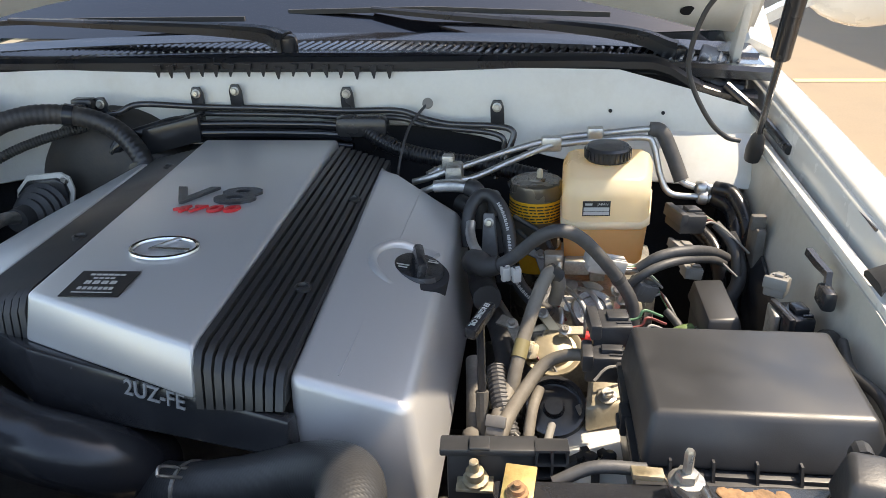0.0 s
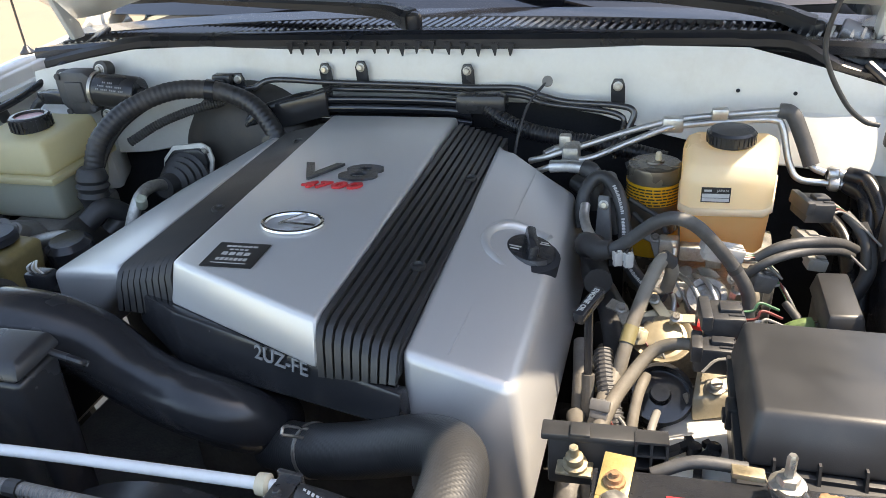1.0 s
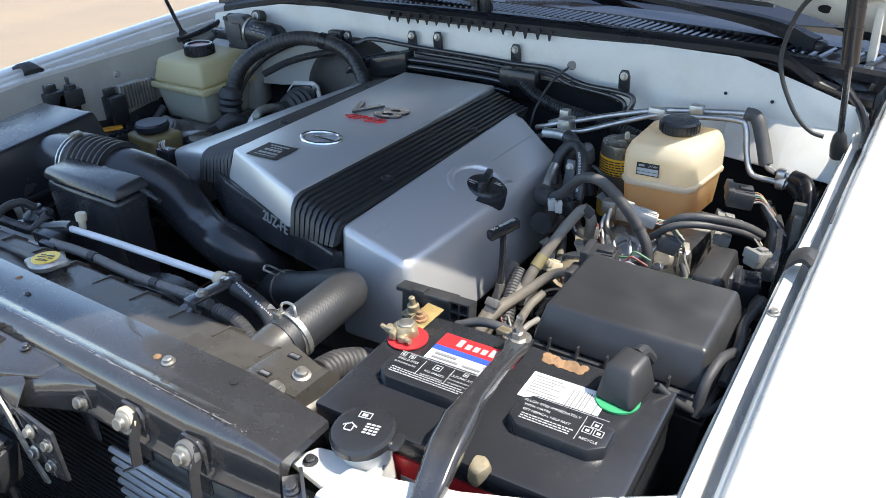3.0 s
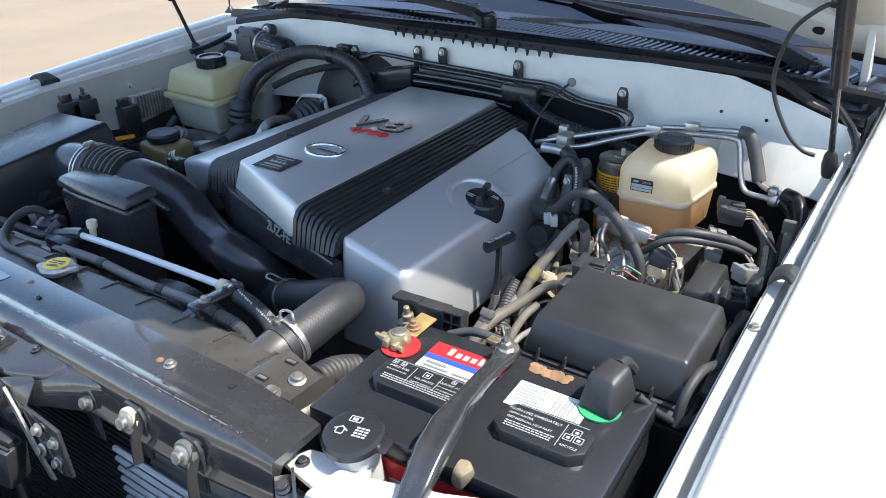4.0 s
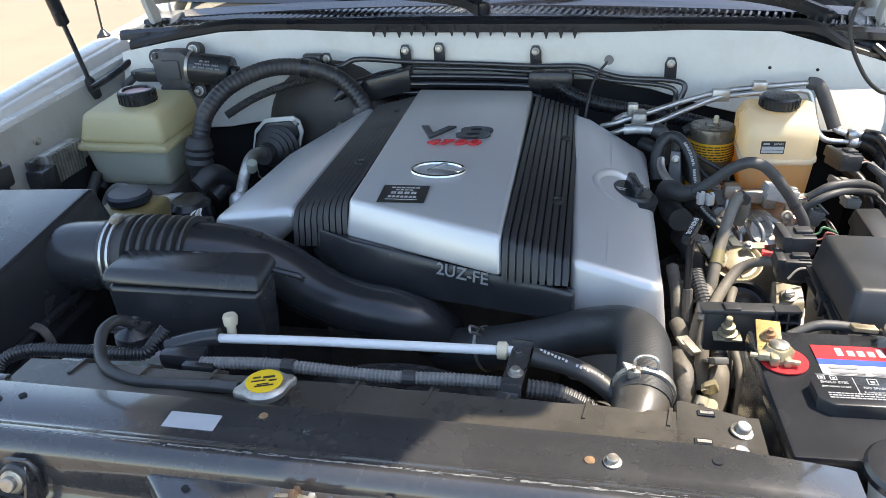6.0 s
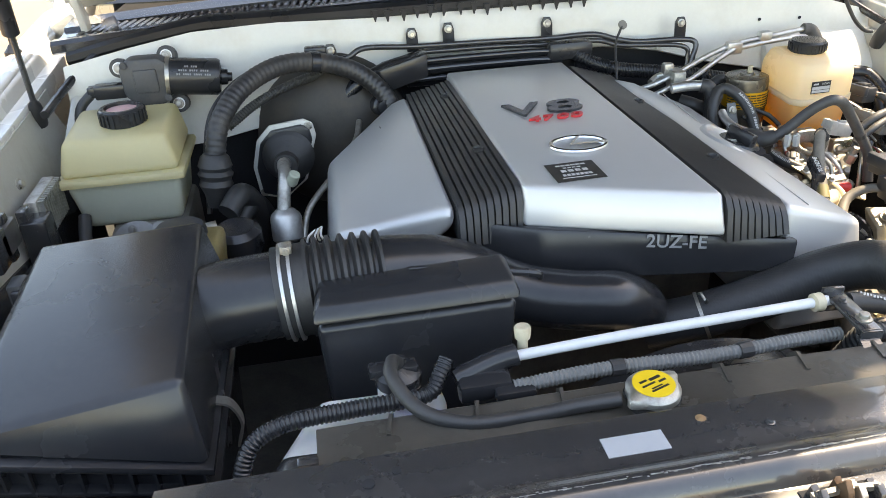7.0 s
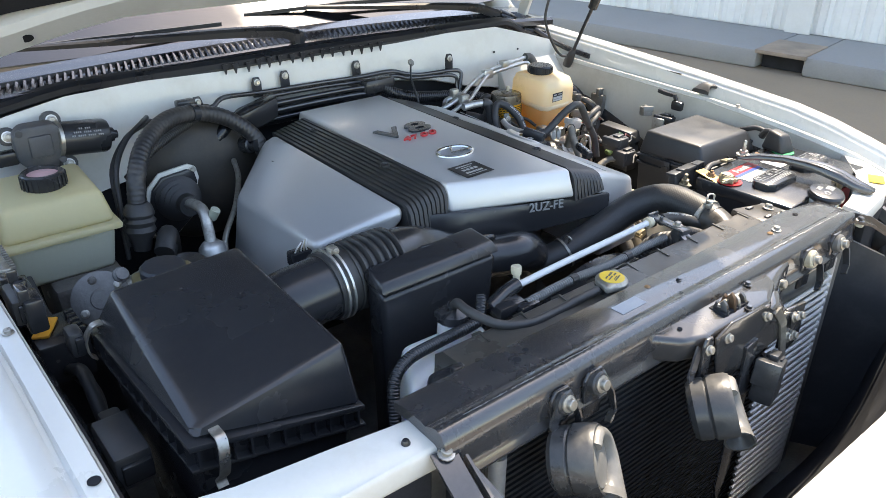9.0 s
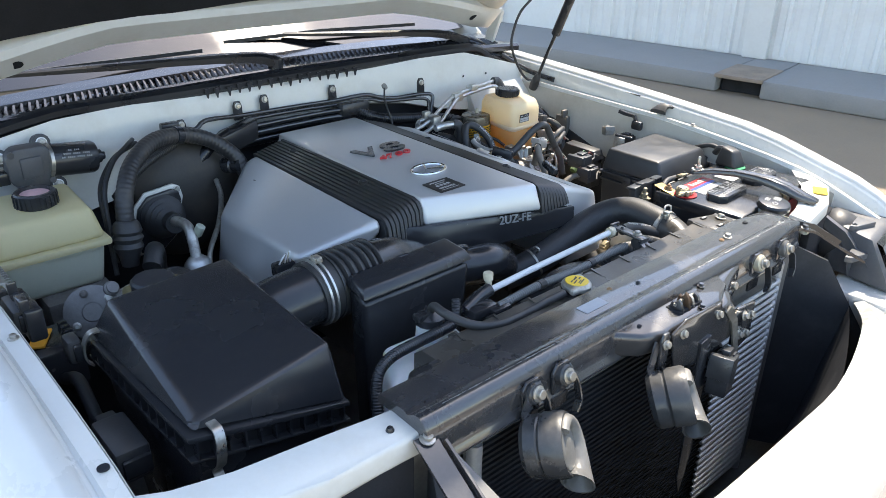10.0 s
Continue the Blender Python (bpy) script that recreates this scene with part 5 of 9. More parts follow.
for x0, x1 in ((-0.112, -0.013), (0.026, 0.116)):
    bm = NB()
    top = [V((x0 + 0.012, -0.036, 0.012)), V((x1 - 0.012, -0.036, 0.012)), V((x1, -0.026, 0.012)), V((x1, -0.002, 0.012)), V((x1 - 0.012, 0.008, 0.012)), V((x0 + 0.012, 0.008, 0.012)), V((x0, -0.002, 0.012)), V((x0, -0.026, 0.012))]
    hexa(bm, [BM @ p for p in top], [BM @ V((p.x, p.y - 0.002, -0.004)) for p in top], 0.002)
    vent = part("vent_cap", bm, BLACKP, battery, "raised vent cap printed with warnings")
    VM = BM @ pose(0, 0, 0.0123)
    for text, size, px, py in ((("SHIELD EYES", 0.0042, x0 + 0.019, -0.006), ("NO SPARKS", 0.0042, x0 + 0.052, -0.012), ("SULFURIC ACID", 0.0042, x0 + 0.080, -0.006), ("EXPLOSIVE GASES", 0.0030, x0 + 0.019, -0.012), ("FLAMES SMOKING", 0.0030, x0 + 0.052, -0.018), ("CAN CAUSE BLINDNESS", 0.0026, x0 + 0.080, -0.012), ("OR SEVERE BURNS", 0.0026, x0 + 0.080, -0.017)) if x0 < 0 else
                              (("FLUSH EYES IMMEDIATELY", 0.0046, x0 + 0.032, -0.003), ("WITH WATER", 0.0040, x0 + 0.020, -0.009), ("GET MEDICAL HELP FAST", 0.0040, x0 + 0.031, -0.015), ("RECYCLE", 0.0040, x0 + 0.074, -0.026))):
        words(text, size, VM @ pose(px, py, 0), PRINT, vent, "lettering", 0.0001)
    rows = [(x0 + 0.006, 0.0045, x1 - 0.008, 0.0050)]
    rr = random.Random(7 if x0 < 0 else 9)
    for k in range(3):
        y, xx = -0.0205 - 0.0030 * k, x0 + 0.010
        while xx < (x1 - 0.012 if x0 < 0 else x0 + 0.056):
            w = rr.uniform(0.0015, 0.0045)
            rows.append((xx, y - 0.0006, xx + w, y + 0.0006))
            xx += w + 0.0010
    if x0 < 0:
        rows += [(x0 + 0.0355, -0.020, x0 + 0.0360, 0.002), (x0 + 0.0665, -0.020, x0 + 0.0670, 0.002)]
        icons = [(x0 + 0.010, 0.0005, 0.0030), (x0 + 0.020, 0.0005, 0.0030), (x0 + 0.051, -0.003, 0.0042), (x0 + 0.080, 0.0005, 0.0026)]
    else:
        rows.append((x0 + 0.0625, -0.030, x0 + 0.0630, 0.002))
        icons = [(x0 + 0.069, -0.014, 0.0042), (x0 + 0.079, -0.014, 0.0042), (x0 + 0.074, -0.005, 0.0042)]
    for cx, cy, r in icons:
        rows += [(cx - r, cy - r, cx + r, cy - r + 0.0007), (cx - r, cy + r - 0.0007, cx + r, cy + r), (cx - r, cy - r, cx - r + 0.0007, cy + r), (cx + r - 0.0007, cy - r, cx + r, cy + r), (cx - r * 0.4, cy - r * 0.4, cx + r * 0.4, cy + r * 0.3)]
    part("print", bars(NB(), BM @ pose(0, 0, 0.0121), rows, 0.0003), PRINT, vent)
words("DANGER / POISON", 0.0088, BM @ pose(-0.058, 0.0145, 0.0006), PRINT, battery, "lettering", 0.0002)
# top label: red, blue and white bands with a plain shape where the maker's name is
bm = bars(NB(), BM @ pose(0, 0, 0.0003), [(-0.092, 0.016, -0.012, 0.044)], 0.0004)
lab = part("top_label", bm, PAPER, battery, "white label under red and blue bands")
part("red_band", bars(NB(), BM @ pose(0, 0, 0.0008), [(-0.092, 0.044, -0.005, 0.066)], 0.0004), RED, lab)
part("blue_band", bars(NB(), BM @ pose(0, 0, 0.0008), [(-0.092, 0.036, -0.010, 0.044)], 0.0004), BLUE, lab)
mk = BM @ pose(0, 0, 0.0013)
part("print", bars(NB(), mk, [(-0.072, 0.0495, -0.066, 0.062), (-0.062, 0.0495, -0.056, 0.058), (-0.053, 0.0495, -0.047, 0.058), (-0.044, 0.0495, -0.038, 0.058), (-0.035, 0.0495, -0.029, 0.062), (-0.026, 0.0495, -0.02, 0.058)], 0.0003), PRINT, lab)
part("print", bars(NB(), mk, [(-0.085, 0.029, -0.06, 0.0325), (-0.085, 0.0225, -0.055, 0.0255), (-0.05, 0.0225, -0.03, 0.0255), (-0.03, 0.029, -0.016, 0.033), (-0.085, 0.0185, -0.02, 0.0195)], 0.0003), GREYPRINT, lab)
words("710", 0.009, mk @ pose(-0.022, 0.0315, 0.0004), INK, lab, "lettering", 0.0002)
bm = bars(NB(), BM @ pose(0, 0, 0.0003, 0, 0, 0), [(0.016, 0.012, 0.092, 0.052)], 0.0005)
lab = part("top_label", bm, PAPER, battery, "white label with a bar code")
rr = random.Random(3)
rows, x = [], 0.058
while x < 0.086:
    w = rr.choice((0.0008, 0.0014))
    rows.append((x, 0.018, x + w, 0.046))
    x += w + rr.choice((0.001, 0.0016))
rows += [(0.02, 0.046 - 0.0042 * k, 0.02 + rr.uniform(0.016, 0.033), 0.0476 - 0.0042 * k) for k in range(7)]
part("print", bars(NB(), BM @ pose(0, 0, 0.0008), rows, 0.0002), GREYPRINT, lab)

# ---- small makers used all over the bay ----
def connector(parent_name, at, size, rot, material, label, wires=0, wire_mat=None, way=(0, 0, -1), cat="connector"):
    """A plug: a ribbed housing with a collar, a latch and, where seen, its wires."""
    t = thing(parent_name, at, label, cat)
    m = pose(*at, *rot)
    a, b, c = size
    bm = NB()
    box(bm, (-a / 2, -b / 2, -c / 2), (a / 2, b / 2, c / 2), min(size) * 0.12, m=m)
    part("housing", bm, material, t)
    bm = NB()
    box(bm, (-a * 0.58, -b * 0.56, -c * 0.05), (-a * 0.30, b * 0.56, c * 0.60), min(size) * 0.08, m=m)
    part("collar", bm, material, t)
    bm = NB()
    box(bm, (-a * 0.1, -b * 0.2, c * 0.45), (a * 0.42, b * 0.2, c * 0.66), min(size) * 0.05, m=m)
    part("latch", bm, material, t)
    for i in range(3):
        bm = NB()
        y = (-0.3 + 0.3 * i) * b
        box(bm, (a * 0.1, y - b * 0.05, -c * 0.55), (a * 0.46, y + b * 0.05, c * 0.55), m=m)
        part("rib", bm, material, t)
    for i in range(wires):
        bm = NB()
        y = (i - (wires - 1) / 2) * b * 0.8 / max(1, wires - 1)
        s = m @ V((a * 0.45, y, 0))
        w = V(way)
        tube(bm, [s, m @ V((a * 0.8, y, c * 0.1)), s + w * 0.5 + V((0, 0, 0.01)), s + w], 0.0016, 6, 5)
        part("wire", bm, wire_mat[i % len(wire_mat)] if wire_mat else RUBBER, t)
    return t


def hose_thing(name, pts, r, material, label, cat="hose", seg=12, rib=None, group="", rings=(), groove=None):
    t = thing(name, pts[0], label, cat, group)
    bm = NB()
    if rib:
        ribbed(bm, pts, r, rib, groove or min(r * 0.13, rib * 0.22), seg)
    else:
        tube(bm, pts, r, seg, 7)
    part("tube", bm, material, t)
    path = spline(pts, 20)
    for k, w, m2 in rings:
        i = int(k * (len(path) - 2))
        d = (path[i + 1] - path[i]).normalized()
        bm = NB()
        tube(bm, [path[i] - d * w / 2, path[i] + d * w / 2], r * 1.12, seg, straight=True)
        part("clamp", bm, m2, t)
    return t


def bolt_thing(at, axis, r=0.006, mat=None, label="zinc plated flange bolt", group="body bolts"):
    bm = NB()
    bolt_mesh(bm, at, axis, r)
    return solo("bolt", bm, mat or STEEL, label, "bolt", group=group)


# ---- radiator top, cap, hoses ----
rad = thing("radiator", (0, 0.06, 0.6), "radiator with a dusty black top tank", "radiator")
bm = NB()
rings = []
for x in [-0.345 + 0.0345 * i for i in range(21)]:
    w = 0.0015 if int((x + 1) * 29) % 2 else 0
    rings.append([V((x, y, z)) for y, z in ((0.036, 0.90), (0.034, 0.985), (0.042, 0.997 + w), (0.090, 0.996 + w), (0.104, 0.985), (0.106, 0.90))])
loft(bm, rings)
TANK = surface("dust-coated black tank plastic", (0.060, 0.055, 0.048), 0.30, var=0.25, scale=10, bump=0.08, dirt=0.28, dirt_colour=(0.14, 0.115, 0.085))
part("top_tank", bm, TANK, rad, "dust-brown top tank")
bm = NB()
box(bm, (-0.40, 0.03, 0.45), (0.34, 0.09, 0.905))
part("core", bm, DARK, rad)
for i in range(9):
    bm = NB()
    x = -0.29 + 0.07 * i
    bar(bm, [V((x, 0.070, 0.9970)), V((x + 0.004, 0.092, 0.9975)), V((x + 0.006, 0.106, 0.985))], 0.003, 0.004)
    part("tank_rib", bm, TANK, rad)
bm = NB()
tube(bm, [(0.228, 0.055, 0.955), (0.238, 0.078, 0.966), (0.249, 0.106, 0.977), (0.252, 0.128, 0.980)], lambda k: 0.022 + 0.005 * k, 20, 5)
part("outlet_neck", bm, TANK, rad)
bm = NB()
lathe(bm, [(0.020, -0.03), (0.020, 0.006), (0.0225, 0.008), (0.0, 0.008)], (-0.082, 0.060, 0.998), (0, 0, 1), 24)
part("filler_neck", bm, GLOSSP, rad)
bm = NB()
rings = []
for h, rr in ((0.0, 0.019), (0.002, 0.0215), (0.007, 0.0215), (0.009, 0.020), (0.011, 0.0170)):
    row = []
    for i in range(48):
        a = 2 * math.pi * i / 48
        ear = 0.007 * max(0.0, math.cos(2 * (a - 0.5))) ** 8 if h < 0.010 else 0
        row.append(V((-0.082 + (rr + ear) * math.cos(a), 0.060 + (rr + ear) * math.sin(a), 1.006 + h)))
    rings.append(row)
loft(bm, rings)
cap = part("cap", bm, ALU, rad, "worn silver pressure cap")
bm = NB()
lathe(bm, [(0.0166, 0.0), (0.0166, 0.0010), (0, 0.0014)], (-0.082, 0.060, 1.0166), (0, 0, 1), 32)
part("cap_label", bm, YELLOW, cap, "yellow label")
cmx = pose(-0.082, 0.060, 1.0179, 0, 0, 20) @ Matrix.Diagonal((0.7, 0.7, 1, 1))
part("print", bars(NB(), cmx, [(-0.014, 0.006, -0.004, 0.009), (-0.001, 0.004, 0.014, 0.008), (-0.016, -0.001, 0.002, 0.0015), (-0.012, -0.012, 0.012, -0.0095), (-0.009, -0.008, 0.006, -0.0062), (0.006, -0.003, 0.016, 0.0)], 0.0003), INK, cap)

bm = NB()
box(bm, (-0.023, -0.0095, 0), (0.023, 0.0095, 0.0006), m=pose(-0.122, 0.0005, 1.0172, 0, 0, 0))
solo("sticker", bm, PALE, "blank pale grey sticker on the radiator beam", "sticker")

# overflow bottle on the far side of the beam
obot = thing("coolant_bottle", (-0.31, 0.13, 0.7), "white plastic coolant overflow bottle", "coolant bottle")
bm = NB()
hexa(bm, [V((-0.392, 0.092, 0.955)), V((-0.235, 0.115, 0.962)), V((-0.230, 0.165, 0.968)), V((-0.345, 0.175, 0.962))],
     [V((-0.40, 0.09, 0.62)), V((-0.25, 0.11, 0.62)), V((-0.25, 0.16, 0.62)), V((-0.36, 0.17, 0.62))], 0.014, 3)
part("bottle", bm, BOTTLE, obot)
bm = NB()
lathe(bm, [(0.020, -0.05), (0.019, 0.0), (0.019, 0.012)], (-0.273, 0.158, 0.965), (0.05, 0, 1), 20)
part("neck", bm, BOTTLE, obot, "white filler neck")
bm = NB()
lathe(bm, [(0.0195, 0.0), (0.021, 0.002), (0.021, 0.012), (0.016, 0.016), (0.008, 0.020), (0.007, 0.026), (0, 0.027)], (-0.273, 0.158, 0.977), (0.05, 0, 1), 14)
box(bm, (-0.298, 0.15, 0.988), (-0.255, 0.166, 0.998), 0.003)
part("cap", bm, BLACKP, obot, "black cap with a hose spigot")
hose_thing("overflow_hose", [(-0.272, 0.156, 1.000), (-0.278, 0.142, 1.012), (-0.280, 0.118, 1.012), (-0.262, 0.086, 1.003), (-0.227, 0.068, 0.999), (-0.177, 0.066, 0.999), (-0.140, 0.064, 1.003), (-0.108, 0.061, 1.006)], 0.0060, RUBBER, "thin black rubber overflow hose to the radiator cap", seg=12)
hose_thing("corrugated_conduit", [(-0.418, 0.068, 0.70), (-0.418, 0.076, 0.80), (-0.415, 0.084, 0.89), (-0.412, 0.094, 0.938), (-0.400, 0.108, 0.972), (-0.372, 0.118, 0.983), (-0.320, 0.127, 0.980), (-0.275, 0.130, 0.979), (-0.249, 0.134, 0.980), (-0.238, 0.143, 0.991), (-0.230, 0.152, 1.000)], 0.0078, BLACKP, "black corrugated wiring conduit along the radiator", rib=0.0038, seg=14)
tee = thing("hose_tee", (-0.19, 0.135, 0.985), "black plastic tee and bracket on the coolant pipes", "pipe fitting")
bm = NB()
box(bm, (-0.225, 0.118, 0.972), (-0.178, 0.150, 0.992), 0.005)
box(bm, (-0.196, 0.108, 0.976), (-0.160, 0.128, 0.988), 0.004)
part("body", bm, BLACKP, tee)
bm = NB()
tube(bm, [(-0.225, 0.14, 0.985), (-0.19, 0.147, 0.993), (-0.168, 0.148, 0.997)], 0.010, 12, 4)
part("spigot", bm, BLACKP, tee)
bm = NB()
box(bm, (-0.150, 0.080, 0.984), (-0.130, 0.092, 0.992), 0.002)
part("tab", bm, STEEL, tee)
hose_thing("coolant_pipe", [(-0.178, 0.146, 0.996), (-0.08, 0.149, 0.999), (0.02, 0.151, 1.001), (0.134, 0.153, 1.003)], 0.0049, surface("white painted steel pipe", (0.60, 0.62, 0.64), 0.35, var=0.05, bump=0.05, dirt=0.2), "slim white painted coolant pipe across the radiator", "pipe")
bleed = thing("bleed_cap", (-0.160, 0.160, 0.999), "cream plastic bleed cap on the white pipe", "bleed cap")
bm = NB()
lathe(bm, [(0.0048, -0.006), (0.0048, 0.005), (0.0070, 0.006), (0.0078, 0.015), (0.0066, 0.0175), (0, 0.018)], (-0.160, 0.158, 1.000), (0, 0.1, 1), 12)
part("cap", bm, CREAM, bleed)
hose_thing("corrugated_conduit", [(-0.178, 0.120, 0.984), (-0.10, 0.121, 0.988), (0.0, 0.122, 0.984), (0.08, 0.126, 0.984), (0.13, 0.126, 0.984)], 0.0067, PALECONDUIT, "grey dusty corrugated conduit beside the white pipe", rib=0.004, seg=10, rings=((0.3, 0.012, RUBBER), (0.62, 0.012, RUBBER)))
hose_thing("coolant_hose", [(0.150, 0.150, 1.000), (0.185, 0.148, 0.994), (0.215, 0.140, 0.983), (0.245, 0.120, 0.965), (0.262, 0.10, 0.94)], 0.0095, RUBBER, "black rubber hose with faint white print", seg=12)
hm = plane_m((0.188, 0.142, 1.0015), (0.06, -0.008, -0.02), (0.0, 0.7, 0.7))
part("print", bars(NB(), hm, [(-0.032 + 0.0036 * i, -0.0013 if i % 3 else -0.0004, -0.0298 + 0.0036 * i, 0.0013) for i in range(18) if i not in (8, 9)], 0.0004), PRINT, thing("hose_print", (0.188, 0.142, 1.0), "rubbed white print along a hose", "print"))
hose_thing("corrugated_conduit", [(0.148, 0.120, 0.986), (0.18, 0.120, 0.982), (0.215, 0.112, 0.968), (0.235, 0.10, 0.955)], 0.0088, HOSE, "grey ribbed conduit running under the radiator hose", rib=0.0042, seg=10)
clampb = thing("pipe_clamp", (0.138, 0.115, 0.97), "black steel clamp plate holding pipes to the tank", "clamp")
bm = NB()
m = pose(0.138, 0.128, 1.006, 0, 0, -5)
box(bm, (-0.0095, -0.032, -0.003), (0.0095, 0.034, 0.002), 0.002, m=m)
box(bm, (-0.0105, 0.030, -0.02), (0.0105, 0.034, 0.006), 0.001, m=m)
box(bm, (-0.0095, -0.034, -0.022), (0.0095, -0.030, 0.001), 0.001, m=m)
part("plate", bm, GLOSSP, clampb)
bm = NB()
bar(bm, [V((0.134, 0.10, 1.0)), V((0.131, 0.082, 0.994)), V((0.128, 0.074, 0.975)), V((0.126, 0.070, 0.955))], 0.018, 0.003, up=(0, -0.3, 1))
part("foot", bm, GLOSSP, clampb)
for at, r in (((0.138, 0.142, 1.008), 0.0036), ((0.138, 0.112, 1.008), 0.0058)):
    part("screw", bolt_mesh(NB(), at, (0, 0, 1), r), STEEL if r > 0.005 else GLOSSP, clampb)
part("collar", lathe(NB(), [(0.0049, -0.006), (0.0085, -0.005), (0.0088, 0.003), (0.0062, 0.005), (0.0049, 0.005)], (0.122, 0.1527, 1.0027), (1, 0.02, 0.02), 20), CREAM, clampb, "pale collar on the white pipe")
hose_thing("radiator_hose", [(0.252, 0.118, 0.980), (0.256, 0.16, 0.986), (0.255, 0.205, 0.988), (0.240, 0.240, 0.977), (0.205, 0.262, 0.958), (0.15, 0.274, 0.931), (0.085, 0.288, 0.905), (0.03, 0.31, 0.885)], 0.0262, BRAID, "thick dusty black upper radiator hose with woven surface", seg=24, rings=((0.06, 0.006, ALU),))
spring = thing("hose_clamp", (0.254, 0.14, 1.016), "bright spring clamp round the radiator hose", "hose clamp")
bm = NB()
for dx in (-0.010, 0.010):
    tube(bm, [(0.254 + dx, 0.132, 1.004), (0.254 + dx, 0.132, 1.018), (0.254 + dx * 0.4, 0.135, 1.021), (0.254 - dx * 0.2, 0.135, 1.021)], 0.0016, 8, 4)
box(bm, (0.242, 0.129, 1.004), (0.266, 0.137, 1.008), 0.001)
part("ears", bm, ALU, spring)
bm = NB()
tube(bm, [(0.252, 0.128, 0.980), (0.2525, 0.133, 0.980)], 0.0288, 24, straight=True)
box(bm, (0.238, 0.122, 1.002), (0.249, 0.135, 1.012), 0.002)
bar(bm, [V((0.243, 0.128, 1.006)), V((0.237, 0.124, 1.019)), V((0.240, 0.120, 1.017))], 0.009, 0.002)
solo("hose_clip", bm, STEEL, "spring steel clip gripping the radiator hose", "hose clip")
bm = NB()
for dy in (-0.006, 0.006):
    tube(bm, [(0.088 + dy * 0.3, 0.288 + dy, 0.926), (0.080, 0.276 + dy, 0.938), (0.072, 0.268 + dy, 0.946)], 0.0016, 8, 4)
tube(bm, [(0.072, 0.262, 0.946), (0.071, 0.268, 0.949), (0.072, 0.274, 0.946)], 0.0016, 8, 4)
tube(bm, [(0.089, 0.287, 0.907), (0.0855, 0.288, 0.9055)], 0.0275, 24, straight=True)
solo("hose_clip", bm, STEEL, "spring steel clip on a hose under the cover", "hose clip")
hose_thing("lower_hose", [(0.275, 0.14, 0.93), (0.268, 0.19, 0.912), (0.272, 0.24, 0.88), (0.27, 0.27, 0.82)], 0.018, HOSE, "dusty ribbed hose behind the battery", rib=0.009, seg=14)
hose_thing("lower_hose", [(0.300, 0.10, 0.93), (0.306, 0.16, 0.90), (0.308, 0.22, 0.84)], 0.014, HOSE, "short dusty grey hose beside the battery")
hose_thing("plastic_pipe", [(0.325, 0.225, 0.91), (0.312, 0.19, 0.87), (0.305, 0.165, 0.80)], 0.007, CREAM, "cream plastic pipe between cover and battery", "pipe")
rb_t = thing("radiator_bracket", (0.32, 0.06, 0.93), "grey steel radiator bracket with two bolts", "bracket")
bm = NB()
hexa(bm, [V((0.295, 0.035, 0.995)), V((0.345, 0.022, 0.985)), V((0.352, 0.080, 0.972)), V((0.300, 0.095, 0.985))], [V((0.300, 0.04, 0.93)), V((0.352, 0.03, 0.93)), V((0.360, 0.085, 0.92)), V((0.305, 0.095, 0.93))], 0.006)
part("bracket", bm, STEEL, rb_t)
for at in ((0.318, 0.078, 0.978), (0.324, 0.048, 0.984)):
    part("bolt", bolt_mesh(NB(), at, (0.2, -0.3, 1), 0.008), STEEL, rb_t)
bm = NB()
hexa(bm, [V((-0.395, 0.030, 0.985)), V((-0.335, 0.025, 0.995)), V((-0.33, 0.075, 0.993)), V((-0.375, 0.085, 0.985))], [V((-0.40, 0.03, 0.90)), V((-0.335, 0.03, 0.90)), V((-0.33, 0.08, 0.90)), V((-0.38, 0.09, 0.90))], 0.012, 3)
lt = thing("radiator_mount", (-0.36, 0.055, 0.90), "black rubber-capped radiator mount at the tank's end", "radiator mount")
part("mount", bm, BLACKP, lt)
for at in ((-0.352, 0.055, 0.993), (-0.372, 0.045, 0.988)):
    bm = NB()
    box(bm, (at[0] - 0.008, at[1] - 0.005, at[2] - 0.006), (at[0] + 0.008, at[1] + 0.005, at[2] + 0.007), 0.002)
    part("tab", bm, GLOSSP, lt)
bm = NB()
box(bm, (-0.33, 0.095, 0.60), (0.33, 0.13, 0.95), 0.01)
solo("fan_shroud", bm, DARK, "black fan shroud behind the radiator", "fan shroud")
bm = NB()
rings = []
for i in range(25):
    a = math.pi * i / 24
    rings.append([V((0.02 + rr * math.cos(a), 0.13 + dd, 0.78 + rr * math.sin(a))) for rr, dd in ((0.17, 0), (0.185, 0), (0.185, 0.04), (0.17, 0.04))])
loft(bm, rings)
solo("shroud_ring", bm, BLACKP, "curved black rim of the fan shroud", "fan shroud")

# beam furniture
sr = random.Random(5)
# pale bars on the ridge: the sun's glint put in as colour, with scuffs
GLINT_SCUFFS = []
for k in range(60):
    x = -0.42 + 0.0128 * k
    GLINT_SCUFFS.append((x, -0.0002 - 0.0002 * sr.random(), x + 0.0128 * sr.uniform(0.5, 1.0), 0.0001 + 0.0002 * sr.random()))
for k in range(260):
    x = sr.uniform(-0.42, 0.37)
    w = sr.uniform(0.0005, 0.004) * (2.2 if -0.1 < x < 0.25 else 0.8)
    y = sr.gauss(0, 0.0007 if x < 0.22 else 0.0022)
    GLINT_SCUFFS.append((x, y - sr.uniform(0.0001, 0.0003), x + w, y + sr.uniform(0.0001, 0.0003)))
part("rub_mark", bars(NB(), pose(0, -0.0330, 1.0217), GLINT_SCUFFS, 0.0003), WORNGLINT, beam, "painted glint along the ridge with bare metal scuffs")
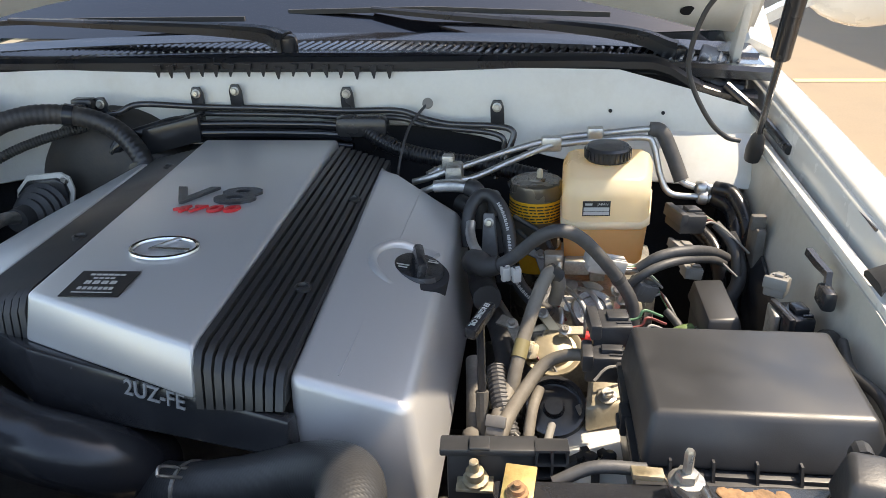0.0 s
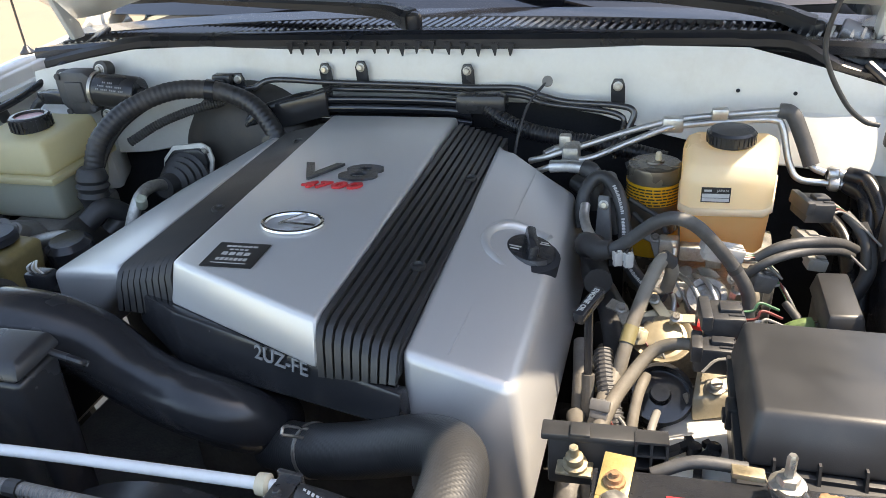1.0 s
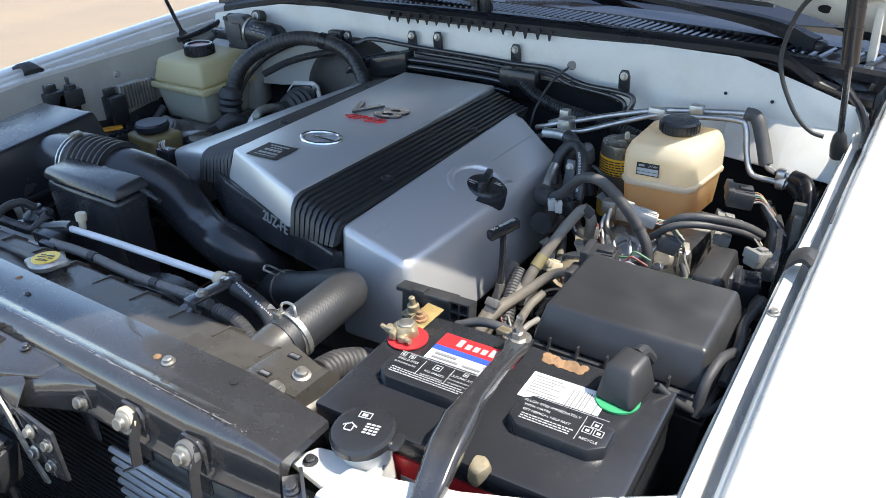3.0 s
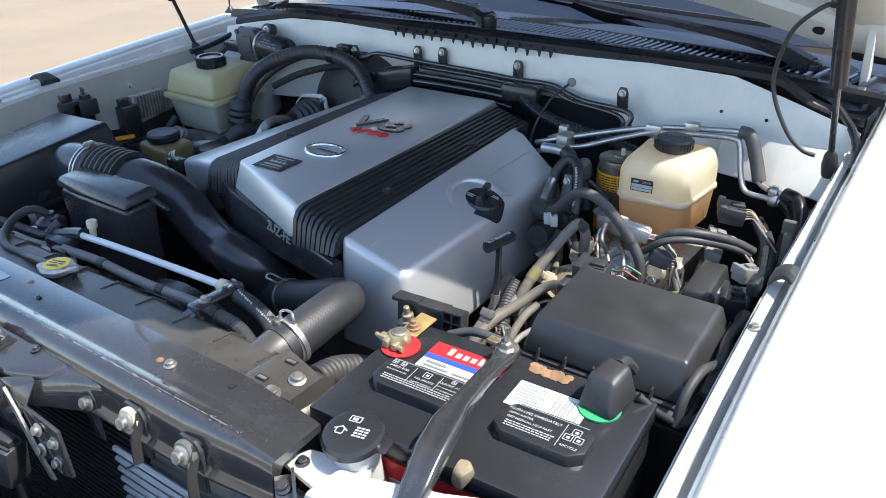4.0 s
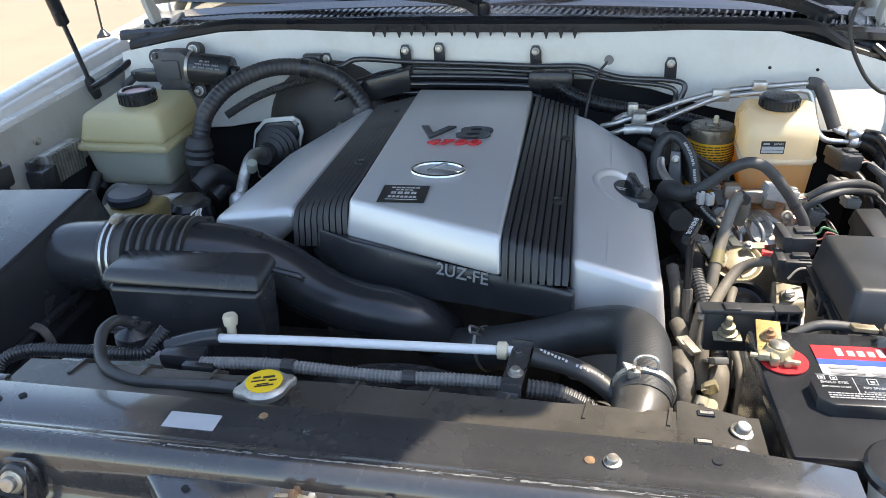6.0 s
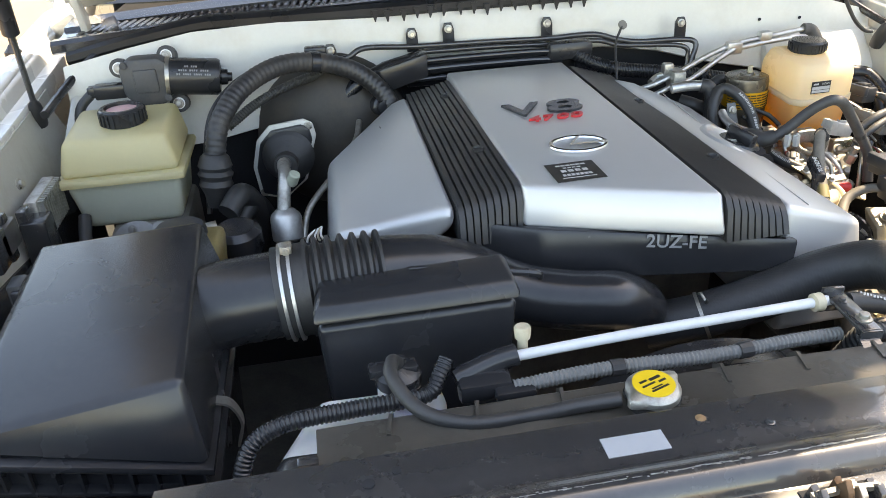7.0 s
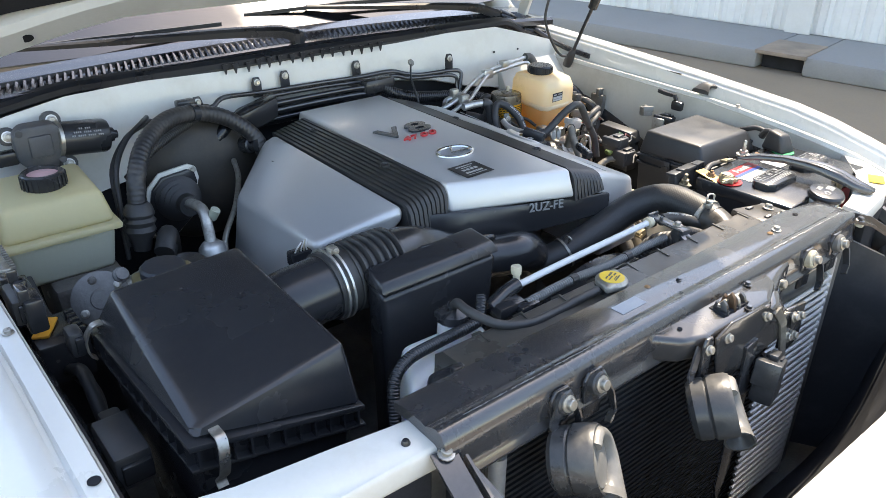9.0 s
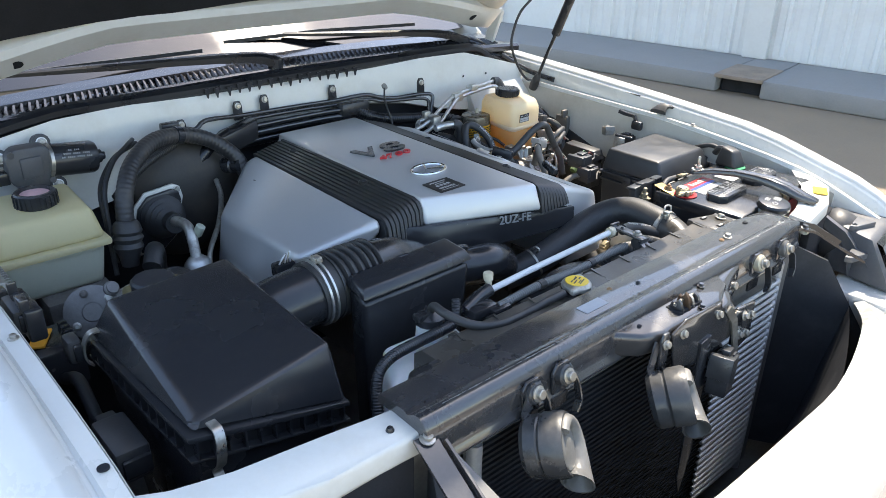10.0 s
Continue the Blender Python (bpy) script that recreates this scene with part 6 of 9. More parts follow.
for at, r in (((0.222, 0.0, 1.0176), 0.0056), ((0.06, -0.053, 1.006), 0.0045), ((0.013, -0.084, 1.002), 0.0045), ((-0.02, 0.0, 1.0176), 0.003)):
    part("bolt", bolt_mesh(NB(), at, (0, -0.05, 1), r), STEEL if r > 0.005 else GLOSSP, beam)
for at in ((0.205, 0.0, 1.0170), (-0.065, 0.016, 1.0155)):
    bm = NB()
    lathe(bm, [(0.0042, 0), (0.0042, 0.001), (0.003, 0.0020), (0, 0.0024)], at, (0, 0, 1), 10)
    part("rivet", bm, RUST, beam)
for x, y, r in ((-0.29, 0.012, 0.0035), (-0.31, 0.004, 0.0045), (-0.10, -0.06, 0.003), (0.30, 0.012, 0.004)):
    bm = NB()
    lathe(bm, [(r, 0), (r, 0.0012), (0, 0.0012)], (x, y, 1.0045 if y < -0.05 else 1.0168), (0, 0, 1), 12)
    part("hole", bm, PADVOID, beam)
# hanging tabs with bolts on the beam's front face
for at, w in (((-0.300, -0.051, 0.990), 0.032), ((-0.249, -0.053, 0.993), 0.034), ((0.150, -0.052, 0.975), 0.026), ((0.228, -0.050, 0.988), 0.036), ((0.311, -0.050, 0.988), 0.034), ((-0.086, -0.090, 0.985), 0.020), ((-0.050, -0.092, 0.988), 0.018), ((0.040, -0.092, 0.984), 0.018)):
    t = thing("front_tab", at, "bolted black steel tab on the radiator beam", "bracket", "beam tabs")
    bm = NB()
    x, y, z = at
    prof = [(x - w / 2, z + 0.008), (x - w * 0.3, z + 0.018), (x + w * 0.3, z + 0.018), (x + w / 2, z + 0.008), (x + w * 0.42, z - 0.045), (x - w * 0.42, z - 0.045)]
    extr(bm, prof, "y", y - 0.004, y, 0.001)
    if w > 0.03:
        bar(bm, [V((x + w * 0.30, y - 0.002, z + 0.012)), V((x + w * 0.42, y - 0.016, z - 0.010)), V((x + w * 0.50, y - 0.020, z - 0.034)), V((x + w * 0.15, y - 0.024, z - 0.044))], 0.010, 0.0025, up=(1, 0, 0.2))
    part("tab", bm, GLOSSP, t)
    big = w > 0.03
    face = V((x, y - 0.004, z + 0.002))
    way = V((0.05, -1, 0.25)).normalized()
    if big:
        part("bush", lathe(NB(), [(0.0125, -0.004), (0.0135, 0.0), (0.0135, 0.007), (0.0115, 0.009), (0.0, 0.009)], face, way, 20), HORNFACE if x > 0.25 else CREAM if x > 0 else HORNP, t, "dusty rubber bush")
    part("bolt", bolt_mesh(NB(), face + way * (0.009 if big else 0.0), way, 0.0078 if w > 0.024 else 0.006), STEEL, t)
for at in ((0.118, -0.098, 0.955), (0.142, -0.096, 0.948), (0.112, -0.098, 0.925), (0.136, -0.096, 0.918)):
    part("bolt", bolt_mesh(NB(), at, (0.05, -1, 0.3), 0.006), STEEL, beam)
bm = NB()
extr(bm, [(0.100, 0.972), (0.152, 0.966), (0.156, 0.905), (0.126, 0.896), (0.098, 0.910)], "y", -0.096, -0.091, 0.002)
part("pressed_plate", bm, GLOSSP, beam)
# bonnet latch in its shelf
latch = thing("bonnet_latch", (0, -0.10, 0.95), "greasy steel bonnet latch set in the shelf", "bonnet latch")
bm = NB()
extr(bm, [(-0.075, 0.998), (-0.045, 1.010), (0.03, 1.005), (0.06, 0.985), (0.115, 0.965), (0.125, 0.93), (0.06, 0.93), (0.0, 0.92), (-0.06, 0.94)], "y", -0.0962, -0.0918, 0.002)
part("plate", bm, GLOSSP, latch)
bm = NB()
box(bm, (-0.030, -0.0770, 0.990), (0.024, -0.0533, 1.0055), 0.001)
part("slot", bm, PADVOID, latch, "dark slot in the shelf")
for x0, hgt, mt, nm in ((-0.026, 0.017, GLOSSP, "side_plate"), (-0.010, 0.022, GREASED, "claw"), (0.001, 0.015, STEEL, "pawl"), (0.015, 0.013, GLOSSP, "side_plate")):
    bm = NB()
    extr(bm, [(-0.0785, 1.000), (-0.0740, 1.004 + hgt * 0.7), (-0.0681, 1.004 + hgt), (-0.0629, 1.004 + hgt * 0.5), (-0.0592, 1.004 + hgt * 0.75), (-0.0548, 1.002)], "x", x0, x0 + 0.005, 0.001)
    part(nm, bm, mt, latch)
bm = NB()
bar(bm, [V((-0.028, -0.0652, 1.012)), V((-0.006, -0.0652, 1.014)), V((0.020, -0.0652, 1.011))], 0.004, 0.004)
part("pin", bm, STEEL, latch)
bm = NB()
bar(bm, [V((0.065, -0.0970, 0.985)), V((0.085, -0.0992, 0.96)), V((0.10, -0.0992, 0.92)), V((0.115, -0.0977, 0.885))], 0.012, 0.003, up=(0, 1, 0.2))
part("lever", bm, STEEL, latch)
bm = NB()
hexa(bm, [V((0.05, -0.0940, 0.992)), V((0.075, -0.0940, 0.99)), V((0.098, -0.0770, 0.996)), V((0.085, -0.0733, 0.998))], [V((0.055, -0.0977, 0.965)), V((0.08, -0.0977, 0.962)), V((0.098, -0.1, 0.965)), V((0.085, -0.0807, 0.965))], 0.003)
part("guide", bm, GLOSSP, latch)


def horn(at, spin, lab):
    """A shell horn: a drum with a flared throat curling under it."""
    t = thing("horn", at, lab, "horn", "pair of horns")
    m = Matrix.Translation(at) @ Euler((0, 0, radians(spin))).to_matrix().to_4x4()
    ax = (m.to_3x3() @ V((0.5, -0.8, 0.33)))
    bm = NB()
    lathe(bm, [(0.015, -0.040), (0.032, -0.038), (0.037, -0.032), (0.037, -0.018), (0.0355, -0.016), (0.0385, -0.013), (0.0385, 0.008), (0.036, 0.013), (0.033, 0.013), (0.031, 0.009), (0.0, 0.009)], at, ax, 32)
    part("drum", bm, HORNP, t)
    bm = NB()
    axn = V(ax).normalized()
    lathe(bm, [(0.030, 0.0), (0.029, 0.002), (0.022, 0.003), (0.0, 0.0035)], V(at) + axn * 0.009, ax, 28)
    part("face", bm, HORNFACE, t, "dusty grey face")
    down = (V((0.1, 0, -1)) - axn * V((0.1, 0, -1)).dot(axn)).normalized()
    side = -axn.cross(down)
    if side.x < 0:
        side = -side
    c = V(at) + axn * 0.010
    bm = NB()
    pts = [c + (side * math.cos(a) + down * math.sin(a)) * r for a, r in ((radians(-105), 0.024), (radians(-60), 0.027), (radians(-10), 0.029), (radians(35), 0.032), (radians(66), 0.037), (radians(88), 0.045), (radians(102), 0.052))]
    path = spline(pts, 6)
    n = len(path)
    rings = []
    for i, p in enumerate(path):
        k = i / (n - 1)
        d = (path[min(i + 1, n - 1)] - path[max(i - 1, 0)]).normalized()
        w = axn.cross(d).normalized()
        hw = 0.006 + 0.007 * k + 0.018 * k ** 4
        hh = 0.009 + 0.005 * k + 0.005 * k ** 3
        rings.append([p + w * hw * math.cos(q) + axn * (hh * math.sin(q)) for q in (2 * math.pi * j / 16 for j in range(16))])
    d = (path[-1] - path[-2]).normalized()
    for back, sc in ((0.0, 0.86), (0.010, 0.66), (0.028, 0.40)):
        rings.append([path[-1] - d * back + (q - path[-1]) * sc for q in rings[n - 1]])
    loft(bm, rings)
    part("trumpet", bm, HORNFACE, t, "dusty grey scroll ending in a mouth")
    bm = NB()
    bar(bm, [V(at) - axn * 0.03, V(at) - axn * 0.034 + V((0, 0.012, 0.04)), V(at) + V((0.0, 0.043, 0.060))], 0.011, 0.003, up=(0, -1, 0.3))
    part("bracket", bm, GLOSSP, t)
    return t


horn(V((-0.302, -0.102, 0.946)), 0, "dusty black shell horn below the beam")
horn(V((-0.094, -0.130, 0.930)), 8, "dusty black shell horn beside the condenser")
connector("crash_sensor", (0.045, -0.115, 0.895), (0.05, 0.03, 0.055), (0, 12, 15), HORNP, "dark grey crash sensor in front of the condenser", cat="sensor")
bm = NB()
extr(bm, [(0.0, 0.955), (0.025, 0.96), (0.03, 0.75), (0.012, 0.68), (0.0, 0.72)], "y", -0.10, -0.096, 0.001)
solo("sensor_stay", bm, GLOSSP, "black steel stay in front of the condenser", "bracket")
cond = thing("condenser", (0.0, -0.04, 0.5), "finned aluminium air conditioning condenser", "condenser")
bm = NB()
box(bm, (-0.38, -0.034, 0.50), (0.40, -0.026, 0.945))
part("fin_core", bm, DARK, cond)
# fine fins in a near-black tone, much darker than the cooler tubes
BLACKFIN = surface("near-black condenser fins", (0.016, 0.017, 0.02), 0.55, metal=0.2, var=0.3, bump=0.2, dirt=0.2, dirt_colour=(0.09, 0.085, 0.08))
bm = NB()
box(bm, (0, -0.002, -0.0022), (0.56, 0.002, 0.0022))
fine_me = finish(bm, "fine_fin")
fine_me.materials.append(BLACKFIN)
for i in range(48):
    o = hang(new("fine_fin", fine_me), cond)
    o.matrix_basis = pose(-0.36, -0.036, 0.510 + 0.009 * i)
bm = NB()
tube(bm, [(0.165, 0, 0), (0.322, 0, 0), (0.334, 0.004, 0.002), (0.340, 0.014, 0.004)], 0.0036, 8, 4)
tube_me = finish(bm, "cooler_tube")
tube_me.materials.append(FIN)
for i in range(28):
    o = hang(new("cooler_tube", tube_me), cond)
    o.matrix_basis = pose(0, -0.050, 0.535 + 0.0142 * i)
for x in (-0.372, 0.352):
    bm = NB()
    tube(bm, [(x, -0.036, 0.50), (x, -0.036, 0.945)], 0.010, 12, straight=True)
    part("header", bm, FIN, cond)
bm = NB()
tube(bm, [(-0.33, -0.09, 0.80), (-0.36, -0.08, 0.72), (-0.35, -0.07, 0.6)], 0.010, 10, 5)
solo("horn_cable", bm, RUBBER, "black cable below the horn", "cable")
hose_thing("front_cable", [(-0.47, -0.06, 0.90), (-0.455, -0.08, 0.88), (-0.44, -0.07, 0.83), (-0.42, -0.06, 0.74)], 0.006, HOSE, "grey cable beside the front stay", "cable")
# stay between beam and grille
st = thing("grille_stay", (-0.45, -0.08, 0.95), "black bracket bolted to the white panel end", "bracket")
bm = NB()
bar(bm, [V((-0.452, -0.040, 0.998)), V((-0.458, -0.075, 0.985)), V((-0.462, -0.13, 0.955)), V((-0.47, -0.20, 0.93))], 0.026, 0.004)
bar(bm, [V((-0.436, -0.055, 0.992)), V((-0.445, -0.13, 0.960)), V((-0.453, -0.20, 0.935))], 0.003, 0.014)
part("stay", bm, GLOSSP, st)
part("bolt", bolt_mesh(NB(), (-0.452, -0.046, 0.999), (0, -0.2, 1), 0.007), STEEL, st)
bm = NB()
bar(bm, [V((-0.435, -0.060, 0.975)), V((-0.425, -0.12, 0.945)), V((-0.42, -0.19, 0.925))], 0.022, 0.003)
solo("grille_bracket", bm, HORNFACE, "grey steel bracket beside the black stay", "bracket")

# ---- washer filler, battery fittings ----
wash = thing("washer_filler", (0.438, 0.03, 0.8), "white washer filler neck with a black snap cap", "washer filler")
bm = NB()
lathe(bm, [(0.020, -0.20), (0.020, -0.03), (0.023, -0.012), (0.024, 0.0), (0, 0.0)], (0.438, 0.030, 1.004), (-0.05, -0.12, 1), 24)
part("neck", bm, BOTTLE, wash)
bm = NB()
ax = V((-0.05, -0.12, 1))
lathe(bm, [(0.027, -0.006), (0.0295, -0.003), (0.0295, 0.003), (0.027, 0.0065), (0.022, 0.0075), (0.0, 0.0085)], (0.438, 0.030, 1.008), ax, 32)
wcm = plane_m((0.438, 0.030, 1.0165), (1, 0.15, 0.07), (-0.15, 1, 0.1)) @ Matrix.Diagonal((0.78, 0.78, 1, 1))
box(bm, (0.026, -0.012, -0.014), (0.048, 0.012, -0.008), 0.003, m=wcm)
part("snap_cap", bm, BLACKP, wash, "black cap with white pictograms")
rows = [(0.004 + 0.0062 * i, -0.002 + 0.0042 * j, 0.0088 + 0.0062 * i, 0.0004 + 0.0042 * j) for i in range(3) for j in range(-2, 2)]
rows += [(-0.012, 0.010, 0.004, 0.0112), (-0.012, 0.018, 0.004, 0.0192), (-0.012, 0.010, -0.0108, 0.019), (0.0028, 0.010, 0.004, 0.019), (-0.008, 0.0125, -0.001, 0.0165)]
rows += [(-0.022 + 0.002 * i, -0.004 - 0.0012 * abs(i - 4) + 0.003, -0.0205 + 0.002 * i, -0.002 - 0.0012 * abs(i - 4) + 0.003) for i in range(9)]
rows += [(-0.018, -0.012, -0.009, -0.0105), (-0.019, -0.0105, -0.0178, -0.003), (-0.0094, -0.0105, -0.0082, -0.003)]
part("print", bars(NB(), wcm, rows, 0.0004), PRINT, wash)
bm = NB()
hexa(bm, [V((0.385, -0.012, 0.985)), V((0.43, -0.020, 0.985)), V((0.47, 0.0, 0.982)), V((0.46, 0.03, 0.985)), V((0.40, 0.012, 0.988))], [V((0.385, -0.012, 0.978)), V((0.43, -0.020, 0.978)), V((0.47, 0.0, 0.975)), V((0.46, 0.03, 0.978)), V((0.40, 0.012, 0.981))], 0.002)
wb = thing("filler_bracket", (0.43, 0.0, 0.98), "white plastic flange under the washer filler", "bracket")
part("flange", bm, BOTTLE, wb)
part("clip", bolt_mesh(NB(), (0.405, -0.004, 0.986), (0, 0, 1), 0.0055), GLOSSP, wb)

hold = thing("battery_clamp", (0.51, 0.1, 1.0), "black steel battery hold-down bar", "battery clamp")
bm = NB()
stations = [((0.489, 0.224, 1.010), 0.013, 0.003), ((0.491, 0.207, 1.012), 0.0125, 0.004), ((0.496, 0.185, 1.017), 0.0085, 0.005), ((0.502, 0.14, 1.024), 0.0085, 0.006), ((0.506, 0.10, 1.025), 0.010, 0.007), ((0.510, 0.07, 1.024), 0.0150, 0.008), ((0.515, 0.04, 1.018), 0.0150, 0.008), ((0.520, 0.015, 1.009), 0.0135, 0.006), ((0.525, -0.010, 1.004), 0.010, 0.004)]
rings = []
for c, w, h in stations:
    c = V(c)
    rings.append([c + V(p) for p in ((-w, 0, -h), (-w, 0, h * 0.5), (-w * 0.7, 0, h), (-w * 0.35, 0, h * 0.7), (w * 0.35, 0, h * 0.7), (w * 0.7, 0, h), (w, 0, h * 0.5), (w, 0, -h))])
loft(bm, rings)
part("bar", bm, GLOSSP, hold, sharp=85)
bm = NB()
lathe(bm, [(0.0125, 0), (0.0125, 0.002), (0.009, 0.003)], (0.489, 0.216, 1.013), (0, 0, 1), 20)
lathe(bm, [(0.0078, 0), (0.0078, 0.007), (0.0036, 0.0075), (0.0036, 0.024), (0.0025, 0.026), (0, 0.026)], (0.489, 0.216, 1.015), (0, 0, 1), 6)
part("nut_and_stud", bm, STEEL, hold)
bm = NB()
hexa(bm, [V((0.531, 0.050, 1.001)), V((0.543, 0.047, 1.000)), V((0.549, 0.058, 1.006)), V((0.540, 0.066, 1.004)), V((0.532, 0.062, 1.007))], [V((0.530, 0.048, 0.985)), V((0.542, 0.046, 0.982)), V((0.551, 0.058, 0.996)), V((0.540, 0.068, 0.996)), V((0.530, 0.063, 0.996))], 0.003, 2)
part("corroded_edge", bm, BRASS, hold)
bm = NB()
box(bm, (0.488, 0.048, 0.99), (0.495, 0.06, 1.003), 0.002)
part("corroded_edge", bm, RUST, hold)
bm = NB()
for i in range(40):
    rr = random.Random(i)
    lathe(bm, [(0.0055, 0), (0.0045, 0.0003 + 0.0004 * rr.random()), (0, 0.0007)], (0.512 + 0.036 * rr.random() + 0.01 * rr.random(), 0.216 + 0.008 * rr.random(), 0.9985), (0, 0, 1), 7)
solo("corrosion", bm, RUST, "orange crust of corrosion on the battery top", "corrosion", "stuff")

neg = thing("battery_terminal", (0.378, 0.18, 0.998), "corroded metal terminal clamp on a red felt washer", "battery terminal")
bm = NB()
lathe(bm, [(0.0215, 0), (0.0215, 0.0015), (0, 0.0015)], (0.381, 0.174, 0.999), (0, 0, 1), 28)
part("felt_washer", bm, RED, neg, "red felt washer")
bm = NB()
rings = []
for h, r0 in ((0.0, 0.0125), (0.004, 0.0135), (0.010, 0.0128), (0.013, 0.0105)):
    rings.append([V((0.376 + (r0 + 0.0012 * math.sin(5 * a + h * 300)) * math.cos(a), 0.178 + (r0 + 0.0012 * math.cos(4 * a)) * math.sin(a), 1.0 + h)) for a in (2 * math.pi * i / 24 for i in range(24))])
loft(bm, rings)
box(bm, (0.356, 0.166, 1.002), (0.370, 0.176, 1.010), 0.002, m=None)
box(bm, (0.366, 0.160, 1.001), (0.374, 0.172, 1.011), 0.002)
box(bm, (0.378, 0.160, 1.001), (0.385, 0.170, 1.009), 0.002)
tube(bm, [(0.350, 0.171, 1.006), (0.392, 0.163, 1.005)], 0.0028, 8, straight=True)
part("clamp", bm, BRASS, neg)
bm = NB()
lathe(bm, [(0.0088, 0.0), (0.0088, 0.003), (0.007, 0.004), (0, 0.0042)], (0.376, 0.179, 1.0115), (0, 0, 1), 16)
part("post", bm, STEEL, neg)
tb = thing("terminal_block", (0.36, 0.26, 0.96), "black fusible link block with a gridded end", "terminal block")
TBM = Matrix.Translation((0.363, 0.249, 1.007)) @ Euler((radians(-6), 0, radians(3.6))).to_matrix().to_4x4() @ Matrix.Diagonal((0.86, 1, 1, 1))
bm = NB()
box(bm, (-0.050, 0.0, -0.050), (0.028, 0.014, -0.004), 0.003, m=TBM)
box(bm, (-0.056, -0.004, -0.006), (0.030, 0.016, 0.0), 0.0015, m=TBM)
box(bm, (-0.030, -0.006, 0.0), (-0.012, 0.010, 0.003), 0.001, m=TBM)
part("body", bm, FUSEP, tb)
for i in range(5):
    bm = NB()
    box(bm, (0.028, -0.006, -0.048 + 0.0118 * i), (0.056, 0.008, -0.0460 + 0.0118 * i), m=TBM)
    part("grid_bar", bm, FUSEP, tb)
for i in range(3):
    bm = NB()
    box(bm, (0.027 + 0.0133 * i, -0.006, -0.048), (0.0292 + 0.0133 * i, 0.008, 0.001), m=TBM)
    part("grid_bar", bm, FUSEP, tb)
bm = NB()
box(bm, (0.028, 0.008, -0.048), (0.056, 0.012, 0.0), 0.0, m=TBM)
part("grid_back", bm, DKGREYC, tb)
bm = NB()
lathe(bm, [(0.0085, -0.012), (0.0100, -0.008), (0.0100, -0.005), (0.0070, -0.004), (0.0070, 0.003), (0.0036, 0.004), (0.0036, 0.013), (0.0026, 0.014), (0, 0.014)], (0.342, 0.238, 0.990), (-0.05, -0.15, 1), 12)
box(bm, (0.328, 0.230, 0.978), (0.356, 0.250, 0.981), 0.001)
part("stud", bm, BRASS, tb, "brassy stud and nut")
link = thing("fusible_link", (0.374, 0.208, 1.0), "yellow plated fusible link with an orange rusty nut", "fuse link")
bm = NB()
m = pose(0.374, 0.208, 0.9995, 8, 0, -6)
box(bm, (-0.0115, -0.014, 0.0), (0.0115, 0.026, 0.0022), 0.0008, m=m)
box(bm, (-0.0115, -0.022, -0.004), (0.0115, -0.012, 0.0016), 0.0008, m=m)
part("strap", bm, surface("yellow zinc strap", (0.46, 0.36, 0.15), 0.4, metal=0.5, var=0.3, scale=60, bump=0.2, dirt=0.6, dirt_scale=50, dirt_colour=(0.40, 0.22, 0.07)), link)
bm = NB()
lathe(bm, [(0.0085, 0), (0.0080, 0.002), (0.0060, 0.0025), (0.0056, 0.006), (0.0030, 0.0065), (0.0028, 0.010), (0, 0.010)], (0.374, 0.208, 1.0022), (0, -0.12, 1), 12)
part("nut", bm, RUST, link)
pos = thing("terminal_cover", (0.603, 0.205, 0.998), "black rubber terminal boot over a green washer", "terminal cover")
bm = NB()
hexa(bm, [V((0.586, 0.199, 1.034)), V((0.615, 0.194, 1.033)), V((0.620, 0.226, 1.038)), V((0.594, 0.230, 1.039))], [V((0.582, 0.186, 0.999)), V((0.622, 0.180, 0.999)), V((0.628, 0.232, 0.999)), V((0.588, 0.238, 0.999))], 0.006, 3)
tube(bm, [(0.606, 0.228, 1.030), (0.608, 0.240, 1.028), (0.612, 0.250, 1.015)], 0.007, 10, 4)
part("boot", bm, RUBBER, pos)
bm = NB()
lathe(bm, [(0.0205, 0), (0.0205, 0.002), (0, 0.002)], (0.603, 0.196, 0.9985), (0, 0, 1), 28)
part("felt_washer", bm, GREEN, pos, "green felt washer")
hose_thing("battery_cable", [(0.628, 0.228, 1.004), (0.65, 0.236, 0.985), (0.668, 0.262, 0.965), (0.682, 0.31, 0.965), (0.688, 0.36, 0.975), (0.686, 0.40, 0.96)], 0.004, RUBBER, "black battery cable curling past the fuse box", "cable")
hose_thing("battery_cable", [(0.40, 0.238, 0.985), (0.43, 0.246, 0.995), (0.468, 0.25, 0.992)], 0.0052, HOSE, "dusty grey cable behind the battery", "cable")
hose_thing("battery_cable", [(0.52, 0.245, 0.975), (0.56, 0.255, 0.972), (0.60, 0.25, 0.975), (0.64, 0.252, 0.97)], 0.0042, RUBBER, "black cable behind the battery", "cable")
bm = NB()
box(bm, (0.345, 0.035, 0.745), (0.665, 0.262, 0.775), 0.004)
solo("battery_tray", bm, GLOSSP, "black steel battery tray", "battery tray")
bm = NB()
hexa(bm, [V((0.455, 0.228, 1.006)), V((0.478, 0.228, 1.005)), V((0.478, 0.242, 1.002)), V((0.455, 0.242, 1.003))], [V((0.455, 0.228, 1.001)), V((0.478, 0.228, 1.0)), V((0.478, 0.242, 0.997)), V((0.455, 0.242, 0.998))], 0.001)
part("foot", bm, BRASS, hold, "yellow corroded foot")

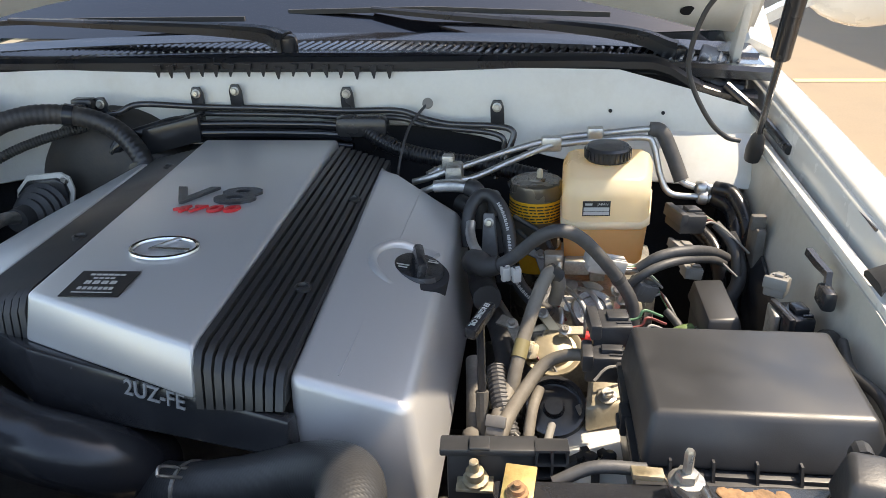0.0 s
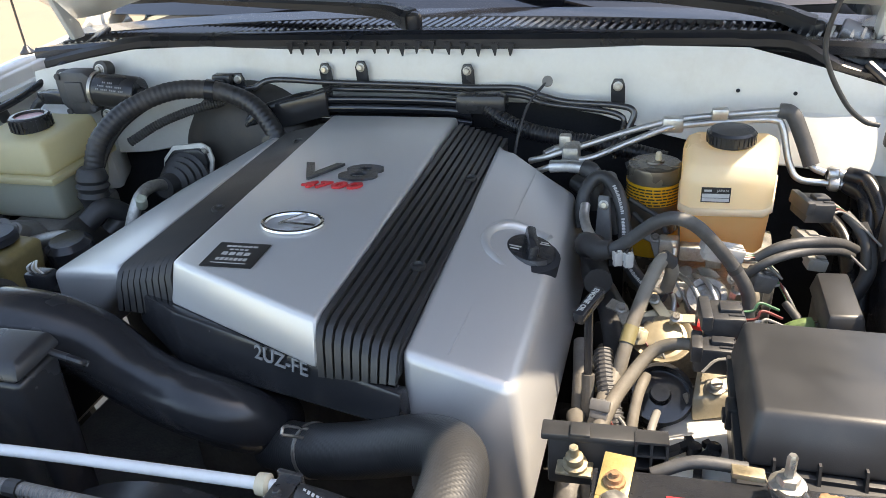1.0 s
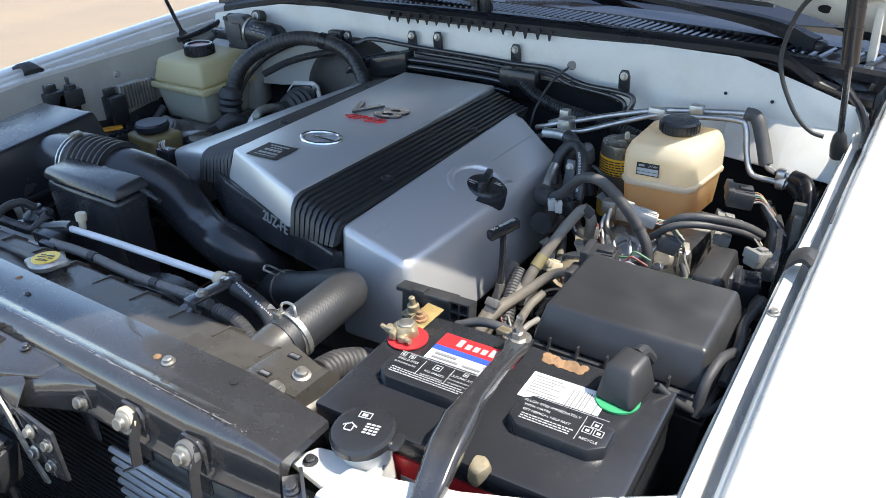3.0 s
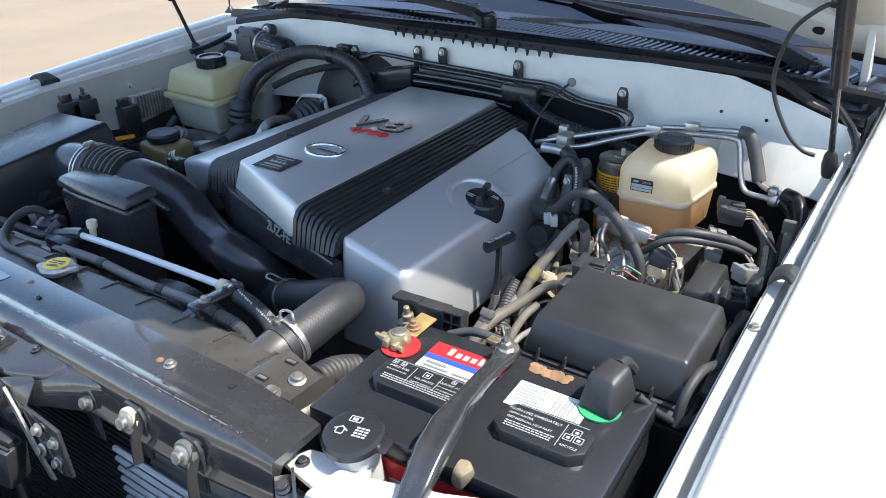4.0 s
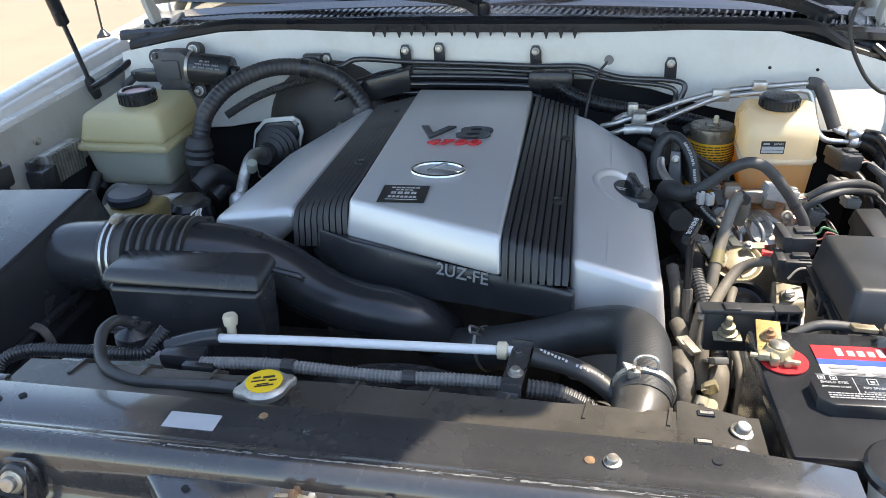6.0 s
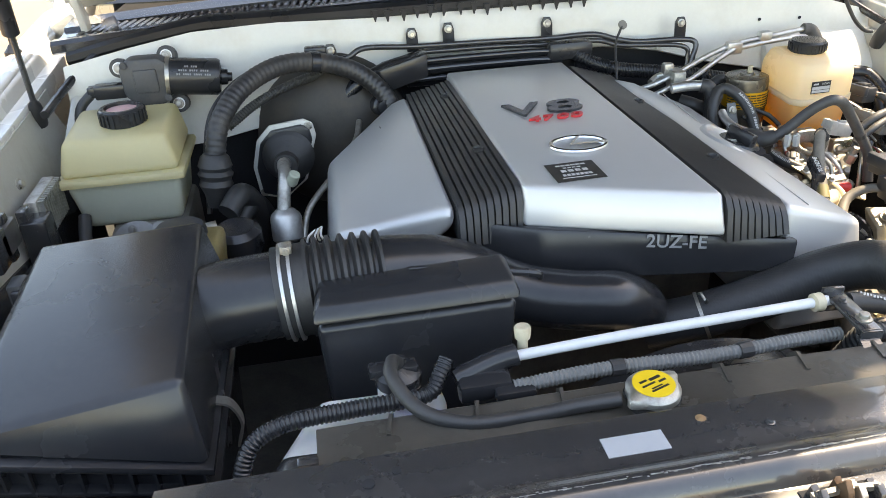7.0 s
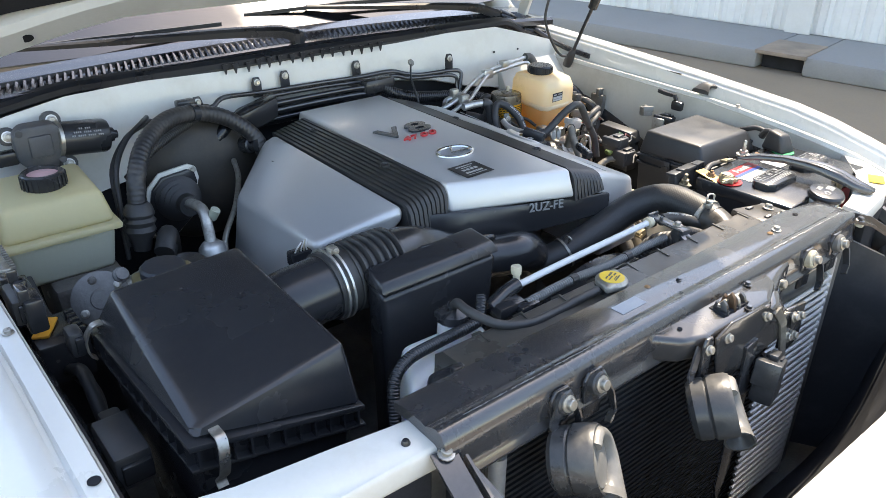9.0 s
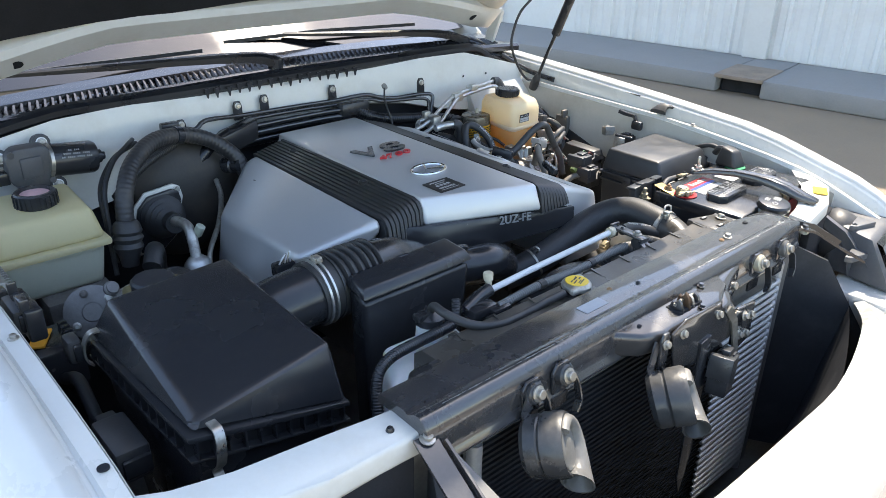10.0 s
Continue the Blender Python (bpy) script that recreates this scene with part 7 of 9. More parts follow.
teb = thing("tank_bracket", (0.30, 0.06, 0.98), "black slotted bracket with two bolts at the tank's end", "bracket")
bm = NB()
hexa(bm, [V((0.272, 0.030, 1.000)), V((0.330, 0.020, 0.998)), V((0.340, 0.092, 0.998)), V((0.278, 0.108, 1.000))], [V((0.272, 0.030, 0.985)), V((0.338, 0.016, 0.945)), V((0.346, 0.094, 0.945)), V((0.278, 0.108, 0.985))], 0.006, 2)
part("plate", bm, TANK, teb)
for x, y in ((0.322, 0.040), (0.328, 0.070)):
    part("bolt", bolt_mesh(NB(), (x, y, 0.9985), (0.2, -0.05, 1), 0.0075), STEEL, teb)
for x, y in ((0.296, 0.052), (0.302, 0.088)):
    bm = NB()
    box(bm, (x - 0.007, y - 0.0035, 0.9995), (x + 0.007, y + 0.0035, 1.0008), 0.0)
    part("slot", bm, PADVOID, teb)
    bm = NB()
    box(bm, (x - 0.005, y - 0.002, 1.0006), (x + 0.006, y + 0.0015, 1.0016), 0.0)
    part("lip", bm, ALU, teb)

# ---- bulkhead pipes and clips ----
for x, y, z in ((-0.143, 0.928, 1.102), (-0.080, 0.928, 1.106), (0.095, 0.930, 1.101), (0.326, 0.892, 1.091), (-0.283, 0.892, 1.095)):
    t = thing("pipe_clip", (x, y, z), "black pipe clip bolted to the white bulkhead", "pipe clip", "bulkhead clips")
    bm = NB()
    prof = [(x - 0.009, z - 0.030), (x - 0.010, z), (x - 0.006, z + 0.010), (x + 0.006, z + 0.010), (x + 0.010, z), (x + 0.011, z - 0.030)]
    extr(bm, prof, "y", y - 0.008, y - 0.002, 0.0015)
    part("tab", bm, BLACKP, t)
    part("bolt", bolt_mesh(NB(), (x, y - 0.008, z), (0, -1, 0.15), 0.0055), STEEL, t)
hose_thing("bulkhead_pipe", [(-0.285, 0.886, 1.078), (-0.255, 0.884, 1.082), (-0.225, 0.895, 1.092), (-0.14, 0.918, 1.082), (0.0, 0.922, 1.078), (0.095, 0.922, 1.075), (0.175, 0.912, 1.078), (0.215, 0.905, 1.068), (0.255, 0.897, 1.062), (0.325, 0.880, 1.064), (0.350, 0.872, 1.058), (0.345, 0.866, 1.035), (0.335, 0.86, 1.0)], 0.0048, GLOSSP, "thin black pipe running along the white bulkhead", "pipe")
hose_thing("bulkhead_pipe", [(-0.13, 0.915, 1.072), (0.0, 0.918, 1.070), (0.095, 0.918, 1.066), (0.180, 0.906, 1.068), (0.225, 0.898, 1.058), (0.325, 0.874, 1.054), (0.336, 0.868, 1.03), (0.325, 0.86, 0.99)], 0.0042, GLOSSP, "second thin black pipe below the first", "pipe")
hose_thing("wiring_loom", [(-0.270, 0.862, 1.020), (-0.235, 0.868, 1.048), (-0.185, 0.882, 1.062), (-0.13, 0.890, 1.064)], lambda k: 0.011 + 0.002 * math.sin(k * 9), SEALP, "black taped wiring loom behind the engine cover", "wiring loom", 12)
hose_thing("corrugated_conduit", [(0.13, 0.884, 1.058), (0.165, 0.872, 1.038), (0.21, 0.862, 1.026), (0.27, 0.856, 1.018), (0.33, 0.852, 1.010), (0.40, 0.850, 0.995)], 0.0125, SEALP, "black corrugated conduit along the bulkhead", "conduit", 14, rib=0.0055)
for z, r in ((1.064, 0.0060), (1.050, 0.0075), (1.034, 0.0055)):
    hose_thing("fuel_pipe", [(-0.15, 0.884, z), (-0.05, 0.888, z), (0.06, 0.888, z - 0.001), (0.11, 0.882, z - 0.003)], r, LOUVRE, "shiny black pipe behind the engine cover", "pipe")
bm = NB()
box(bm, (-0.16, 0.895, 1.018), (0.14, 0.915, 1.062), 0.004)
solo("loom_tray", bm, SEALP, "black plastic tray under the bulkhead pipes", "loom tray")
bm = NB()
hexa(bm, [V((-0.235, 0.872, 1.058)), V((-0.205, 0.862, 1.062)), V((-0.125, 0.872, 1.080)), V((-0.125, 0.905, 1.082)), V((-0.20, 0.90, 1.066))], [V((-0.235, 0.872, 1.020)), V((-0.205, 0.862, 1.020)), V((-0.125, 0.872, 1.040)), V((-0.125, 0.905, 1.040)), V((-0.20, 0.90, 1.020))], 0.004)
solo("loom_cover", bm, BLACKP, "black plastic loom cover on the bulkhead", "loom cover")
bm = NB()
box(bm, (0.085, 0.872, 1.045), (0.165, 0.902, 1.078), 0.010)
solo("loom_cover", bm, BLACKP, "black taped loom junction on the bulkhead", "loom cover")
sens_t = thing("hose_clip_wire", (0.2, 0.83, 1.02), "thin black wire with a grey plastic tip", "wire")
bm = NB()
tube(bm, [(0.185, 0.812, 0.99), (0.190, 0.828, 1.03), (0.200, 0.865, 1.068), (0.221, 0.894, 1.092)], 0.0022, 8, 6)
part("wire", bm, RUBBER, sens_t)
bm = NB()
lathe(bm, [(0.003, -0.004), (0.008, -0.001), (0.008, 0.003), (0, 0.004)], (0.223, 0.897, 1.093), (0.2, -0.7, 0.5), 12)
part("tip", bm, surface("grey plastic tip", (0.2, 0.19, 0.17), 0.6, bump=0.1), sens_t)

# ---- wiper motor ----
wmot = thing("wiper_motor", (-0.55, 0.86, 1.05), "black wiper motor bolted to the white bulkhead", "wiper motor")
bm = NB()
for sx, sz in ((-0.596, 1.110), (-0.590, 1.050), (-0.540, 1.056)):
    lathe(bm, [(0.0055, -0.004), (0.0055, 0.0025), (0.003, 0.003), (0.0, 0.002)], (sx, 0.838, sz), (0, -1, 0), 12)
box(bm, (-0.585, 0.834, 1.066), (-0.550, 0.840, 1.102), 0.003)
prof = [(-0.606, 1.105), (-0.590, 1.118), (-0.545, 1.118), (-0.532, 1.108), (-0.530, 1.070), (-0.545, 1.045), (-0.585, 1.042), (-0.604, 1.062)]
extr(bm, prof, "y", 0.838, 0.872, 0.006)
part("gear_housing", bm, surface("dark grey cast housing", (0.055, 0.057, 0.062), 0.5, var=0.2, bump=0.2, dirt=0.2), wmot, "dark grey gear housing")
bm = NB()
lathe(bm, [(0.020, -0.004), (0.0275, 0.0), (0.0285, 0.004), (0.0285, 0.072), (0.026, 0.077), (0.013, 0.079), (0.012, 0.088), (0.007, 0.089), (0.007, 0.095), (0, 0.095)], (-0.536, 0.858, 1.084), (1, 0.05, -0.12), 28)
can = part("motor_can", bm, BLACKP, wmot, "glossy black motor can with small white print")
bm = NB()
lathe(bm, [(0.0300, 0.0), (0.0300, 0.006)], (-0.540, 0.858, 1.0845), (1, 0.05, -0.12), 28)
part("can_flange", bm, STEEL, wmot)
pm = plane_m((-0.496, 0.8335, 1.094), (1, 0.05, -0.12), (0, 0.35, 1))
part("print", bars(NB(), pm, [(x0 + 0.0032 * i, z0, x0 + 0.0032 * i + 0.0022, z0 + 0.0028) for x0, z0, n in ((-0.012, 0.006, 6), (-0.024, 0.0, 15), (-0.024, -0.006, 16)) for i in range(n) if (i * 7 + n) % 5], 0.0004), GREYPRINT, can)
for x, y, z in ((-0.608, 0.873, 1.102), (-0.537, 0.886, 1.113), (-0.529, 0.866, 1.041)):
    bm = NB()
    lathe(bm, [(0.0145, -0.02), (0.0150, -0.004), (0.0145, 0.0), (0.010, 0.001), (0.0, 0.001)], (x, y - 0.012, z), (0, -1, 0.25), 20)
    part("mount_grommet", bm, RUBBER, wmot)
    part("mount_washer", lathe(NB(), [(0.0092, -0.001), (0.0092, 0.0012), (0.006, 0.0018), (0, 0.0018)], (x, y - 0.0128, z - 0.0002), (0, -1, 0.25), 20), PAPER, wmot, "pale washer")
    part("mount_bolt", bolt_mesh(NB(), (x, y - 0.0145, z), (0, -1, 0.25), 0.0060), STEEL, wmot)
bm = NB()
box(bm, (-0.650, 0.846, 1.058), (-0.602, 0.868, 1.080), 0.003)
box(bm, (-0.660, 0.848, 1.062), (-0.648, 0.866, 1.078), 0.002)
part("plug", bm, BLACKP, wmot)
hose_thing("wiper_cable", [(-0.655, 0.856, 1.068), (-0.676, 0.845, 1.045), (-0.678, 0.82, 1.0), (-0.672, 0.78, 0.95), (-0.672, 0.70, 0.90)], 0.0075, RUBBER, "black sleeved cable down from the wiper motor", "cable")

# ---- brake booster, harness arch, heater boot ----
boost = thing("brake_booster", (-0.30, 0.88, 0.85), "matt black brake booster drum", "brake booster")
bm = NB()
lathe(bm, [(0.130, -0.06), (0.133, -0.01), (0.127, 0.0), (0.131, 0.006), (0.119, 0.03), (0.085, 0.052), (0.045, 0.060), (0, 0.062)], (-0.290, 0.905, 0.950), (-0.08, -1, 0.02), 40)
part("drum", bm, surface("dusty black drum paint", (0.030, 0.027, 0.024), 0.55, var=0.25, bump=0.12, dirt=0.35, dirt_colour=(0.12, 0.09, 0.065)), boost)
bm = NB()
lathe(bm, [(0.016, 0), (0.016, 0.03), (0.012, 0.032), (0.012, 0.05), (0, 0.05)], (-0.215, 0.86, 1.005), (0.2, -1, 0.2), 14)
part("check_valve", bm, BLACKP, boost)
plate = thing("column_boot", (-0.375, 0.83, 0.95), "black column boot on a bare metal gasket plate", "steering boot")
bm = NB()
prof = [(-0.418, 0.975), (-0.395, 0.998), (-0.340, 1.004), (-0.326, 0.996), (-0.322, 0.975), (-0.332, 0.945), (-0.345, 0.90), (-0.385, 0.868), (-0.425, 0.880), (-0.430, 0.93)]
extr(bm, prof, "y", 0.826, 0.832, 0.002)
part("gasket_plate", bm, BAYWHITE, plate, "bare pale metal plate")
bm = NB()
prof2 = [(x * 0.88 - 0.378 * 0.12, z * 0.90 + 0.932 * 0.10) for x, z in prof]
extr(bm, prof2, "y", 0.818, 0.827, 0.003)
part("flange", bm, BLACKP, plate)
bm = NB()
lathe(bm, [(0.040, 0.0), (0.042, 0.008), (0.036, 0.012), (0.038, 0.020), (0.031, 0.024), (0.033, 0.032), (0.025, 0.037), (0.027, 0.044), (0.019, 0.050), (0.018, 0.07), (0.0, 0.07)], (-0.370, 0.820, 0.948), (-0.05, -1, 0.12), 28)
part("bellows", bm, RUBBER, plate)
for x, z in ((-0.334, 0.992), (-0.418, 0.885)):
    part("bolt", bolt_mesh(NB(), (x, 0.826, z), (0, -1, 0.1), 0.0055), STEEL, plate)
shaft = thing("steering_shaft", (-0.38, 0.7, 0.92), "bare aluminium joint and shaft below the boot", "steering shaft")
bm = NB()
tube(bm, [(-0.372, 0.765, 0.955), (-0.376, 0.73, 0.968), (-0.374, 0.695, 0.968), (-0.378, 0.672, 0.945), (-0.382, 0.655, 0.915)], 0.0095, 12, 6)
part("rod", bm, ALU, shaft)
bm = NB()
lathe(bm, [(0.012, 0.0), (0.021, 0.008), (0.023, 0.014), (0.023, 0.045), (0.018, 0.05)], (-0.380, 0.665, 0.925), (0.0, -0.35, -1), 20)
part("joint", bm, PIPE, shaft)
bm = NB()
lathe(bm, [(0.007, 0), (0.0085, 0.003), (0.0085, 0.020), (0.006, 0.022), (0, 0.022)], (-0.366, 0.682, 0.955), (0.4, -0.4, 1), 12)
part("bleed_valve", bm, surface("pale green plastic", (0.36, 0.38, 0.30), 0.5, bump=0.1), shaft)
hose_thing("harness_arch", [(-0.476, 0.715, 0.962), (-0.470, 0.722, 1.0), (-0.458, 0.738, 1.040), (-0.425, 0.775, 1.075), (-0.368, 0.818, 1.094), (-0.305, 0.845, 1.088), (-0.248, 0.848, 1.068), (-0.206, 0.832, 1.032), (-0.190, 0.815, 0.99)], 0.0152, surface("black ribbed tape", (0.026, 0.026, 0.028), 0.42, var=0.2, bump=0.2, dirt=0.12), "thick black taped harness arching over the booster", "wiring harness", rib=0.0085, groove=0.0007, seg=18, rings=((0.62, 0.014, BLACKP),))
bm = NB()
lathe(bm, [(0.016, 0.03), (0.021, 0.025), (0.025, 0.012), (0.022, 0.006), (0.026, 0.0), (0.022, -0.008), (0.025, -0.016), (0.018, -0.03), (0.014, -0.05), (0, -0.05)], (-0.474, 0.712, 0.972), (0.1, 0.12, 1), 24)
solo("harness_grommet", bm, RUBBER, "ribbed rubber grommet at the harness's foot", "grommet")
for k, pts in enumerate(([(-0.492, 0.735, 0.92), (-0.488, 0.755, 0.99), (-0.474, 0.785, 1.040), (-0.440, 0.825, 1.070), (-0.400, 0.862, 1.082), (-0.375, 0.90, 1.080)], [(-0.497, 0.73, 0.90), (-0.49, 0.76, 0.98), (-0.475, 0.81, 1.03), (-0.43, 0.86, 1.062), (-0.38, 0.90, 1.068), (-0.36, 0.925, 1.065)], [(-0.455, 0.80, 1.012), (-0.41, 0.825, 1.036), (-0.36, 0.850, 1.052), (-0.31, 0.875, 1.060), (-0.27, 0.895, 1.058)])):
    hose_thing("vacuum_hose", pts, 0.0042 if k < 2 else 0.0078, RUBBER, "black hose lying behind the harness arch", rib=0.0045 if k == 2 else None)
bm = NB()
box(bm, (-0.325, 0.872, 1.083), (-0.290, 0.892, 1.105), 0.004)
box(bm, (-0.318, 0.856, 1.078), (-0.296, 0.876, 1.10), 0.004)
solo("harness_bracket", bm, BLACKP, "black plastic bracket above the harness arch", "bracket")
hose_thing("booster_pipe", [(-0.25, 0.83, 0.99), (-0.262, 0.79, 0.97), (-0.30, 0.73, 0.945), (-0.345, 0.685, 0.91), (-0.36, 0.65, 0.87)], 0.005, STEEL, "slim dull metal pipe beside the engine cover", "pipe")

# ---- steering pump reservoir and brake hardware under it ----
ps = thing("steering_reservoir", (-0.505, 0.53, 0.9), "amber steering fluid reservoir with a black cap", "fluid reservoir")
bm = NB()
hexa(bm, [V((-0.548, 0.498, 0.958)), V((-0.456, 0.492, 0.955)), V((-0.452, 0.568, 0.958)), V((-0.545, 0.572, 0.960))], [V((-0.538, 0.505, 0.86)), V((-0.464, 0.502, 0.86)), V((-0.462, 0.560, 0.86)), V((-0.538, 0.562, 0.86))], 0.010, 3)
part("body", bm, surface("brown translucent plastic", (0.20, 0.155, 0.065), 0.35, var=0.2, bump=0.05, sss=0.2, dirt=0.4, dirt_colour=(0.08, 0.06, 0.04)), ps)
bm = NB()
lathe(bm, [(0.031, 0.0), (0.0335, 0.003), (0.0335, 0.012), (0.030, 0.016), (0.0, 0.017)], (-0.505, 0.534, 0.960), (0, 0, 1), 12)
part("cap", bm, surface("blue-black plastic", (0.020, 0.023, 0.031), 0.42, bump=0.1), ps)
act = thing("master_cylinder", (-0.56, 0.64, 0.86), "dusty cast aluminium cylinder below the reservoir", "master cylinder")
bm = NB()
fax = V((-0.30, -1, 0.50)).normalized()
fcen = V((-0.580, 0.605, 0.912))
CASTING = surface("oily grey casting", (0.20, 0.195, 0.19), 0.5, metal=0.4, var=0.25, bump=0.25, dirt=0.4, dirt_colour=(0.13, 0.115, 0.10))
lathe(bm, [(0.034, -0.060), (0.040, -0.050), (0.040, -0.006), (0.0425, -0.005), (0.0425, -0.001), (0.041, 0.0), (0.016, 0.001), (0.014, 0.003), (0, 0.003)], fcen, fax, 32)
cyl_cover = part("cover", bm, CASTING, act, "round grey cast end cover")
fq = fax.to_track_quat("Z", "Y").to_matrix()
for a in (35, 105, 215, 290):
    part("cover_bolt", bolt_mesh(NB(), fcen + fq @ V((0.031 * math.cos(radians(a)), 0.031 * math.sin(radians(a)), 0.0005)), fax, 0.0052), STEEL if a != 105 else DARK, cyl_cover)
bm = NB()
lathe(bm, [(0.012, -0.01), (0.012, 0.012), (0.009, 0.014), (0.009, 0.018), (0, 0.018)], fcen + V((0.034, 0.012, 0.022)), (0.1, -0.8, 0.6), 14)
part("port", bm, CASTING, act)
bm = NB()
tube(bm, [(-0.555, 0.62, 0.905), (-0.53, 0.625, 0.912), (-0.50, 0.63, 0.918), (-0.475, 0.635, 0.92)], 0.011, 14, 4)
part("outlet", bm, ALU, act)
bm = NB()
hexa(bm, [V((-0.63, 0.66, 0.915)), V((-0.52, 0.66, 0.915)), V((-0.52, 0.82, 0.92)), V((-0.63, 0.82, 0.92))], [V((-0.62, 0.67, 0.80)), V((-0.52, 0.67, 0.80)), V((-0.52, 0.82, 0.80)), V((-0.62, 0.82, 0.80))], 0.01)
part("body", bm, DARK, act)
bm = NB()
lathe(bm, [(0.030, -0.04), (0.034, -0.03), (0.034, 0.0), (0.025, 0.008), (0, 0.009)], (-0.445, 0.600, 0.928), (0, -0.1, 1), 24)
solo("steering_pump_cap", bm, BLACKP, "flat black round cover beside the air box", "pump cover")
bolt_thing((-0.620, 0.733, 0.878), (0, -1, 0.3), 0.0075)
for at in ((-0.46, 0.66, 0.93), (-0.45, 0.69, 0.90)):
    hose_thing("steering_hose", [V(at), V(at) + V((0.02, 0.03, 0.015)), V(at) + V((0.035, 0.07, -0.03)), V(at) + V((0.03, 0.1, -0.1))], 0.016, RUBBER, "short fat black hose beside the boot")
bm = NB()
tube(bm, [(-0.34, 0.46, 0.945), (-0.335, 0.44, 0.962), (-0.338, 0.43, 0.972)], 0.006, 10, 4)
box(bm, (-0.352, 0.425, 0.962), (-0.318, 0.448, 0.985), 0.004)
plug_t = solo("airflow_plug", bm, BLACKP, "black plug with pale wires beside the silver cover", "connector")
for i in range(5):
    bm = NB()
    tube(bm, [(-0.345 + 0.005 * i, 0.432, 0.984), (-0.342 + 0.0035 * i, 0.428, 0.994), (-0.334 + 0.002 * i, 0.430, 1.000 + 0.001 * i)], 0.0013, 6, 4)
    part("wire", bm, (PAPER, LOOM, PAPER, CREAM, PAPER)[i], plug_t)

# ---- along the left inner wing ----
for lo, hi, lab in (((-0.672, 0.435, 0.985), (-0.650, 0.475, 1.030), "black relay on the inner wing"), ((-0.672, 0.485, 0.975), (-0.655, 0.505, 1.035), "slim black relay bracket on the inner wing"), ((-0.672, 0.56, 0.93), (-0.640, 0.60, 0.99), "small black box on the inner wing")):
    lo, hi = (lo[0] - 0.03, *lo[1:]), (hi[0] - 0.03, *hi[1:])
    t = thing("relay", lo, lab, "relay")
    bm = NB()
    box(bm, lo, hi, 0.004)
    part("case", bm, BLACKP, t)
    bm = NB()
    box(bm, (lo[0] - 0.002, lo[1] + 0.008, hi[2] - 0.004), (lo[0] + 0.010, hi[1] - 0.008, hi[2] + 0.014), 0.002)
    part("bracket", bm, GLOSSP, t)
ecu = thing("finned_module", (-0.66, 0.64, 0.95), "grey finned aluminium control module on the wing", "control module")
bm = NB()
box(bm, (-0.702, 0.595, 0.950), (-0.685, 0.685, 1.005), 0.003)
part("case", bm, ALU, ecu)
for i in range(11):
    bm = NB()
    y = 0.600 + 0.008 * i
    box(bm, (-0.686, y, 0.953), (-0.678, y + 0.003, 1.003))
    part("fin", bm, ALU, ecu)
bolt_thing((-0.704, 0.612, 1.025), (1, -0.2, 0.2), 0.006)
fb2 = thing("relay_box", (-0.65, 0.53, 0.86), "black relay box with an orange tag", "relay box")
bm = NB()
box(bm, (-0.692, 0.500, 0.86), (-0.626, 0.585, 0.925), 0.005)
part("case", bm, BLACKP, fb2)
bm = NB()
box(bm, (-0.0110, -0.025, 0), (0.0110, 0.025, 0.004), 0.001, m=pose(-0.671, 0.546, 0.926, 0, 0, -28))
part("tag", bm, surface("orange tag", (0.75, 0.33, 0.03), 0.45, bump=0.05), fb2, "orange tag")
for i in range(5):
    bm = NB()
    box(bm, (-0.640, 0.508 + 0.014 * i, 0.924), (-0.628, 0.517 + 0.014 * i, 0.932), 0.001)
    part("slot_rib", bm, BLACKP, fb2)
for lo, hi, lab in (((-0.668, 0.30, 0.84), (-0.642, 0.36, 0.90), "dark grey sensor box beside the air box"), ((-0.67, 0.40, 0.955), (-0.652, 0.43, 0.99), "black plastic cable guide"), ((-0.712, 0.455, 0.99), (-0.680, 0.515, 1.025), "black plug block on the wing"), ((-0.690, 0.205, 0.90), (-0.650, 0.285, 0.945), "dark grey relay block beside the air box")):
    t = thing("plug_block", lo, lab, "connector")
    bm = NB()
    box(bm, lo, hi, 0.005)
    part("case", bm, DKGREYC, t)
    bm = NB()
    box(bm, (lo[0] + 0.006, lo[1] - 0.006, (lo[2] + hi[2]) / 2 - 0.012), (hi[0] - 0.002, lo[1] + 0.006, (lo[2] + hi[2]) / 2 + 0.012), 0.002)
    part("socket", bm, BLACKP, t)
for pts in ([(-0.66, 0.50, 0.88), (-0.655, 0.45, 0.90), (-0.655, 0.40, 0.87), (-0.66, 0.33, 0.86)], [(-0.655, 0.55, 0.86), (-0.64, 0.49, 0.84), (-0.65, 0.42, 0.84), (-0.655, 0.36, 0.82)], [(-0.66, 0.68, 0.94), (-0.655, 0.62, 0.90), (-0.645, 0.57, 0.90)]):
    hose_thing("wing_loom", pts, 0.009, RUBBER, "black wiring loom along the inner wing", "wiring loom")
bolt_thing((-0.734, 0.344, rail_z(0.344, -1)), (0, 0, 1), 0.005)
bolt_thing((0.6965, 0.359, rail_z(0.359, 1)), (0, 0, 1), 0.005)
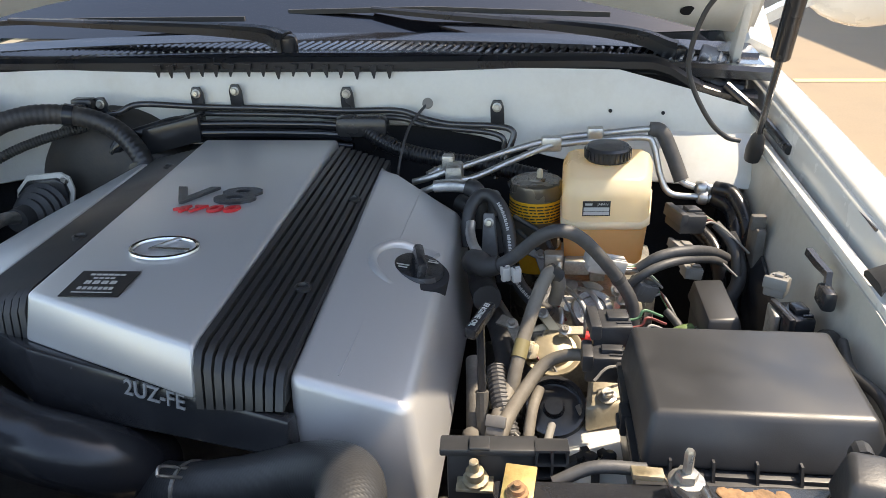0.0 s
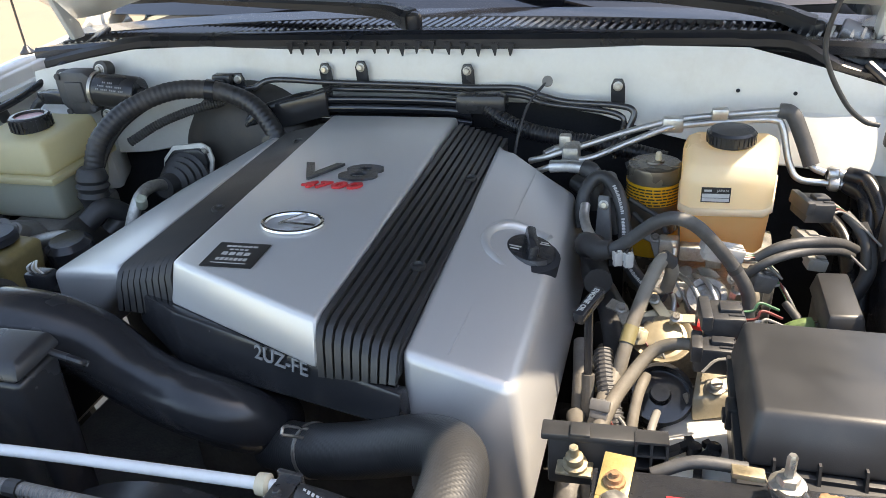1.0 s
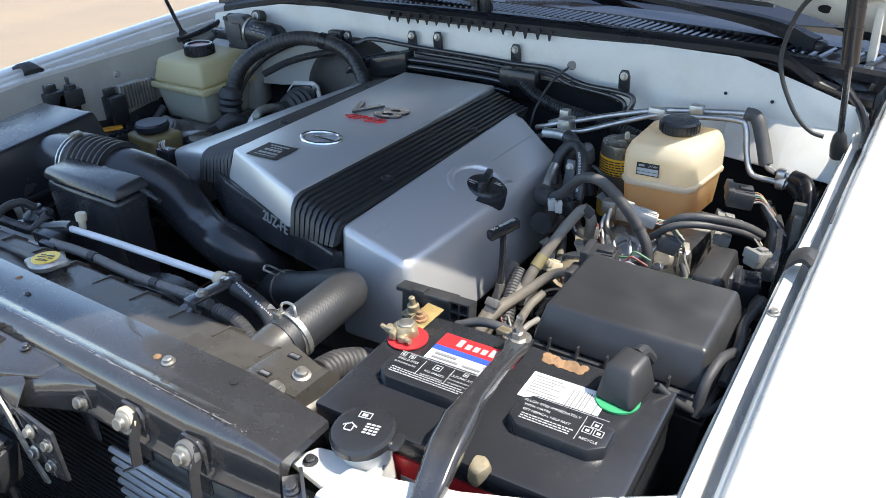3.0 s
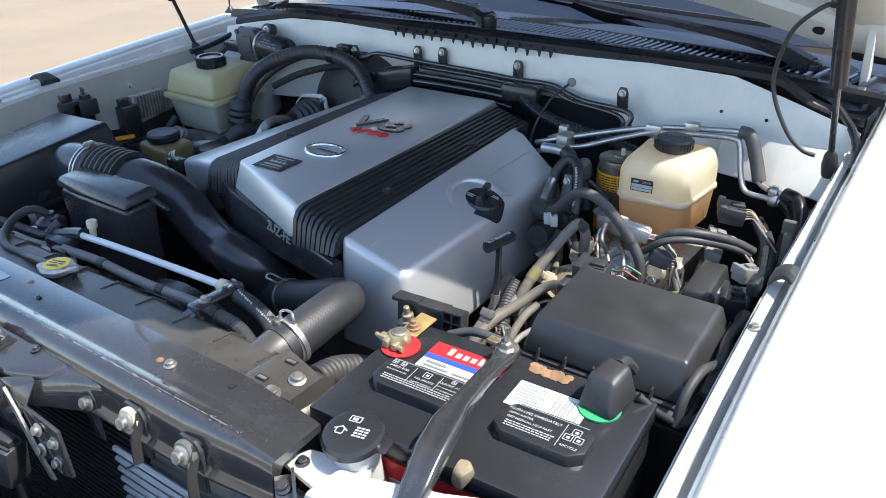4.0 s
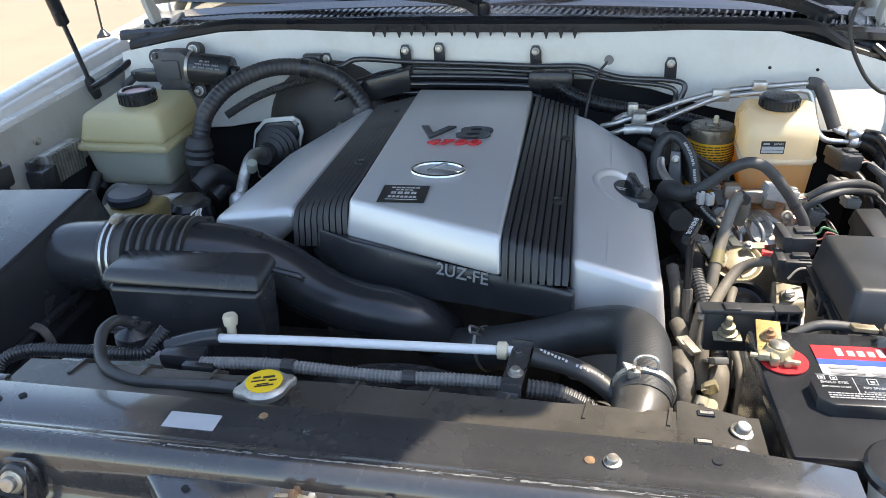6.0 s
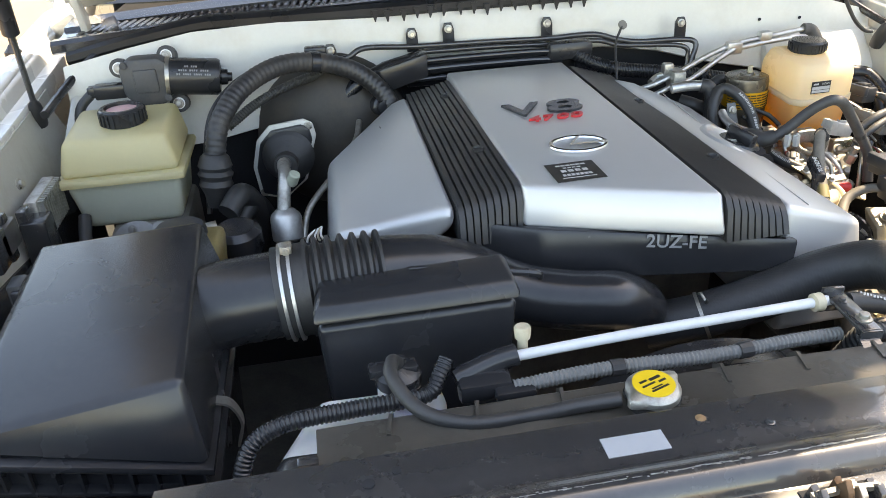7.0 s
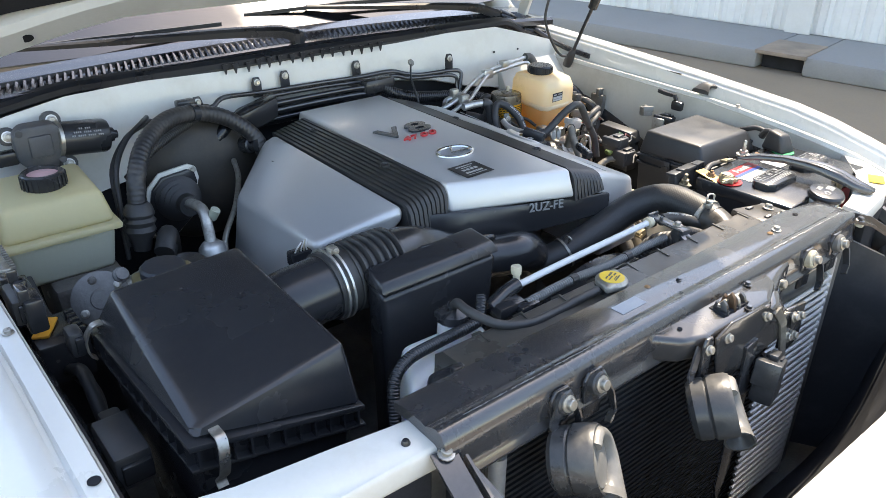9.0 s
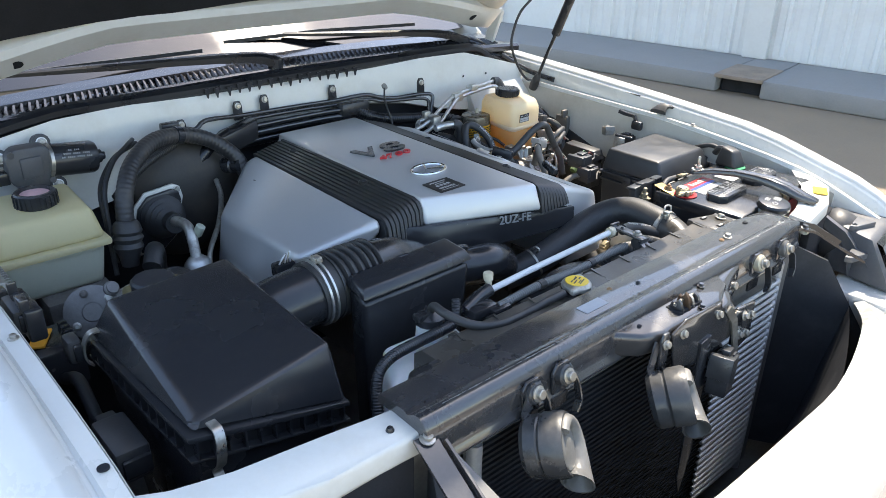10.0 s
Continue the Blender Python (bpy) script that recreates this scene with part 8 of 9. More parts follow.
for x, s in ((-0.735, -1), (0.735, 1)):
    c = thing("rail_clip", (x, 0.45, 1.045), "black rubber bump clip on the wing rail", "bump clip", "rail clips")
    bm = NB()
    rings = []
    for k in range(9):
        a = k / 8
        x = 0.689 + 0.026 * a + wing_off(0.45, s)
        z = rail_z(0.45, s) + 0.008 + 0.010 * a + 0.007 * math.sin(math.pi * a)
        w = 0.021 - 0.007 * math.sin(math.pi * a)
        y = 0.450 - 0.006 * a
        rings.append([V((s * x, y - w, z - 0.004)), V((s * x, y - w, z + 0.001)), V((s * x, y - w * 0.6, z + 0.005)), V((s * x, y + w * 0.6, z + 0.005)), V((s * x, y + w, z + 0.001)), V((s * x, y + w, z - 0.004))])
    loft(bm, rings)
    part("clip", bm, RUBBER, c)
for x, y, z, r in ((-0.476, -0.014, 1.0025, 0.006), (-0.533, -0.004, 1.0008, 0.0035)):
    bm = NB()
    if x > -0.50:
        lathe(bm, [(0.0048, 0), (0.0048, 0.002), (0.0033, 0.005), (0, 0.006)], (x, y, z), (0, 0, 1), 12)
        solo("push_clip", bm, BLACKP, "black push clip in the white apron panel", "clip")
    else:
        lathe(bm, [(r + 0.002, 0), (r + 0.002, 0.001), (r, 0.0016), (r, 0.0004), (0, 0.0004)], (x, y, z), (0, 0, 1), 16)
        solo("apron_grommet", bm, HOSE, "grey grommet in the white apron panel", "grommet")
bm = NB()
lathe(bm, [(0.006, 0), (0.006, 0.0012), (0, 0.0012)], (-0.727, 0.10, rail_z(0.10, -1)), (0, 0, 1), 14)
solo("rail_hole", bm, PADVOID, "dark hole in the wing rail", "hole", "structure")
vin = NB()
m = plane_m((0.7145, 0.545, 1.062), (0, -1, 0), (0.05, 0, 1))
box(vin, (-0.024, -0.008, -0.001), (0.024, 0.008, 0.0008), m=m)
vt = thing("maker_plate", (0.7145, 0.545, 1.062), "small dark metal plate on the wing's inner edge", "plate")
part("plate", vin, GLOSSP, vt)
part("print", bars(NB(), m @ pose(0, 0, 0.001), [(-0.022, -0.005, -0.004, 0.004), (0.0, 0.001, 0.02, 0.003), (0.0, -0.004, 0.016, -0.002)], 0.0003), GREYPRINT, vt)
ant = thing("antenna", (-0.80, 1.0, 1.11), "thin black antenna mast on the wing", "antenna")
bm = NB()
tube(bm, [(-0.80, 1.0, 1.105), (-0.80, 1.005, 1.9)], 0.0022, 8, straight=True)
part("mast", bm, GLOSSP, ant)
bm = NB()
lathe(bm, [(0.014, -0.01), (0.014, 0.006), (0.008, 0.012), (0.004, 0.018)], (-0.80, 1.0, 1.105), (0, 0, 1), 14)
part("base", bm, BLACKP, ant)

# ---- air conditioning pipes over the reservoir ----
ac = thing("ac_pipes", (0.40, 0.84, 1.05), "pair of bright aluminium air conditioning pipes", "pipes")
up = [(0.215, 0.785, 1.012), (0.240, 0.778, 1.022), (0.262, 0.780, 1.030), (0.285, 0.790, 1.034), (0.34, 0.818, 1.045), (0.395, 0.842, 1.054), (0.42, 0.846, 1.058), (0.48, 0.850, 1.064), (0.539, 0.850, 1.070), (0.556, 0.848, 1.066), (0.572, 0.838, 1.035), (0.585, 0.826, 1.004), (0.602, 0.818, 0.997)]
lo = [(0.222, 0.772, 1.000), (0.245, 0.765, 1.012), (0.268, 0.768, 1.020), (0.30, 0.780, 1.022), (0.35, 0.808, 1.036), (0.40, 0.834, 1.049), (0.425, 0.838, 1.052), (0.48, 0.842, 1.057), (0.532, 0.842, 1.060), (0.545, 0.838, 1.050), (0.556, 0.826, 1.010), (0.570, 0.816, 0.988), (0.606, 0.812, 0.985)]
for pts in (up, lo):
    bm = NB()
    tube(bm, pts, 0.0046, 12, 6)
    part("pipe", bm, PIPE, ac)
bm = NB()
tube(bm, up[8:12], 0.0105, 14, 6)
part("foam_sleeve", bm, HOSE, ac, "black foam sleeve")
for at in ((0.405, 0.842, 1.052), (0.465, 0.848, 1.064)):
    bm = NB()
    big = 0.014 if at[0] < 0.45 else 0.011
    box(bm, (at[0] - big, at[1] - 0.010, at[2] - 0.011), (at[0] + big, at[1] + 0.006, at[2] + 0.010), 0.003)
    part("union", bm, PIPE, ac)
for at in ((0.604, 0.818, 0.997), (0.606, 0.812, 0.985)):
    bm = NB()
    lathe(bm, [(0.008, 0), (0.010, 0.003), (0.010, 0.012), (0.007, 0.014), (0.007, 0.022), (0.010, 0.024), (0.010, 0.030), (0, 0.03)], at, (1, 0, -0.1), 12)
    part("fitting", bm, PIPE, ac)
for pts in ([(0.628, 0.816, 0.996), (0.65, 0.80, 0.992), (0.664, 0.76, 0.96), (0.66, 0.72, 0.90), (0.655, 0.68, 0.80)], [(0.630, 0.812, 0.984), (0.648, 0.79, 0.975), (0.650, 0.75, 0.94), (0.645, 0.70, 0.86)], [(0.60, 0.80, 0.95), (0.625, 0.76, 0.93), (0.63, 0.70, 0.89), (0.62, 0.64, 0.82)]):
    hose_thing("ac_hose", pts, 0.0115, SEALP, "thick black air conditioning hose down the wing")
bm = NB()
box(bm, (0.262, 0.762, 1.010), (0.285, 0.795, 1.042), 0.005)
box(bm, (0.255, 0.785, 1.03), (0.272, 0.80, 1.05), 0.003)
solo("ac_manifold", bm, ALU, "cast aluminium manifold where the pipes meet", "manifold")
for pts, r, m in (([(0.250, 0.744, 1.022), (0.275, 0.740, 1.025), (0.298, 0.733, 1.026)], 0.0085, PIPE), ([(0.295, 0.734, 1.026), (0.306, 0.729, 1.023), (0.311, 0.724, 1.008), (0.311, 0.720, 0.975)], 0.0115, RUBBER), ([(0.235, 0.79, 1.02), (0.25, 0.80, 1.025), (0.262, 0.79, 1.032)], 0.006, PIPE)):
    hose_thing("heater_pipe", pts, r, m, "short heater pipe beside the engine cover", "pipe")
hose_thing("washer_tube", [(0.655, 0.824, 1.062), (0.636, 0.822, 1.068), (0.612, 0.822, 1.090), (0.586, 0.826, 1.135), (0.578, 0.828, 1.175), (0.592, 0.82, 1.235), (0.622, 0.81, 1.270), (0.645, 0.815, 1.282)], 0.0033, RUBBER, "thin black tube looping up to the bonnet", "tube")
bm = NB()
box(bm, (0.636, 0.806, 1.274), (0.664, 0.826, 1.290), 0.003)
solo("tube_clip", bm, BLACKP, "black clip holding the tube to the bonnet", "clip")

# ---- accumulator and hydraulic unit ----
acc = thing("accumulator", (0.385, 0.74, 0.9), "black pressure accumulator with a yellow warning label", "accumulator")
ac_at = V((0.385, 0.752, 0.957))
bm = NB()
lathe(bm, [(0.033, -0.14), (0.035, -0.02), (0.035, 0.066), (0.0335, 0.072), (0.030, 0.0735), (0.012, 0.074), (0.011, 0.0765), (0, 0.077)], ac_at, (0, 0, 1), 32)
part("cylinder", bm, surface("bare oily steel", (0.15, 0.13, 0.105), 0.30, metal=0.6, var=0.15, bump=0.1), acc)
bm = NB()
lathe(bm, [(0.0342, 0.024), (0.0356, 0.0245), (0.0356, 0.052), (0.0342, 0.0525)], ac_at, (0, 0, 1), 36)
lab = part("label", bm, AMBER, acc, "yellow label with fine black lines")
bm = NB()
lathe(bm, [(0.0342, -0.050), (0.0356, -0.0495), (0.0356, -0.018), (0.0342, -0.0175)], ac_at, (0, 0, 1), 36)
part("label", bm, AMBER, acc, "second yellow label")
bm = NB()
for j in range(6):
    z = 0.027 + 0.0042 * j
    rr = random.Random(j)
    a = -2.9
    while a < 0.2:
        w = rr.uniform(0.08, 0.25)
        c = V((math.cos(a + w / 2), math.sin(a + w / 2), 0))
        box(bm, (-0.0386 * w / 2, -0.0005, -0.0009), (0.0386 * w / 2, 0.0003, 0.0007), m=Matrix.Translation(ac_at + c * 0.0358 + V((0, 0, z))) @ Euler((0, 0, a + w / 2 + math.pi / 2)).to_matrix().to_4x4())
        a += w + 0.06
part("print", bm, INK, lab)
part("nozzle", lathe(NB(), [(0.004, 0), (0.004, 0.010), (0.0025, 0.012), (0, 0.012)], ac_at + V((0.004, 0, 0.076)), (0, 0, 1), 10), CREAM, acc)

unit = thing("hydraulic_unit", (0.47, 0.66, 0.8), "cast aluminium brake hydraulic unit with bolts", "hydraulic unit")
bm = NB()
hexa(bm, [V((0.405, 0.628, 0.925)), V((0.535, 0.648, 0.918)), V((0.545, 0.80, 0.92)), V((0.41, 0.80, 0.92))], [V((0.41, 0.62, 0.78)), V((0.53, 0.64, 0.78)), V((0.54, 0.80, 0.78)), V((0.41, 0.80, 0.78))], 0.008)
part("body", bm, ALU, unit)
bm = NB()
lathe(bm, [(0.024, -0.03), (0.026, 0.0), (0.023, 0.005), (0.016, 0.005), (0.015, 0.002), (0.010, 0.002), (0.009, 0.005), (0, 0.005)], (0.455, 0.610, 0.918), (0, -0.65, 0.75), 28)
part("valve_cap", bm, ALU, unit)
bm = NB()
box(bm, (0.396, 0.646, 0.950), (0.420, 0.664, 0.972), 0.003)
box(bm, (0.420, 0.643, 0.946), (0.452, 0.660, 0.966), 0.003)
box(bm, (0.452, 0.640, 0.940), (0.470, 0.655, 0.960), 0.002)
part("valve_block", bm, ALU, unit, "stepped aluminium valve block")
bm = NB()
lathe(bm, [(0.008, 0), (0.008, 0.015), (0.005, 0.016), (0.005, 0.028), (0, 0.028)], (0.485, 0.60, 0.925), (0.1, -0.3, 1), 6)
part("bleed_nipple", bm, ALU, unit)
for at in ((0.425, 0.618, 0.915), (0.50, 0.622, 0.90), (0.43, 0.60, 0.885), (0.485, 0.63, 0.935), (0.52, 0.63, 0.87)):
    part("bolt", bolt_mesh(NB(), at, (0, -0.8, 0.5), 0.0065), STEEL, unit)
for pts in ([(0.415, 0.64, 0.965), (0.416, 0.625, 0.945), (0.435, 0.60, 0.94), (0.446, 0.585, 0.925), (0.442, 0.575, 0.90)], [(0.485, 0.63, 0.93), (0.50, 0.60, 0.945), (0.492, 0.58, 0.92), (0.488, 0.57, 0.88)], [(0.40, 0.66, 0.90), (0.385, 0.63, 0.885), (0.39, 0.59, 0.87), (0.41, 0.57, 0.84)]):
    hose_thing("brake_pipe", pts, 0.0032, STEEL, "thin bent steel brake pipe", "pipe")
bm = NB()
box(bm, (0.484, 0.640, 0.872), (0.522, 0.652, 0.945), 0.002, m=pose(0, 0, 0))
solo("unit_shield", bm, surface("bright plated shield", (0.55, 0.54, 0.50), 0.3, metal=0.8, bump=0.1), "bright plated plate beside the reservoir", "plate")
WIRES = [GREYC, surface("red wire", (0.16, 0.035, 0.03), 0.5, bump=0), surface("green wire", (0.07, 0.17, 0.09), 0.5, bump=0), PRINT, surface("brown wire", (0.3, 0.17, 0.08), 0.5, bump=0)]
connector("white_connector", (0.468, 0.618, 0.975), (0.046, 0.018, 0.020), (0, 14, 12), surface("pale translucent plastic", (0.46, 0.45, 0.43), 0.4, var=0.12, bump=0.08, dirt=0.5, dirt_scale=45, dirt_colour=(0.2, 0.18, 0.15)), "pale grey plug in front of the reservoir", 4, WIRES, (0.045, -0.005, -0.02))
connector("block_connector", (0.575, 0.722, 0.990), (0.036, 0.040, 0.025), (0, 8, 20), DKGREYC, "dark grey multi-way plug beside the reservoir", 5, WIRES, (0.055, -0.02, -0.03))
connector("block_connector", (0.568, 0.69, 0.962), (0.024, 0.028, 0.016), (0, 12, 20), GREYC, "pale grey plug below the dark grey one", 4, WIRES, (0.05, -0.02, -0.02))
connector("grey_connector", (0.575, 0.655, 0.950), (0.022, 0.020, 0.014), (0, 10, 10), GREYC, "pale grey plug bracket beside the cables", 0)
connector("black_connector", (0.463, 0.490, 0.966), (0.040, 0.038, 0.026), (0, 0, 5), DKGREYC, "black ribbed plug below the valve", 3, WIRES, (0.04, 0.01, 0.0))
connector("black_connector", (0.456, 0.458, 0.944), (0.040, 0.028, 0.030), (0, 0, 0), DKGREYC, "large grey-black plug by the fuse box", 2, WIRES, (-0.03, -0.02, 0.0))
connector("white_connector", (0.352, 0.568, 0.985), (0.010, 0.006, 0.016), (0, 0, 30), PRINT, "small white clip on a hose", 0)
connector("white_connector", (0.364, 0.566, 0.985), (0.010, 0.006, 0.016), (0, 0, 30), PRINT, "second small white clip on a hose", 0)
for pts, r, m, lab in (
    ([(0.505, 0.615, 0.972), (0.53, 0.615, 0.990), (0.565, 0.63, 0.990), (0.60, 0.665, 0.972), (0.622, 0.685, 0.955)], 0.0062, HOSE, "grey sleeved cable leaving the white plug"),
    ([(0.490, 0.600, 0.955), (0.52, 0.600, 0.980), (0.555, 0.618, 0.983), (0.595, 0.655, 0.967), (0.618, 0.680, 0.950)], 0.0052, HOSE, "second grey sleeved cable beside it"),
    ([(0.628, 0.712, 0.975), (0.640, 0.705, 0.950), (0.642, 0.69, 0.92), (0.628, 0.68, 0.89)], 0.009, HOSE, "dark sleeved cable dropping to the wing"),
    ([(0.612, 0.72, 0.985), (0.632, 0.70, 0.965), (0.638, 0.685, 0.93)], 0.006, HOSE, "thin dark cable beside the plugs"),
):
    hose_thing("sensor_cable", pts, r, m, lab, "cable")
hose_thing("arched_hose", [(0.336, 0.588, 0.982), (0.350, 0.586, 0.991), (0.364, 0.583, 1.003), (0.379, 0.577, 1.020), (0.393, 0.570, 1.034), (0.410, 0.566, 1.0415), (0.430, 0.569, 1.034), (0.452, 0.576, 1.011), (0.480, 0.580, 0.974), (0.496, 0.576, 0.945), (0.498, 0.566, 0.905)], 0.0076, HOSE, "fat grey hose arching in front of the reservoir", seg=16, rings=((0.80, 0.006, RUBBER),))
hose_thing("hose_elbow", [(0.312, 0.622, 0.972), (0.318, 0.606, 0.980), (0.329, 0.593, 0.981), (0.344, 0.587, 0.987)], lambda k: 0.0165 - 0.006 * k, RUBBER, "black rubber elbow by the oil filler")
fuel_way = [(0.300, 0.680, 0.965), (0.298, 0.690, 0.990), (0.302, 0.700, 1.010), (0.313, 0.708, 1.023), (0.326, 0.706, 1.025), (0.340, 0.693, 1.016), (0.350, 0.674, 0.998), (0.3545, 0.660, 0.974), (0.358, 0.642, 0.956), (0.366, 0.622, 0.943), (0.382, 0.602, 0.934), (0.405, 0.585, 0.925)]
fuel = thing("fuel_hose", fuel_way[0], "black fuel hose with white print", "hose")
part("tube", tube(NB(), fuel_way, 0.0085, 14, 6), RUBBER, fuel)
bm = NB()
steps = frames_along(spline([V(p) for p in fuel_way], 6))
for i, (c, u, v) in enumerate(steps):
    if i < 30 or i > 60 or i in (38, 44, 45, 53):
        continue
    out = V((-0.10, -0.86, 0.50))
    along = (steps[i + 1][0] - c).normalized()
    out = (out - along * out.dot(along)).normalized()
    bars(bm, plane_m(c + out * 0.0084, along, out.cross(along)), [(-0.0018, -0.0020, 0.0000, 0.0020), (0.0010, -0.0020, 0.0022, 0.0012)], 0.0005)
part("print", bm, PRINT, fuel)
hose_thing("heater_pipe", [(0.304, 0.676, 1.000), (0.304, 0.662, 0.992), (0.309, 0.642, 0.986), (0.318, 0.618, 0.984)], 0.0062, PIPE, "bent metal pipe inside the fuel hose's arch", "pipe")
bm = NB()
hexa(bm, [V((0.318, 0.688, 1.008)), V((0.332, 0.686, 1.008)), V((0.334, 0.690, 1.008)), V((0.320, 0.692, 1.008))], [V((0.316, 0.672, 0.950)), V((0.338, 0.668, 0.950)), V((0.340, 0.672, 0.950)), V((0.318, 0.676, 0.950))], 0.002)
bracket = solo("hose_bracket", bm, MIDGREY, "dull grey bracket plate under the fuel hose", "bracket")
part("bolt", bolt_mesh(NB(), (0.326, 0.682, 0.998), (0, -1, 0.25), 0.005), STEEL, bracket)
bm = NB()
lathe(bm, [(0.012, -0.02), (0.013, 0.0), (0.011, 0.008), (0.005, 0.013), (0, 0.014)], (0.327, 0.742, 1.005), (0, -0.4, 1), 18)
solo("pipe_union", bm, MIDGREY, "dull grey domed union behind the fuel hose", "pipe fitting")
# looms
hose_thing("taped_loom", [(0.408, 0.578, 0.945), (0.412, 0.572, 0.975), (0.402, 0.566, 0.990), (0.390, 0.548, 0.975), (0.376, 0.512, 0.945), (0.366, 0.478, 0.915), (0.360, 0.455, 0.88)], 0.0078, LOOM, "beige dusty taped loom bending over brackets", "wiring loom", 12, rings=((0.28, 0.016, RUBBER), (0.75, 0.02, surface("yellow tape", (0.20, 0.17, 0.08), 0.6, bump=0.1))))
hose_thing("taped_loom", [(0.448, 0.462, 0.942), (0.428, 0.478, 0.940), (0.398, 0.480, 0.926), (0.372, 0.448, 0.905), (0.356, 0.410, 0.895), (0.346, 0.375, 0.875), (0.345, 0.34, 0.83)], lambda k: 0.0060 + 0.0028 * k, LOOM, "thick beige taped loom down beside the battery", "wiring loom", 12)
hose_thing("taped_loom", [(0.372, 0.40, 0.87), (0.385, 0.375, 0.865), (0.39, 0.345, 0.84), (0.385, 0.32, 0.79)], 0.005, LOOM, "thin beige wire bundle", "wiring loom")
hose_thing("corrugated_conduit", [(0.345, 0.49, 0.91), (0.352, 0.45, 0.895), (0.366, 0.41, 0.87), (0.375, 0.37, 0.83)], 0.011, HOSE, "grey corrugated conduit beside the dipstick", rib=0.005, seg=10)
dip = thing("dipstick", (0.33, 0.46, 0.85), "black handled engine oil dipstick beside the cover", "dipstick")
bm = NB()
m = plane_m((0.330, 0.466, 0.985), (0.35, 0.94, 0.1), (0, -0.35, 1))
box(bm, (-0.026, -0.007, -0.0065), (0.026, 0.007, 0.0065), 0.003, m=m)
part("handle", bm, BLACKP, dip)
words("ENGINE OIL", 0.0078, plane_m((0.3292, 0.4645, 0.9925), (-0.35, -0.94, -0.1), (0.94, -0.35, 0.0)), PRINT, dip, "lettering", 0.0002, 0.0002)
bm = NB()
tube(bm, [(0.330, 0.466, 0.982), (0.331, 0.462, 0.94), (0.332, 0.455, 0.90)], 0.0045, 8, 4)
part("shank", bm, BLACKP, dip)
bm = NB()
tube(bm, [(0.332, 0.455, 0.905), (0.334, 0.44, 0.86), (0.336, 0.40, 0.74)], 0.007, 10, 4)
part("guide_tube", bm, DARK, dip)
pul = thing("purge_valve", (0.41, 0.50, 0.86), "beige dusty diaphragm valve over a black drum", "valve")
bm = NB()
lathe(bm, [(0.024, -0.014), (0.033, -0.005), (0.0355, 0.0), (0.0350, 0.002), (0.0325, 0.002), (0.028, -0.001), (0.024, 0.0), (0.0225, 0.006), (0.020, 0.0075), (0.0, 0.0075)], (0.406, 0.540, 0.905), (0, -0.45, 1), 36)
part("diaphragm", bm, surface("yellow passivated steel", (0.34, 0.29, 0.20), 0.4, metal=0.55, var=0.2, bump=0.1, dirt=0.4), pul)
bm = NB()
lathe(bm, [(0.024, -0.05), (0.033, -0.045), (0.036, 0.0), (0.034, 0.004), (0.030, 0.004), (0.028, -0.006), (0.012, -0.006), (0.010, 0.003), (0, 0.003)], (0.408, 0.474, 0.875), (0, -0.55, 0.85), 32)
part("drum", bm, GLOSSP, pul)
bm = NB()
hexa(bm, [V((0.44, 0.46, 0.885)), V((0.482, 0.465, 0.89)), V((0.482, 0.49, 0.90)), V((0.445, 0.50, 0.90))], [V((0.44, 0.45, 0.86)), V((0.482, 0.455, 0.87)), V((0.482, 0.485, 0.88)), V((0.445, 0.49, 0.88))], 0.003)
mb2 = thing("pump_bracket", (0.46, 0.48, 0.86), "beige dusty steel bracket with a bolt", "bracket")
part("bracket", bm, surface("dusty yellow plated steel", (0.38, 0.33, 0.24), 0.5, metal=0.4, var=0.25, bump=0.2, dirt=0.5), mb2)
part("bolt", bolt_mesh(NB(), (0.463, 0.472, 0.893), (0, -0.3, 1), 0.008), STEEL, mb2)
# pale sloping panel of the tower below
bm = NB()
hexa(bm, [V((0.428, 0.51, 0.850)), V((0.50, 0.53, 0.862)), V((0.50, 0.29, 0.885)), V((0.400, 0.30, 0.872)), V((0.394, 0.42, 0.854))], [V((0.42, 0.52, 0.60)), V((0.50, 0.53, 0.60)), V((0.50, 0.29, 0.60)), V((0.40, 0.30, 0.60)), V((0.40, 0.40, 0.60))], 0.02, 3)
tower = solo("suspension_tower", bm, BAYWHITE, "white painted chassis tower below the looms", "chassis tower", "structure")
for at, arms in ((V((0.424, 0.392, 0.870)), ((-0.012, -0.010), (0.012, 0.008), (0.018, 0.002), (0.012, 0.018))), (V((0.450, 0.385, 0.872)), ((-0.006, -0.030), (-0.004, -0.006), (0.010, 0.010), (0.002, 0.020)))):
    hook = thing("tower_clip", at, "black cable clip hooked into the white tower", "clip", "clips on the tower")
    bm = NB()
    bar(bm, [at + V((x, y, 0.003)) for x, y in arms], 0.008, 0.007)
    part("hook", bm, BLACKP, hook)
    part("stud", lathe(NB(), [(0.006, -0.012), (0.008, 0.0), (0.007, 0.007), (0, 0.008)], at + V((arms[2][0], arms[2][1], 0.002)), (0, 0, 1), 12), BLACKP, hook)
